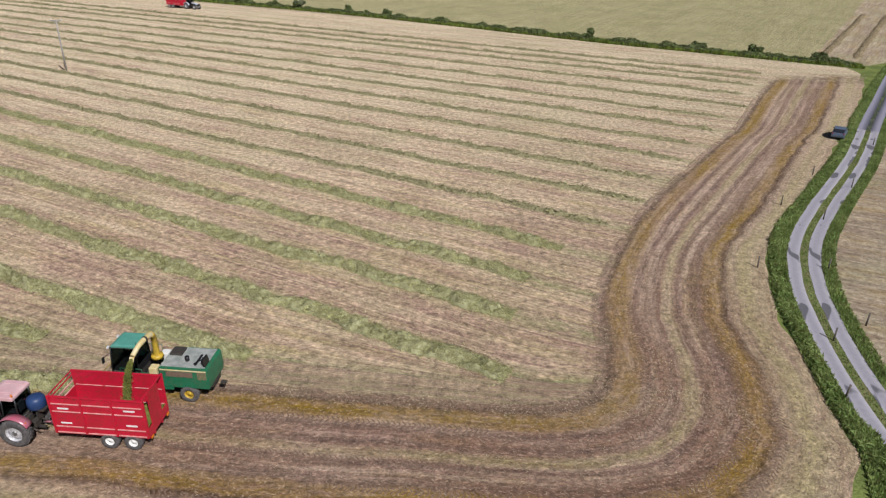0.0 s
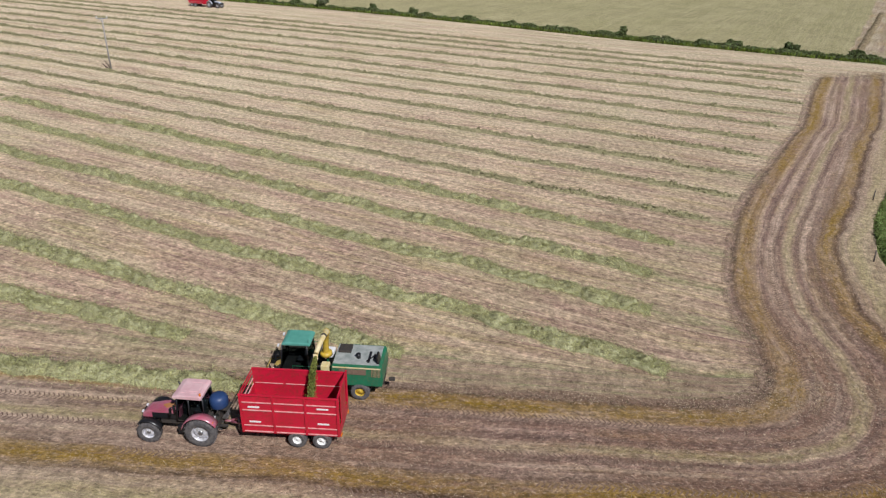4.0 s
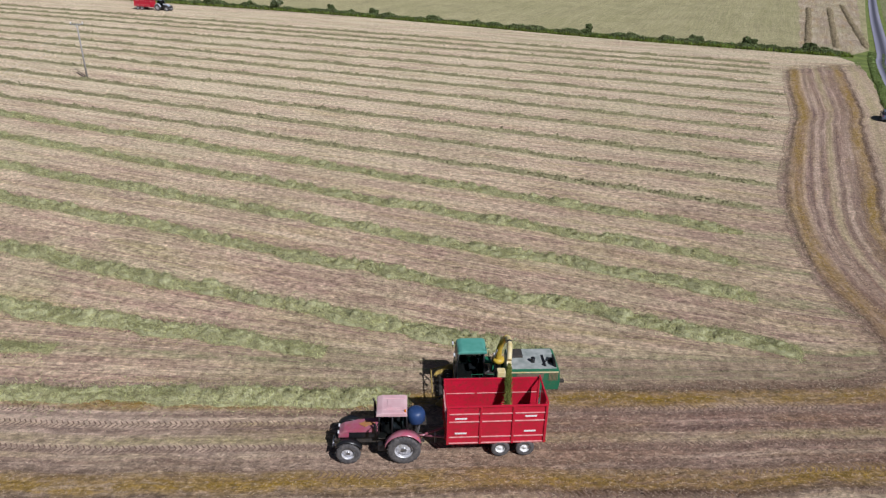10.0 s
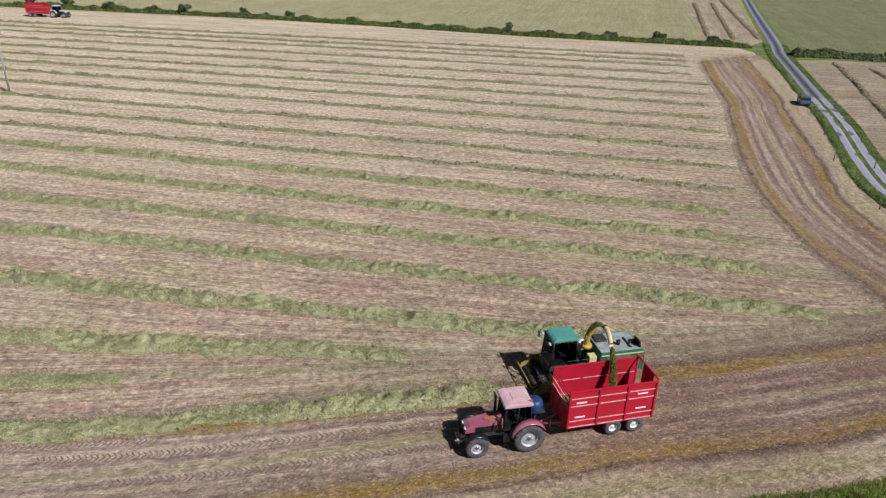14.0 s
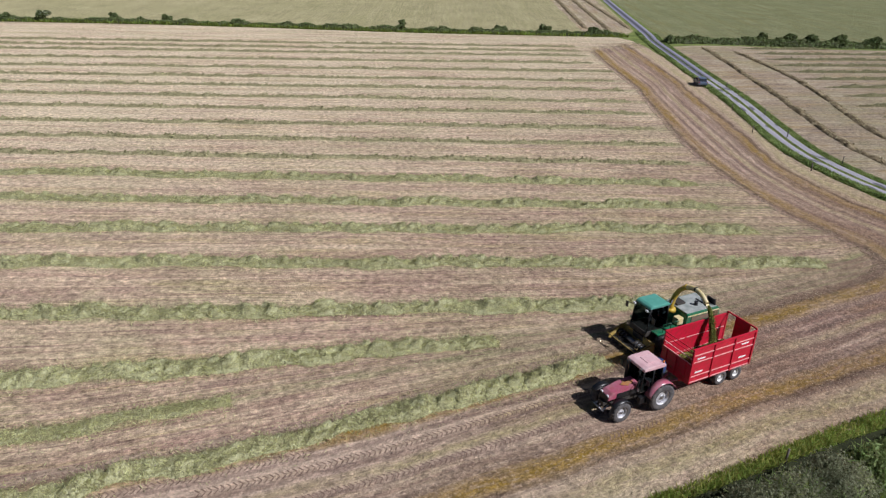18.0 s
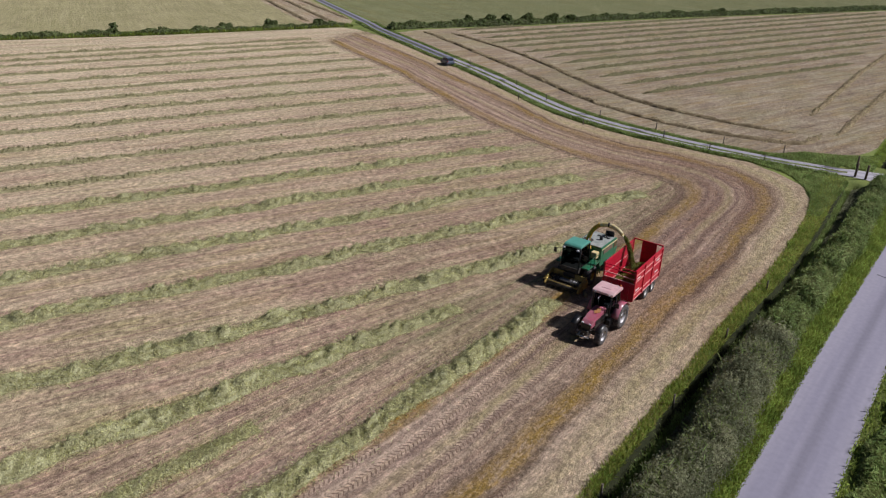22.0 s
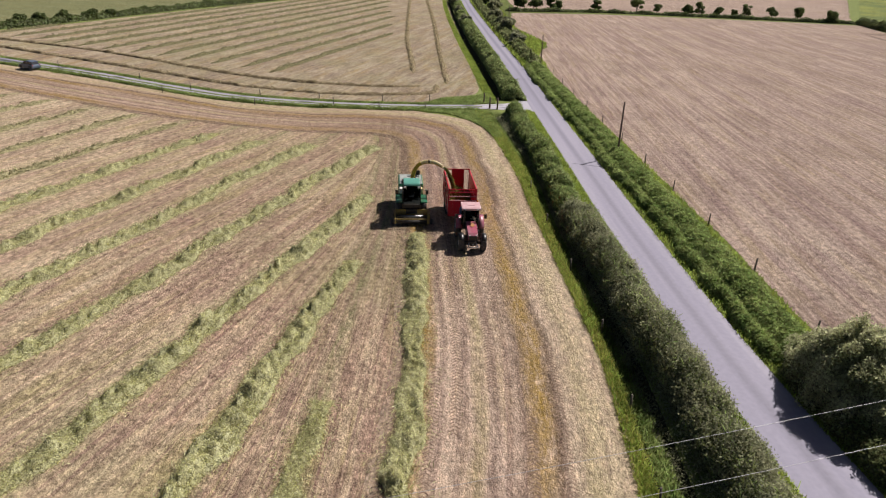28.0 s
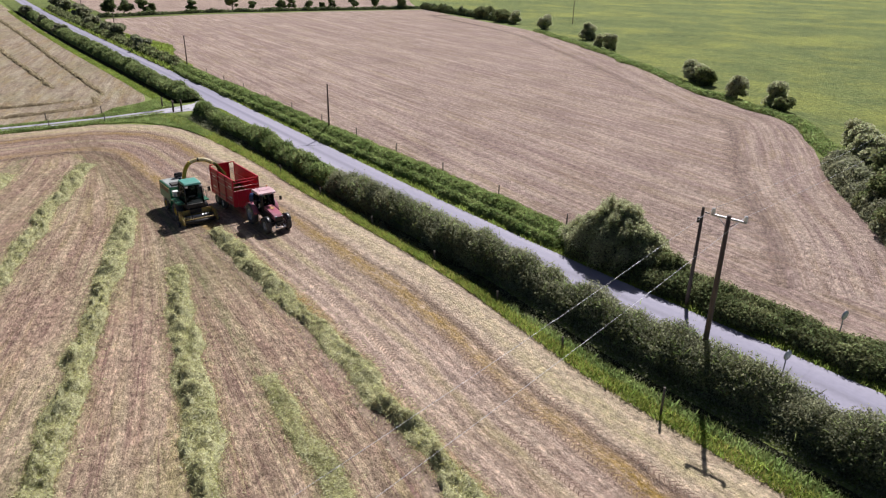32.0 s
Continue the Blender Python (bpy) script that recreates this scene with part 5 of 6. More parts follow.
def track(P, wide, seed, gap=0.4):
    """Lug prints of one tyre along a free plan line."""
    P = resample(spline(P, 10), 0.26)
    n, sl = sides(P), along(P)
    d = np.stack([n[:, 1], -n[:, 0]], 1)
    keep = vn(sl * 0.15, sl * 0, seed) > gap
    P, n, d = P[keep], n[keep], d[keep]
    VV = []
    for s in (-1, 1):
        c, u, w_ = P + n * s * wide * 0.27, n * s * wide * 0.24 + d * 0.10, d * 0.05
        VV.append(np.concatenate([np.stack([c - u - w_, c + u - w_, c + u + w_, c - u + w_], 1), np.full((len(P), 4, 1), 0.032)], 2).reshape(-1, 3))
    me = fast_mesh("lug_print", np.vstack(VV), np.arange(len(P) * 8).reshape(-1, 4), M_tread)
    return tagged(part("tyre_track", me, None, None), "dark tyre tread marks curving over the bare field", "tyre track", "tyre tracks", "stuff")


for q in (0.0, 1.9):
    track([(-56.9 + q * 0.2, 4.6 + q), (-58.5, 2.9 + q), (-60.6, 2.2 + q), (-63.5, 1.9 + q), (-66.5, 2.6 + q)], 0.5, 70 + q, 0.25)

# ---- vehicles ----
M_red = material("faded_red_paint", (0.41, 0.09, 0.145), 0.28, 0, 0.15, 1.6, 25, 0, (0.38, 0.17, 0.21), dirt=(0.34, 0.12, 0.11))
M_roof = material("bleached_red_roof", (0.68, 0.47, 0.48), 0.32, 0, 0.08, 2, 25, 0, (0.62, 0.38, 0.40))
M_trailer = material("bright_red_paint", (0.56, 0.012, 0.042), 0.34, 0, 0.1, 1.2, 18, 0, (0.47, 0.014, 0.035), dirt=(0.30, 0.03, 0.03))
M_trailer_edge = material("worn_pale_rib", (0.62, 0.22, 0.22), 0.45, 0, 0.15, 4, 30, 0, (0.70, 0.40, 0.38))
M_green = material("green_paint", (0.018, 0.17, 0.085), 0.38, 0, 0.12, 1.8, 22, 0, (0.02, 0.13, 0.065), dirt=(0.09, 0.13, 0.07))
M_teal = material("bleached_green_roof", (0.12, 0.355, 0.29), 0.38, 0, 0.08, 2, 20, 0, (0.085, 0.30, 0.235))
M_deck = material("dusty_deck", (0.40, 0.42, 0.40), 0.5, 0, 0.2, 2.5, 25, 0, (0.25, 0.28, 0.26))
M_yellow = material("yellow_paint", (0.60, 0.42, 0.045), 0.45, 0, 0.12, 3, 25, 0, (0.50, 0.34, 0.04), dirt=(0.22, 0.16, 0.05))
M_cream = material("bleached_cream_paint", (0.68, 0.60, 0.38), 0.5, 0, 0.1, 3, 25, 0, (0.62, 0.50, 0.22))
M_header = material("dusty_yellow_paint", (0.46, 0.33, 0.085), 0.6, 0, 0.2, 3, 25, 0, (0.34, 0.24, 0.075), dirt=(0.16, 0.12, 0.06))
M_black = material("black_plastic", (0.018, 0.018, 0.02), 0.35, 0, 0.3, 5, 40)
M_dark = material("dark_chassis", (0.035, 0.033, 0.032), 0.7, 0, 0.3, 5, 40, 0, (0.06, 0.05, 0.04))
M_tyre = material("dusty_tyre", (0.06, 0.057, 0.06), 0.9, 0, 0.25, 6, 60, 0.004, (0.13, 0.12, 0.115))
M_rim = material("silver_rim", (0.66, 0.66, 0.70), 0.4, 0.2, 0.15, 6, 50, 0, (0.40, 0.39, 0.38))
M_white = material("white_paint", (0.78, 0.78, 0.76), 0.5, 0, 0.06, 5, 40)
M_steel = material("worn_steel", (0.42, 0.42, 0.43), 0.35, 0.85, 0.2, 6, 60)
M_blue = material("blue_plastic", (0.025, 0.055, 0.15), 0.45, 0, 0.12, 4, 30)
M_orange = material("amber_lens", (0.70, 0.20, 0.02), 0.25, 0, 0.05, 5, 30)
M_lamp = material("headlamp_lens", (0.75, 0.76, 0.78), 0.12, 0, 0.05, 5, 30)
M_seat = material("seat_cloth", (0.05, 0.05, 0.055), 0.9, 0, 0.2, 8, 60)
M_glass = bpy.data.materials.new("tinted_cab_glass")
M_glass.use_nodes = True
_b = M_glass.node_tree.nodes["Principled BSDF"]
_b.inputs["Base Color"].default_value = (0.16, 0.20, 0.21, 1)
_b.inputs["Roughness"].default_value, _b.inputs["Transmission Weight"].default_value, _b.inputs["IOR"].default_value = 0.03, 1.0, 1.05


def pane(bm, pts, t=0.012):
    """A thin plate through the corner points."""
    p = [Vector(q) for q in pts]
    n = (p[1] - p[0]).cross(p[2] - p[0]).normalized() * t / 2
    a, b = [bm.verts.new(q + n) for q in p], [bm.verts.new(q - n) for q in p]
    bm.faces.new(a), bm.faces.new(b[::-1])
    k = len(p)
    for i in range(k):
        bm.faces.new((a[i], b[i], b[(i + 1) % k], a[(i + 1) % k]))
    return bm


def PN(pts, t=0.012):
    return pane(bmesh.new(), pts, t)


def glass(name, pts, parent, label="tinted glass"):
    ob = part(name, PN(pts), M_glass, parent, label)
    ob.visible_shadow = False
    return ob


def wheel(parent, at, R, W, rim, out, rim_mat=None, lugs=22, name="wheel", label=""):
    """A wheel at its centre; out is +1 or -1, the side on which the dish shows."""
    x, y, z = at
    hub = part(name, turned(bmesh.new(), [(0.0, out * W * 0.30), (R * 0.16, out * W * 0.30), (R * 0.18, out * W * 0.12), (R * 0.18, -out * W * 0.3), (0, -out * W * 0.3)], 16), M_steel if rim_mat is None else rim_mat, parent, label)
    hub.location = at
    h = W / 2
    tp = [(rim * 0.96, -h * 0.82), (rim * 1.12, -h), (R * 0.86, -h * 1.03), (R * 0.955, -h * 0.86), (R * 0.97, 0), (R * 0.955, h * 0.86), (R * 0.86, h * 1.03), (rim * 1.12, h), (rim * 0.96, h * 0.82)]
    bm = turned(bmesh.new(), tp, 32)
    if lugs:
        for k in range(lugs):
            for sd in (-1, 1):
                a = 2 * math.pi * (k + (0.25 if sd > 0 else -0.25)) / lugs
                m = Matrix.Rotation(-a, 4, "Y") @ Matrix.Translation((R * 0.965, sd * h * 0.46, 0)) @ Matrix.Rotation(sd * radians(40), 4, "X") @ Matrix.Diagonal((R * 0.07, h * 0.98, R * 0.055, 1))
                bmesh.ops.create_cube(bm, size=1, matrix=m)
    part("tyre", bm, M_tyre, hub, "worn dusty black tyre")
    rp = [(rim, -h * 0.8), (rim * 0.93, -h * 0.72), (rim * 0.9, out * h * 0.15), (rim * 0.55, out * h * 0.25), (rim * 0.42, out * h * 0.42), (0.02, out * h * 0.42)]
    if out < 0:
        rp = [(rim, h * 0.8), (rim * 0.93, h * 0.72), (rim * 0.9, -h * 0.15), (rim * 0.55, -h * 0.25), (rim * 0.42, -h * 0.42), (0.02, -h * 0.42)]
    bm = turned(bmesh.new(), rp, 28)
    lip = out * h * 0.8
    turned(bm, [(rim, lip), (rim * 0.9, lip * 0.9), (rim * 0.88, out * h * 0.15)], 28)
    for k in range(8):
        a = 2 * math.pi * k / 8
        box(bm, (rim * 0.3 * math.cos(a), out * h * 0.46, rim * 0.3 * math.sin(a)), (0.035, 0.04, 0.035))
    part("rim", bm, rim_mat or M_rim, hub, "dished steel rim")
    return hub


def fender(parent, at, R, wide, a0, a1, mat, label, name="fender", thick=0.03):
    bm = bmesh.new()
    n, V = 14, []
    for k in range(n + 1):
        a = radians(a0 + (a1 - a0) * k / n)
        ring = []
        for r in (R, R + thick):
            for y in (-wide / 2, wide / 2):
                ring.append(bm.verts.new((at[0] + r * math.cos(a), at[1] + y, at[2] + r * math.sin(a))))
        V.append(ring)
    for p, q in zip(V, V[1:]):
        for i, j in ((0, 1), (1, 3), (3, 2), (2, 0)):
            bm.faces.new((p[i], p[j], q[j], q[i])).smooth = True
    bm.faces.new([V[0][i] for i in (0, 1, 3, 2)]), bm.faces.new([V[-1][i] for i in (0, 1, 3, 2)])
    return part(name, bm, mat, parent, label)


def tractor(m, name="tractor", label="faded red tractor pulling the silage trailer", hood=None, roof=None, extra=True):
    hood, roof = hood or M_red, roof or M_roof
    t = thing(name, label, "tractor", m)
    RR, FR, WB, TR = 0.88, 0.655, 2.9, 0.93
    for s in (1, -1):
        wheel(t, (0, s * TR, RR), RR, 0.50, 0.50, s, name="rear_wheel")
        wheel(t, (WB, s * 0.90, FR), FR, 0.42, 0.36, s, lugs=18, name="front_wheel")
        fender(t, (0, s * 0.90, RR), RR + 0.12, 0.52, 12, 150, hood, "faded red rear mudguard", "rear_mudguard")
        fender(t, (WB, s * 0.90, FR), FR + 0.09, 0.40, 35, 160, M_black, "black front mudguard", "front_mudguard")
    part("rear_axle", T(([(0, -0.8, RR), (0, 0.8, RR)], 0.16, 12)), M_dark, t)
    part("front_axle", B(((WB, 0, FR), (0.26, 1.5, 0.2), 0.03)), M_dark, t)
    part("gearbox", B(((0.6, 0, 0.95), (1.7, 0.62, 0.62), 0.06), ((1.9, 0, 0.95), (1.3, 0.5, 0.5), 0.05)), M_dark, t, "dark grey gearbox and engine block")
    bm = prism(bmesh.new(), [(1.3, 1.18), (1.3, 1.86), (1.6, 1.84), (2.5, 1.72), (3.15, 1.60), (3.42, 1.42), (3.46, 1.16)], -0.40, 0.40, bevel=0.07)
    part("bonnet", bm, hood, t, "faded red bonnet with a rusty patch")
    part("rust_patch", PN([(1.95 + 0.36 * (1 + 0.3 * math.sin(3 * k)) * math.cos(k * 0.45), 0.05 + 0.2 * (1 + 0.35 * math.cos(2.2 * k)) * math.sin(k * 0.45), 1.812 - 0.1 * (0.36 * (1 + 0.3 * math.sin(3 * k)) * math.cos(k * 0.45))) for k in range(14)], 0.02), material("rusty_scorched_paint", (0.42, 0.16, 0.05), 0.7, 0, 0.2, 6, 40, 0, (0.36, 0.2, 0.09)), t, "scorched orange patch on the bonnet")
    for sy in (0.41, -0.41):
        part("bonnet_vent", B(((2.12, sy, 1.36), (1.5, 0.03, 0.34), 0.012)), M_black, t, "black side grille")
    part("grille", B(((3.45, 0, 1.24), (0.06, 0.66, 0.42), 0.02)), M_black, t)
    for s in (1, -1):
        part("headlight", B(((3.43, s * 0.27, 1.47), (0.08, 0.16, 0.1), 0.02)), M_lamp, t, "clear headlight")
    part("front_linkage", T(([(3.3, -0.3, 0.8), (3.75, -0.36, 0.62)], 0.05), ([(3.3, 0.3, 0.8), (3.75, 0.36, 0.62)], 0.05), ([(3.75, -0.45, 0.62), (3.75, 0.45, 0.62)], 0.045), ([(3.4, 0, 1.0), (3.7, 0, 0.75)], 0.04)), M_rim, t, "grey front linkage")
    part("front_weight", B(((3.5, 0, 0.85), (0.28, 0.5, 0.35), 0.03)), M_dark, t)
    # cab
    below = set(t.children)
    part("cab_floor", B(((0.3, 0, 1.28), (1.5, 1.2, 0.08), 0.01)), M_dark, t)
    corner = {"f": (1.0, 0.62, 1.3, 0.86, 0.60), "m": (0.25, 0.74, 1.3, 0.2, 0.66), "r": (-0.55, 0.66, 1.45, -0.52, 0.58)}
    for key, (x, y, z, xt, yt) in corner.items():
        for s in (1, -1):
            part("cab_pillar", T(([(x, s * y, z), (xt, s * yt, 2.82)], 0.045, 6)), M_black, t, "black cab pillar")
    bm = prism(bmesh.new(), [(-0.56, 2.80), (-0.56, 2.98), (-0.4, 3.05), (0.75, 3.05), (1.02, 2.97), (1.05, 2.82)], -0.78, 0.78, bevel=0.05)
    rf = part("cab_roof", bm, roof, t, "sun-bleached pinkish cab roof")
    part("roof_hatch", B(((0.1, 0, 3.06), (0.75, 0.7, 0.03), 0.012), ((0.1, 0.45, 3.055), (1.1, 0.03, 0.025)), ((0.1, -0.45, 3.055), (1.1, 0.03, 0.025))), roof, rf)
    for s in (1, -1):
        glass("door_window", [(0.97, s * 0.63, 1.35), (0.25, s * 0.75, 1.35), (0.2, s * 0.67, 2.78), (0.84, s * 0.61, 2.78)], t)
        glass("side_window", [(0.25, s * 0.75, 1.75), (-0.54, s * 0.66, 1.85), (-0.52, s * 0.59, 2.78), (0.2, s * 0.67, 2.78)], t)
        part("mirror_arm", T(([(0.9, s * 0.62, 2.45), (1.02, s * 1.12, 2.42)], 0.02, 6)), M_black, t)
        part("mirror", B(((1.02, s * 1.16, 2.33), (0.05, 0.22, 0.36), 0.02)), M_black, t, "black wing mirror")
        part("work_light", B(((1.0, s * 0.5, 2.88), (0.1, 0.14, 0.1), 0.02)), M_lamp, t, "white work light")
        part("step", B(((0.78, s * 0.80, 0.62), (0.34, 0.2, 0.04)), ((0.78, s * 0.80, 0.92), (0.34, 0.2, 0.04)), ((0.62, s * 0.86, 0.85), (0.04, 0.05, 0.7)), ((0.94, s * 0.86, 0.85), (0.04, 0.05, 0.7))), M_dark, t, "black cab steps")
        part("rear_light", B(((-0.72, s * 0.98, 1.55), (0.06, 0.16, 0.12), 0.02)), M_orange, t)
    glass("windscreen", [(0.98, 0.60, 1.5), (0.98, -0.60, 1.5), (0.85, -0.58, 2.78), (0.85, 0.58, 2.78)], t)
    glass("rear_window", [(-0.57, 0.62, 1.6), (-0.57, -0.62, 1.6), (-0.53, -0.57, 2.78), (-0.53, 0.57, 2.78)], t)
    part("seat", B(((-0.05, 0, 1.62), (0.5, 0.5, 0.14), 0.04), ((-0.3, 0, 1.95), (0.14, 0.48, 0.65), 0.05)), M_seat, t)
    part("steering_wheel", turned(bmesh.new(), [(0.17, -0.015), (0.20, 0), (0.17, 0.015), (0.17, -0.015)], 18, "z", (0.52, 0, 1.95)), M_black, t)
    part("dashboard", B(((0.72, 0, 1.68), (0.22, 0.5, 0.55), 0.04)), M_black, t)
    part("exhaust", T(([(1.15, -0.52, 1.5), (1.15, -0.56, 2.0), (1.15, -0.56, 2.75), (1.22, -0.57, 2.95)], [0.08, 0.09, 0.055, 0.05], 10)), M_black, t, "upright black exhaust pipe")
    part("air_intake", T(([(1.15, 0.5, 1.6), (1.12, 0.56, 2.2)], 0.06, 8)), M_black, t)
    for ob in t.children:
        if ob not in below and ob.name.split(".")[0] not in ("rear_light", "step"):
            ob.location.x += 0.38
    part("fuel_tank", B(((0.98, 0.62, 0.78), (0.8, 0.3, 0.45), 0.06)), M_black, t)
    part("beacon", turned(bmesh.new(), [(0, 0.16), (0.05, 0.15), (0.06, 0.0), (0, 0)], 12, "z", (-0.08, 0.62, 3.0)), M_orange, t, "amber roof beacon")
    part("tow_hitch", B(((-0.75, 0, 0.6), (0.7, 0.16, 0.12), 0.02), ((-0.55, 0, 0.85), (0.3, 0.5, 0.4), 0.03)), M_dark, t)
    for s in (1, -1):
        part("lift_arm", T(([(-0.3, s * 0.4, 0.8), (-0.95, s * 0.45, 0.7)], 0.045)), M_dark, t)
    if extra:
        part("additive_drum", turned(bmesh.new(), [(0, 0.34), (0.22, 0.33), (0.36, 0.27), (0.44, 0.14), (0.46, 0.0), (0.45, -0.26), (0.40, -0.34), (0, -0.34)], 24, "z", (-0.64, -0.3, 2.1), 1.1), M_blue, t, "dark blue plastic tank behind the cab")
        part("drum_bracket", B(((-0.75, -0.3, 1.7), (0.9, 0.7, 0.06)), ((-0.66, -0.3, 1.3), (0.08, 0.5, 0.8))), M_dark, t)
    return t


def silage_trailer(m, name="silage_trailer", label="bright red twin-axle silage trailer, partly filled", detail=True):
    t = thing(name, label, "trailer", m)
    X0, X1, HW, Z0, Z1 = -1.68, 3.57, 1.17, 0.98, 3.35
    for x in (-0.66, 0.66):
        for s in (1, -1):
            wheel(t, (x, s * 0.98, 0.52), 0.52, 0.40, 0.27, s, M_white if detail else None, 0, name="wheel", label="pale rimmed trailer wheel")
    part("axle", T(([(-0.66, -0.9, 0.52), (-0.66, 0.9, 0.52)], 0.06)), M_dark, t)
    part("axle", T(([(0.66, -0.9, 0.52), (0.66, 0.9, 0.52)], 0.06)), M_dark, t)
    part("chassis", B(((0.95, 0.45, 0.82), (5.2, 0.12, 0.22), 0.01), ((0.95, -0.45, 0.82), (5.2, 0.12, 0.22), 0.01), ((0, 0, 0.68), (1.9, 0.9, 0.14), 0.02)), M_trailer, t, "red steel chassis")
    part("drawbar", T(([(3.4, 0.42, 0.8), (4.6, 0.08, 0.62)], 0.07), ([(3.4, -0.42, 0.8), (4.6, -0.08, 0.62)], 0.07), ([(4.5, 0, 0.62), (4.98, 0, 0.6)], 0.06)), M_red, t, "faded red drawbar")
    part("jack_stand", T(([(4.1, 0.25, 1.0), (4.1, 0.25, 0.3)], 0.04)), M_steel, t)
    part("floor", B((((X0 + X1) / 2, 0, Z0 - 0.03), (X1 - X0, 2 * HW, 0.06))), M_trailer, t)
    for s in (1, -1):
        part("side_panel", B((((X0 + X1) / 2, s * (HW - 0.02), (Z0 + Z1) / 2), (X1 - X0, 0.04, Z1 - Z0), 0.008)), M_trailer, t, "bright red steel side")
        for x in np.linspace(X0 + 0.06, X1 - 0.06, 4):
            part("side_post", B(((x, s * (HW + 0.035), (Z0 + Z1) / 2), (0.11, 0.07, Z1 - Z0 + 0.04), 0.012)), M_trailer, t)
        for z in (1.02, 1.42, 2.42, 2.92):
            for i in range(3):
                a, b = X0 + 0.13 + i * 1.71, X0 + 1.70 + i * 1.71
                part("side_rib", B((((a + b) / 2, s * (HW + 0.02), z), (b - a, 0.05, 0.07), 0.02)), M_trailer_edge, t, "horizontal pressed rib")
                part("inner_rib", B((((a + b) / 2, s * (HW - 0.055), z + 0.05), (b - a, 0.03, 0.05), 0.008)), M_trailer_edge, t) if z in (1.42, 2.42) and detail else None
        part("top_rail", B((((X0 + X1) / 2, s * HW, Z1 + 0.03), (X1 - X0 + 0.04, 0.11, 0.09), 0.02)), M_trailer, t)
        if detail:
            for x, z in ((X1 - 0.75, 2.62), (X1 - 0.75, 1.66), (X0 + 0.85, 2.70), (X0 + 0.85, 1.72)):
                part("maker_plate", B(((x, s * (HW + 0.012), z), (0.62, 0.02, 0.10), 0.004)), M_white, t, "white unreadable maker's plate")
    # front wall, lower than the sides, with rails above
    part("front_panel", B(((X1 - 0.02, 0, (Z0 + 2.35) / 2), (0.05, 2 * HW, 2.35 - Z0), 0.008)), M_trailer, t, "red front wall")
    for z in (2.36, 2.72, 3.1, 3.35):
        part("front_rail", B(((X1 - 0.01, 0, z), (0.06, 2 * HW, 0.055), 0.012)), M_trailer_edge if z < 3 else M_trailer, t, "front guard rail")
    for y in (-0.8, 0, 0.8):
        part("front_post", B(((X1 + 0.03, y, (Z0 + 2.35) / 2), (0.07, 0.1, 2.35 - Z0), 0.01)), M_trailer, t)
    # rear gate panel and the openings at both sides
    for s in (1, -1):
        part("rear_post", B(((X0 + 0.02, s * (HW - 0.03), 2.25), (0.09, 0.09, 2.6), 0.012)), M_trailer, t)
    part("rear_top_bar", B(((X0 + 0.02, 0, 3.52), (0.09, 2 * HW, 0.09), 0.02)), M_trailer, t)
    part("tailgate", B(((X0, 0.1, 2.25), (0.06, 1.15, 2.5), 0.01)), M_trailer, t, "red tailgate panel")
    part("tailgate", B(((X0, 0, 1.25), (0.05, 2 * HW - 0.1, 0.55), 0.01)), M_trailer, t, "low red tailgate sill")
    for s in (1, -1):
        part("tail_light", B(((X0 - 0.05, s * 0.95, 0.9), (0.05, 0.25, 0.12), 0.01)), M_orange, t)
    return t


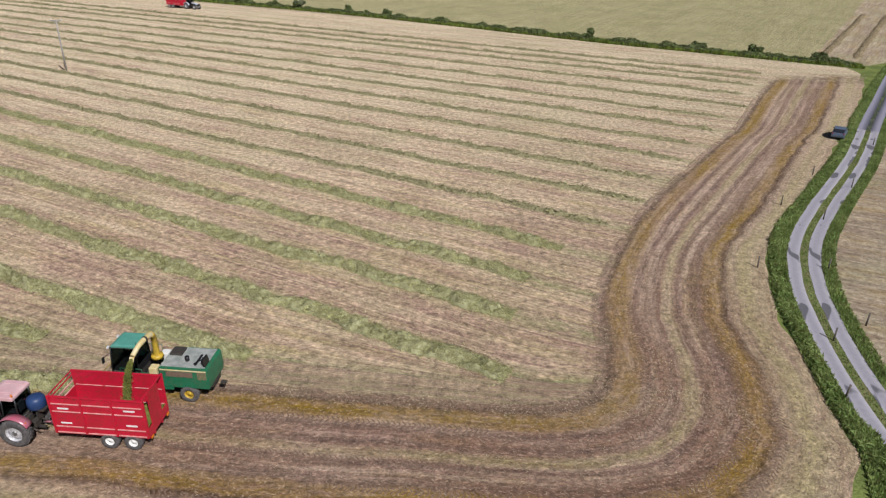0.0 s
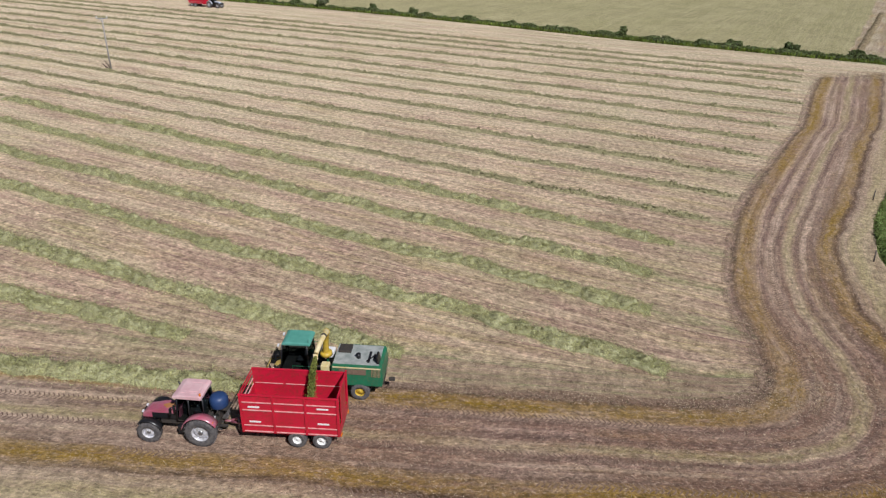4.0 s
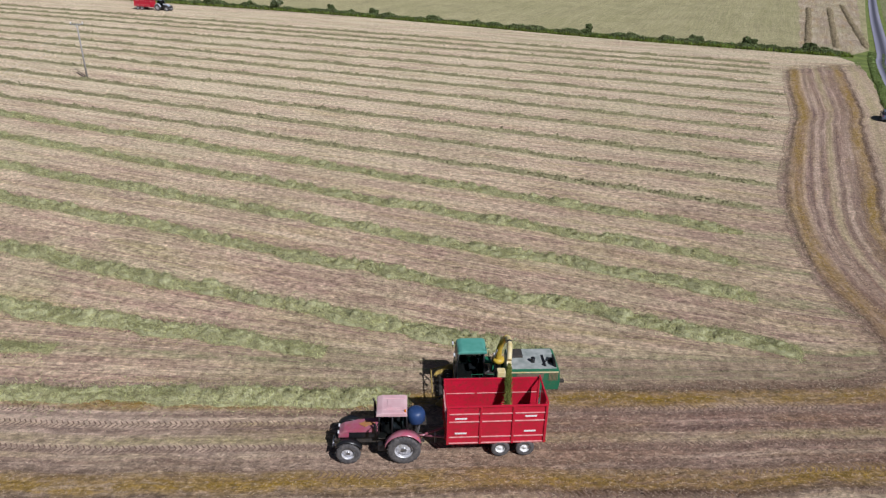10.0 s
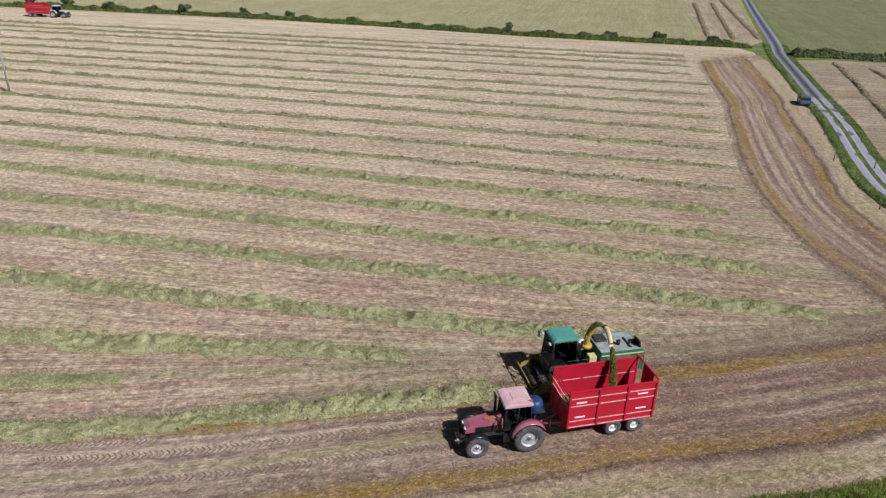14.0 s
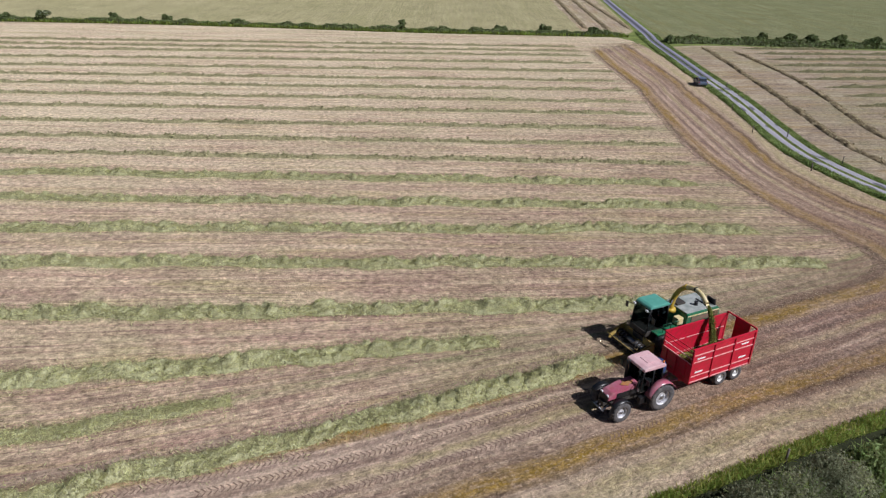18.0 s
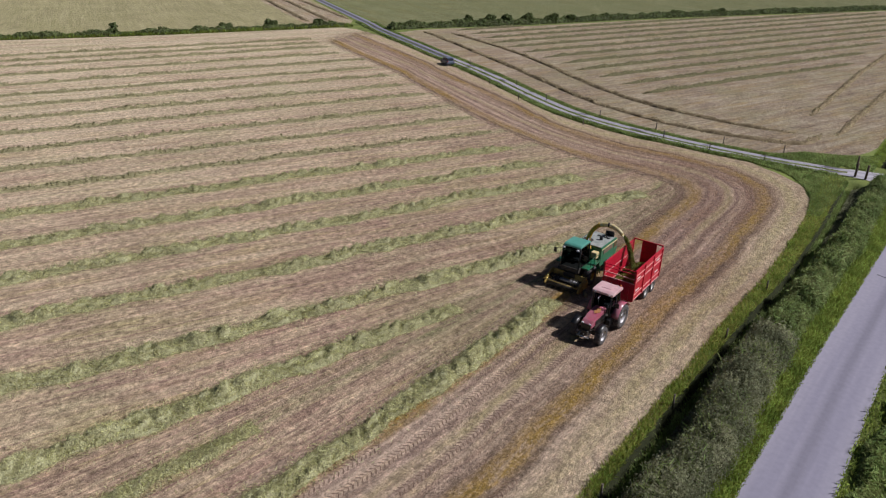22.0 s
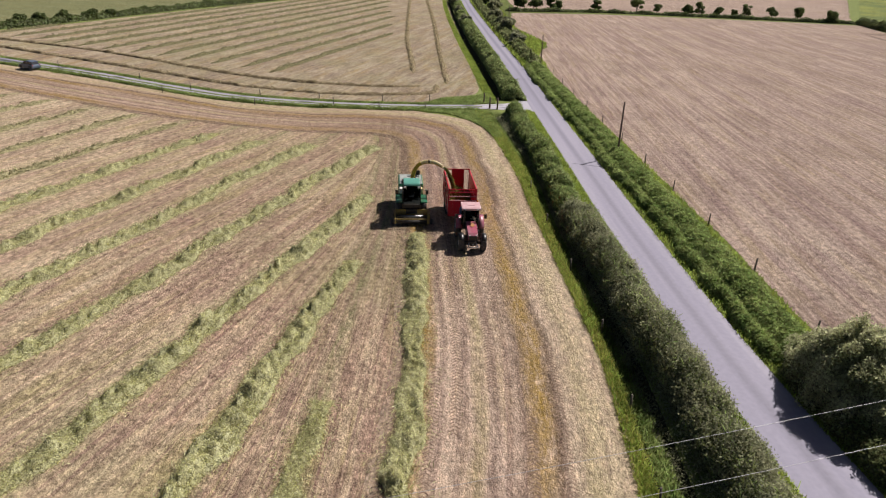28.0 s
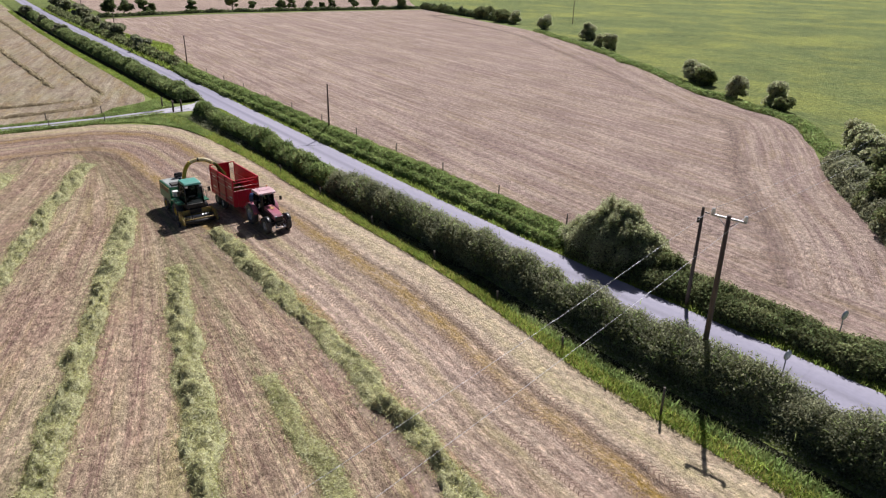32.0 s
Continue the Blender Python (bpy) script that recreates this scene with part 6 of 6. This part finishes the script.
def harvester(m):
    t = thing("forage_harvester", "old green self-propelled forage harvester with yellow pick-up header", "harvester", m)
    FR, RR = 0.78, 0.58
    for s in (1, -1):
        wheel(t, (0, s * 1.08, FR), FR, 0.56, 0.40, s, M_yellow, 20, "front_wheel", "wheel with yellow rim")
        wheel(t, (-3.25, s * 0.95, RR), RR, 0.40, 0.30, s, M_yellow, 16, "rear_wheel", "wheel with yellow rim")
    part("front_axle", T(([(0, -0.95, FR), (0, 0.95, FR)], 0.14, 10)), M_dark, t)
    part("rear_axle", T(([(-3.25, -0.9, RR), (-3.25, 0.9, RR)], 0.09, 8)), M_dark, t)
    part("chassis", B(((-1.8, 0, 0.98), (5.6, 1.1, 0.35), 0.04)), M_dark, t)
    bm = prism(bmesh.new(), [(-4.58, 1.05), (-4.63, 1.5), (-4.58, 2.35), (-4.45, 2.45), (-1.7, 2.45), (-1.62, 2.35), (-1.62, 1.05)], -1.12, 1.12, bevel=0.05)
    body = part("engine_body", bm, M_green, t, "green sheet metal engine body")
    part("deck", B(((-3.05, 0, 2.47), (2.7, 2.0, 0.05), 0.015)), M_deck, body, "dusty grey-green deck")
    for s in (1, -1):
        part("side_grille", B(((-2.85, s * 1.13, 2.02), (1.6, 0.03, 0.36), 0.01)), material("dusty_mesh", (0.20, 0.14, 0.10), 0.8, 0, 0.3, 8, 80), body, "brown dusty mesh grille")
        part("rear_grille", B(*[((-3.98 - 0.08 * i, s * 1.13, 2.0), (0.04, 0.04, 0.55), 0.008) for i in range(7)]), material("slotted_tin", (0.30, 0.22, 0.13), 0.6, 0, 0.2, 8, 60), body, "slatted vent")
        part("trim_stripe", B(((-3.1, s * 1.135, 2.3), (2.8, 0.025, 0.085), 0.006)), M_cream, body, "pale stripe along the body")
        part("lower_skirt", B(((-1.9, s * 1.05, 1.15), (0.9, 0.1, 0.6), 0.02)), M_green, body)
        part("front_mudguard", B(((0.1, s * 1.08, 1.68), (1.9, 0.62, 0.1), 0.03), ((-0.95, s * 1.08, 1.35), (0.1, 0.6, 0.7), 0.02)), M_green, t, "green wheel guard and platform")
        part("handrail", T(([(-0.7, s * 1.32, 1.75), (-0.7, s * 1.32, 2.35), (0.6, s * 1.32, 2.35), (0.6, s * 1.32, 1.75)], 0.022, 6), ([(-0.05, s * 1.32, 1.75), (-0.05, s * 1.32, 2.35)], 0.022, 6)), M_green, t, "green platform handrail")
        part("ladder", T(([(-1.15, s * 1.22, 1.75), (-1.35, s * 1.3, 0.5)], 0.03, 6), ([(-0.8, s * 1.22, 1.75), (-1.0, s * 1.3, 0.5)], 0.03, 6), *[([(-1.15 - 0.05 * i, s * (1.22 + 0.02 * i), 1.5 - 0.3 * i), (-0.8 - 0.05 * i, s * (1.22 + 0.02 * i), 1.5 - 0.3 * i)], 0.022, 6) for i in range(4)]), M_green, t, "green access ladder")
        part("tank_cover", B(((-1.2, s * 0.78, 2.0), (0.5, 0.5, 0.5), 0.06)), M_cream if s > 0 else M_white, t, "pale tank cover beside the spout")
    part("radiator_box", B(((-2.2, -0.45, 2.56), (0.75, 0.75, 0.16), 0.03)), M_dark, body, "dark deck cover")
    part("exhaust", T(([(-3.1, 0.35, 2.45), (-3.1, 0.35, 2.78)], 0.13, 14)), M_black, body, "short black exhaust stack")
    part("deck_slot", B(((-3.75, 0.25, 2.51), (0.14, 1.1, 0.06), 0.01)), M_black, body, "black slot in the deck")
    part("air_intake", B(((-4.3, 0.55, 2.68), (0.12, 0.7, 0.5), 0.03, (0, 12, 0)), ((-4.15, 0.3, 2.6), (0.3, 0.16, 0.25), 0.03)), M_black, body, "black upright flap at the rear")
    part("deck_hose", T(([(-4.3, 0.6, 2.5), (-4.0, 0.3, 2.62), (-3.6, 0.7, 2.52)], 0.035, 6)), M_black, body)
    part("tow_bar", B(((-5.0, 0, 0.85), (0.35, 0.25, 0.14), 0.02)), M_dark, t)
    # cab
    below = set(t.children)
    part("cab_base", B(((0.35, 0, 1.5), (1.75, 1.55, 0.35), 0.04)), M_dark, t)
    for x, xt in ((1.18, 1.05), (-0.48, -0.42)):
        for s in (1, -1):
            part("cab_pillar", T(([(x, s * 0.76, 1.65), (xt, s * 0.72, 3.35)], 0.05, 6)), M_black, t, "black cab pillar")
    bm = prism(bmesh.new(), [(-0.62, 3.32), (-0.6, 3.44), (-0.42, 3.52), (0.85, 3.52), (1.04, 3.44), (1.12, 3.30)], -0.72, 0.72, bevel=0.07)
    part("cab_roof", bm, M_teal, t, "sun-bleached blue-green cab roof")
    glass("windscreen", [(1.2, 0.74, 1.7), (1.2, -0.74, 1.7), (1.07, -0.71, 3.3), (1.07, 0.71, 3.3)], t)
    glass("rear_window", [(-0.5, 0.74, 2.2), (-0.5, -0.74, 2.2), (-0.44, -0.71, 3.3), (-0.44, 0.71, 3.3)], t)
    part("cab_bulkhead", B(((-0.5, 0, 1.95), (0.06, 1.45, 0.5), 0.01)), M_black, t)
    for s in (1, -1):
        glass("side_window", [(1.15, s * 0.78, 1.75), (-0.46, s * 0.78, 1.75), (-0.41, s * 0.74, 3.3), (1.02, s * 0.74, 3.3)], t)
        part("work_light", B(((1.28, s * 0.6, 3.24), (0.1, 0.2, 0.12), 0.02)), M_lamp, t, "white work light")
        part("mirror_arm", T(([(1.05, s * 0.8, 3.0), (1.25, s * 1.25, 2.95)], 0.02, 6)), M_black, t)
        part("mirror", B(((1.26, s * 1.3, 2.8), (0.05, 0.24, 0.4), 0.02)), M_black, t, "black wing mirror")
    part("seat", B(((0.1, 0, 2.0), (0.5, 0.5, 0.14), 0.04), ((-0.15, 0, 2.35), (0.14, 0.48, 0.65), 0.05)), M_seat, t)
    part("steering_wheel", turned(bmesh.new(), [(0.17, -0.015), (0.20, 0), (0.17, 0.015), (0.17, -0.015)], 18, "z", (0.65, 0, 2.3)), M_black, t)
    part("aerial", T(([(-0.5, 0.6, 3.5), (-0.5, 0.6, 3.8)], 0.012, 5)), M_black, t)
    for ob in t.children:
        if ob not in below:
            ob.location.x += 0.28
    below = set(t.children)
    # feeder and header
    part("feeder_housing", B(((1.35, 0, 0.95), (1.0, 1.0, 0.7), 0.05, (0, 12, 0))), M_dark, t)
    head = part("header_back_plate", B(((1.78, 0, 0.78), (0.08, 2.85, 0.75), 0.02)), M_header, t, "yellow back plate of the pick-up header")
    for s in (1, -1):
        bm = prism(bmesh.new(), [(1.7, 0.25), (1.7, 1.2), (2.2, 1.15), (2.95, 0.62), (3.1, 0.35), (2.9, 0.2)], s * 1.42 - 0.05, s * 1.42 + 0.05, bevel=0.02)
        part("header_side", bm, M_header, head, "yellow header end plate")
        part("gauge_wheel", turned(bmesh.new(), [(0.0, s * 1.62), (0.2, s * 1.62), (0.24, s * 1.66), (0.24, s * 1.78), (0.2, s * 1.82), (0, s * 1.82)], 18, "y", (2.35, 0, 0.245)), M_tyre, head, "small black gauge wheel")
    part("wind_guard_bar", T(([(2.3, 1.42, 1.05), (3.25, 1.40, 0.80), (3.25, -1.40, 0.80), (2.3, -1.42, 1.05)], 0.04, 8)), M_header, head, "yellow guard bar across the front")
    bm = turned(bmesh.new(), [(0.0, -1.36), (0.15, -1.36), (0.15, 1.36), (0.0, 1.36)], 16, "y", (2.2, 0, 0.62))
    part("auger_drum", bm, M_steel, head, "bright steel auger drum")
    for s in (1, -1):
        bm = bmesh.new()
        prev = None
        for k in range(49):
            a, y = k / 48 * 2 * math.pi * 4 * s, s * (0.3 + 1.05 * k / 48)
            q = [bm.verts.new((2.2 + r * math.cos(a), y, 0.62 + r * math.sin(a))) for r in (0.14, 0.29)]
            if prev:
                bm.faces.new((prev[0], prev[1], q[1], q[0]))
            prev = q
        part("auger_flight", bm, M_dark, head, "dark spiral flight")
    bm = bmesh.new()
    turned(bm, [(0.0, -1.34), (0.14, -1.34), (0.14, 1.34), (0, 1.34)], 14, "y", (2.72, 0, 0.34))
    for k in range(28):
        for j in range(4):
            a = j * math.pi / 2 + k * 0.3
            y = -1.3 + 2.6 * k / 27
            tube(bm, [(2.72 + 0.13 * math.cos(a), y, 0.34 + 0.13 * math.sin(a)), (2.72 + 0.3 * math.cos(a + 0.3), y, 0.34 + 0.3 * math.sin(a + 0.3))], 0.012, 4)
    part("pickup_reel", bm, M_dark, head, "dark pick-up reel with spring tines")
    part("drive_cover", B(((2.1, 1.54, 0.7), (0.65, 0.14, 0.6), 0.04)), M_header, head, "yellow drive cover")
    part("hydraulic_motor", T(([(1.7, -0.5, 1.15), (1.7, 0.5, 1.15)], 0.07, 10)), M_blue, head, "blue hydraulic hose bundle")
    for ob in t.children:
        if ob not in below:
            ob.location.x -= 0.45
    # spout
    S = spline([(-1.1, 0.05, 2.3), (-1.12, 0.1, 3.2), (-1.25, 0.35, 4.0), (-1.4, 0.85, 4.5), (-1.42, 1.5, 4.66), (-1.35, 2.15, 4.6), (-1.25, 2.75, 4.3)], 5)
    part("spout_turntable", turned(bmesh.new(), [(0, 2.62), (0.34, 2.6), (0.38, 2.4), (0, 2.4)], 20, "z", (-1.1, 0.05, 0)), M_yellow, t)
    part("spout_elbow", T(([tuple(p) for p in S[:15]], [0.19 - 0.0012 * k for k in range(len(S[:15]))], 8)), M_yellow, t, "yellow lower half of the spout")
    tip = part("spout", T(([tuple(p) for p in S[14:]], [0.172 - 0.002 * k for k in range(len(S[14:]))], 8)), M_cream, t, "bleached cream upper half of the curved spout")
    part("spout_mark", T(([tuple(p + np.array([0.0, 0.0, 0.012])) for p in S[20:22]], 0.172, 8)), M_dark, tip, "dark worn band on the spout")
    part("spout_clamp", T(([tuple(p) for p in S[14:16]], 0.195, 8)), M_yellow, tip)
    part("spout_ridge", T(([tuple(p - np.array([0.0, 0.0, 0.15])) for p in S[6:]], 0.06, 6)), M_yellow, t, "yellow underside of the spout")
    part("spout_ram", T(([(-0.75, 0.15, 2.5), (-1.0, 0.2, 3.3)], 0.04, 6)), M_steel, t)
    part("spout_flap", B(((-1.24, 2.9, 4.15), (0.26, 0.34, 0.05), 0.01, (-50, 0, 0))), M_cream, t, "cream deflector flap at the tip")
    return t


TR = pose(-26.5, 31.65, 0.02, 0, 0, 176.2)
tractor(TR)
TL_ = pose(-20.72, 31.75, 0.02, 0, 0, 177.3)
silage_trailer(TL_)
HV = pose(-21.75, 36.1, 0.02, 0, 0, 176.6)
harvester(HV)

# Grass in the trailer and in flight.
hp = thing("silage_heap", "loose heap of chopped green grass inside the trailer", "silage", TL_)
gx, gy = np.meshgrid(np.linspace(-1.6, 3.5, 44), np.linspace(-1.08, 1.08, 20), indexing="ij")
gz = 1.0 + 0.25 + 0.75 * np.exp(-((gx + 0.6) ** 2) / 2.0 - (gy - 0.1) ** 2 / 0.9) + 0.12 * vn(gx * 3, gy * 3, 4)
Vh = np.stack([gx, gy, gz], 2).reshape(-1, 3)
part("heap", fast_mesh("heap", Vh, grid_faces(44, 20), M_chop), None, hp)
leaves("loose_grass", Vh[rng.integers(0, len(Vh), 6000)] + rng.normal(size=(6000, 3)) * [0.03, 0.02, 0.02], 0.07, M_chop, hp, 0.6, 2.0)["kind"] = "stuff"
jet = thing("grass_stream", "stream of chopped green grass blown from the spout", "silage", HV)
n_ = 9000
tt = rng.random(n_) ** 0.9
core = np.stack([-1.25 + 0.15 * tt, 2.9 + 1.15 * tt, 4.15 - 0.55 * tt - 1.95 * tt**2], 1)
leaves("flying_grass", core + rng.normal(size=(n_, 3)) * (0.035 + 0.075 * tt[:, None]), 0.045, M_chop, jet, 0, 2.2)["kind"] = "stuff"

# The second pair by the far hedge.
M_white_blue = material("white_tractor_paint", (0.62, 0.66, 0.72), 0.4, 0, 0.1, 3, 25, 0, (0.45, 0.52, 0.66))
a_ = math.degrees(math.atan2(-4.3, 10.8))
tractor(pose(-83.6, 214.6, 0.03, 0, 0, a_), "tractor", "white and blue tractor beside the far hedge", M_white_blue, M_white_blue, False)
silage_trailer(pose(-83.6 - 5.6 * math.cos(radians(a_)), 214.6 - 5.6 * math.sin(radians(a_)), 0.03, 0, 0, a_), "silage_trailer", "red silage trailer behind the white tractor", False)

# ---- poles, wires, posts ----
M_pole = material("weathered_pole", (0.165, 0.125, 0.10), 0.85, 0, 0.3, 1.5, 25, 0.01, (0.11, 0.085, 0.07), stretch=(1, 1, 0.15))
M_pole_dark = material("creosoted_pole", (0.15, 0.105, 0.085), 0.85, 0, 0.3, 1.5, 25, 0.01, (0.10, 0.07, 0.055), stretch=(1, 1, 0.15))
M_pole_pale = material("pale_pole", (0.42, 0.40, 0.37), 0.85, 0, 0.2, 1.5, 25, 0.01, (0.33, 0.31, 0.29), stretch=(1, 1, 0.15))
M_wire = material("bright_aluminium_wire", (0.62, 0.62, 0.66), 0.5, 0.3, 0.05, 2, 10)
M_galv = material("galvanised_steel", (0.45, 0.46, 0.48), 0.45, 0.7, 0.15, 8, 50)
M_porcelain = material("white_porcelain", (0.80, 0.80, 0.80), 0.25, 0, 0.05, 8, 50)
M_post = material("grey_fence_post", (0.16, 0.14, 0.12), 0.9, 0, 0.3, 5, 30, 0.01, (0.09, 0.075, 0.06))


def pole(x, y, h, r, label, mat, arm=0.0, turn=0.0, kind_name="power_pole"):
    t = thing(kind_name, label, "pole", pose(x, y, 0, 0, 0, turn))
    part("shaft", T(([(0, 0, -0.3), (0, 0, h * 0.5), (0, 0, h)], [r, r * 0.85, r * 0.68], 12)), mat, t)
    if arm:
        a = part("crossarm", B(((0, 0, h - 0.18), (2 * arm, 0.10, 0.12), 0.012)), M_galv, t, "pale steel crossarm")
        part("arm_brace", T(([(-arm * 0.6, 0, h - 0.2), (0, 0, h - 0.75)], 0.025, 6), ([(arm * 0.6, 0, h - 0.2), (0, 0, h - 0.75)], 0.025, 6)), M_galv, t)
        for s in (-1, 1):
            part("insulator", turned(bmesh.new(), [(0, 0.32), (0.06, 0.31), (0.11, 0.24), (0.07, 0.2), (0.12, 0.14), (0.08, 0.08), (0.11, 0.03), (0.04, 0.0), (0, 0)], 14, "z", (s * (arm - 0.08), 0, h - 0.12)), M_porcelain, a, "white porcelain insulator")
    return t


LINE = (-74.0, 126.3, 8.8), (-63.8, 23.4, 9.5), (-51.5, -95.0, 9.2)
turn_ = math.degrees(math.atan2(126.3 - 23.4, -74 + 63.8)) - 90
pole(LINE[1][0], LINE[1][1], LINE[1][2], 0.17, "tall brown wooden power pole with a steel crossarm in the hedge", M_pole, 0.95, turn_)
pole(LINE[0][0], LINE[0][1], LINE[0][2], 0.15, "pale grey wooden power pole standing alone in the field", M_pole_pale, 0.95, turn_)
pole(LINE[2][0], LINE[2][1], LINE[2][2], 0.16, "wooden power pole in the pasture", M_pole, 0.95, turn_)
ax = Vector((math.cos(radians(turn_)), math.sin(radians(turn_)), 0))
for a, b, sag in ((LINE[0], LINE[1], 2.2), (LINE[1], LINE[2], 2.4)):
    for s in (-1, 1):
        A_, B_ = Vector(a) + ax * s * 0.87 + Vector((0, 0, 0.17)), Vector(b) + ax * s * 0.87 + Vector((0, 0, 0.17))
        pts = [tuple(A_.lerp(B_, k / 40) - Vector((0, 0, 4 * sag * (k / 40) * (1 - k / 40)))) for k in range(41)]
        tagged(part("power_line", T((pts, 0.0065, 5)), M_wire, None), "thin bright overhead power line", "wire", "power lines")
p2 = pole(-59.0, 16.9, 7.2, 0.14, "brown wooden telephone pole on the road bank", M_pole, kind_name="telephone_pole")
part("step_iron", B(((-0.25, 0, 6.9), (0.5, 0.05, 0.05), 0.01)), M_black, p2, "short dark bracket near the top")
part("junction_box", B(((0.16, 0.05, 6.3), (0.14, 0.2, 0.34), 0.02)), M_black, p2)
for x, y, h in ((-3.1, 10.0, 6.5), (59.5, 3.2, 6.4), (128, -4.8, 6.4), (184, -12, 6.4), (86.5, -149, 8.5)):
    pole(x, y, h, 0.13, "dark creosoted telephone pole on the road bank", M_pole_dark, kind_name="telephone_pole")
# Anchor stay of the lone pole.
stay = thing("stay_stub", "dark leaning stay stub beside the pale pole", "post", pose(-75.6, 127.4, 0))
part("stub", T(([(0.9, -0.6, 0.0), (-0.5, 0.5, 0.55)], [0.14, 0.10], 8)), M_pole_dark, stay)

# Fence posts.
rs = np.random.default_rng(12)


def fence_post(x, y, h=1.1, label="weathered wooden fence post"):
    t = tagged(part("fence_post", T(([(0, 0, -0.1), (rs.normal() * 0.03, rs.normal() * 0.03, h)], [0.07, 0.06], 7)), M_post, None), label, "post", "fence posts")
    t.location = (x, y, 0)
    return t


lane_fence = [(30.8, 69.6), (24.0, 43.8), (21.6, 37.2), (20.9, 30.5), (26.6, 29.2), (28.8, 54.9), (22.9, 55.0), (38.5, 79.5), (33.5, 66), (26.0, 36.5), (27.4, 46), (41, 75.5), (52, 92)]
for x, y in lane_fence:
    fence_post(x, y)
for x in np.arange(-44, 60, 9.5):
    fence_post(x, np.interp(x, [-48, -30, -8, 24, 50, 81], [12.0, 9.9, 7.9, 5.4, 3.1, -0.7]), 1.2)
for x in (-33.3, -42.5, -23.8, -14.5, -50.5, -57.3):
    fence_post(x, float(edge_y(x)) - 0.6, 0.9, "short dark post in the bright grass")
t = fence_post(-64.8, 29.0, 1.7, "tall grey post at the field edge")
for x, y in ((21.9, 20.7), (21.6, 19.6)):
    g_ = tagged(part("gate_post", T(([(0, 0, -0.1), (0, 0, 1.7)], [0.13, 0.12], 10)), M_pole_dark, None), "stout dark gate post at the lane mouth", "gate post", "gate posts")
    g_.location = (x, y, 0)
gp = tagged(part("gate_post", T(([(0, 0, -0.1), (0, 0, 1.6)], [0.11, 0.10], 10)), M_pole_dark, None), "stout dark gate post at the lane mouth", "gate post", "gate posts")
gp.location = (25.6, 20.9, 0)

# Round road signs seen from behind.
for x, y, h, yaw in ((-67.6, 21.6, 2.1, 75), (-67.8, 14.4, 2.2, 75)):
    t = thing("road_sign", "round road sign on a grey post above the hedge", "road sign", pose(x, y, 0, 0, 0, yaw))
    part("sign_post", T(([(0, 0, -0.2), (0, 0, h + 0.25)], 0.035, 8)), M_galv, t)
    part("sign_disc", turned(bmesh.new(), [(0, 0.03), (0.30, 0.03), (0.31, 0.045), (0.30, 0.06), (0, 0.06)], 24, "y", (0, 0, h)), M_galv, t, "dull grey back of the disc")
    part("sign_face", turned(bmesh.new(), [(0, 0.066), (0.29, 0.064), (0.29, 0.062), (0, 0.062)], 24, "y", (0, 0, h)), M_porcelain, t, "pale face of the sign")

# Small car on the lane verge.
M_car = material("blue_grey_car_paint", (0.13, 0.17, 0.24), 0.3, 0.2, 0.08, 2, 20)
car = thing("car", "small dark blue-grey car parked on the lane verge", "car", pose(49.2, 95.6, 0.05, 0, 0, 57))
bm = prism(bmesh.new(), [(-1.78, 0.30), (-1.84, 0.62), (-1.76, 0.92), (-0.3, 0.97), (0.78, 0.95), (1.55, 0.80), (1.80, 0.62), (1.84, 0.30)], -0.81, 0.81, bevel=0.09)
part("body", bm, M_car, car)
M_carglass = material("dark_car_glass", (0.03, 0.035, 0.045), 0.08, 0, 0.05, 2, 10, spec=0.8)
bm = prism(bmesh.new(), [(-1.70, 0.93), (-1.42, 1.40), (-0.2, 1.45), (0.20, 1.40), (0.88, 0.95)], -0.68, 0.68, bevel=0.08)
part("glasshouse", bm, M_carglass, car, "dark car windows")
bm = prism(bmesh.new(), [(-1.46, 1.40), (-1.3, 1.46), (-0.2, 1.49), (0.22, 1.43), (0.2, 1.39), (-0.2, 1.44)], -0.66, 0.66, bevel=0.02)
part("roof", bm, M_car, car)
part("bonnet_seam", B(((0.92, 0, 0.962), (0.03, 1.3, 0.012))), M_black, car)
for s in (1, -1):
    part("window_pillar", T(([(0.86, s * 0.69, 0.97), (0.22, s * 0.66, 1.42)], 0.035, 6)), M_car, car)
    part("door_pillar", T(([(-0.45, s * 0.70, 0.97), (-0.45, s * 0.67, 1.44)], 0.04, 6)), M_car, car)
    part("wing_mirror", B(((0.72, s * 0.88, 1.0), (0.12, 0.18, 0.13), 0.03)), M_black, car)
    part("wheel_arch", B(((1.15, s * 0.80, 0.52), (0.72, 0.06, 0.34), 0.05)), M_black, car)
    part("wheel_arch", B(((-1.15, s * 0.80, 0.52), (0.72, 0.06, 0.34), 0.05)), M_black, car)
part("number_plate", B(((1.86, 0, 0.5), (0.02, 0.5, 0.11))), M_white, car, "plain pale plate")
for x in (-1.15, 1.15):
    for s in (1, -1):
        wheel(car, (x, s * 0.74, 0.29), 0.29, 0.18, 0.18, s, None, 0)
for s in (1, -1):
    part("headlight", B(((1.76, s * 0.58, 0.66), (0.08, 0.26, 0.14), 0.03)), M_lamp, car)
    part("tail_light", B(((-1.77, s * 0.66, 0.8), (0.06, 0.16, 0.24), 0.02)), material("red_lens", (0.4, 0.01, 0.01), 0.25), car)
part("bumper", B(((1.8, 0, 0.42), (0.1, 1.5, 0.16), 0.03)), M_black, car)
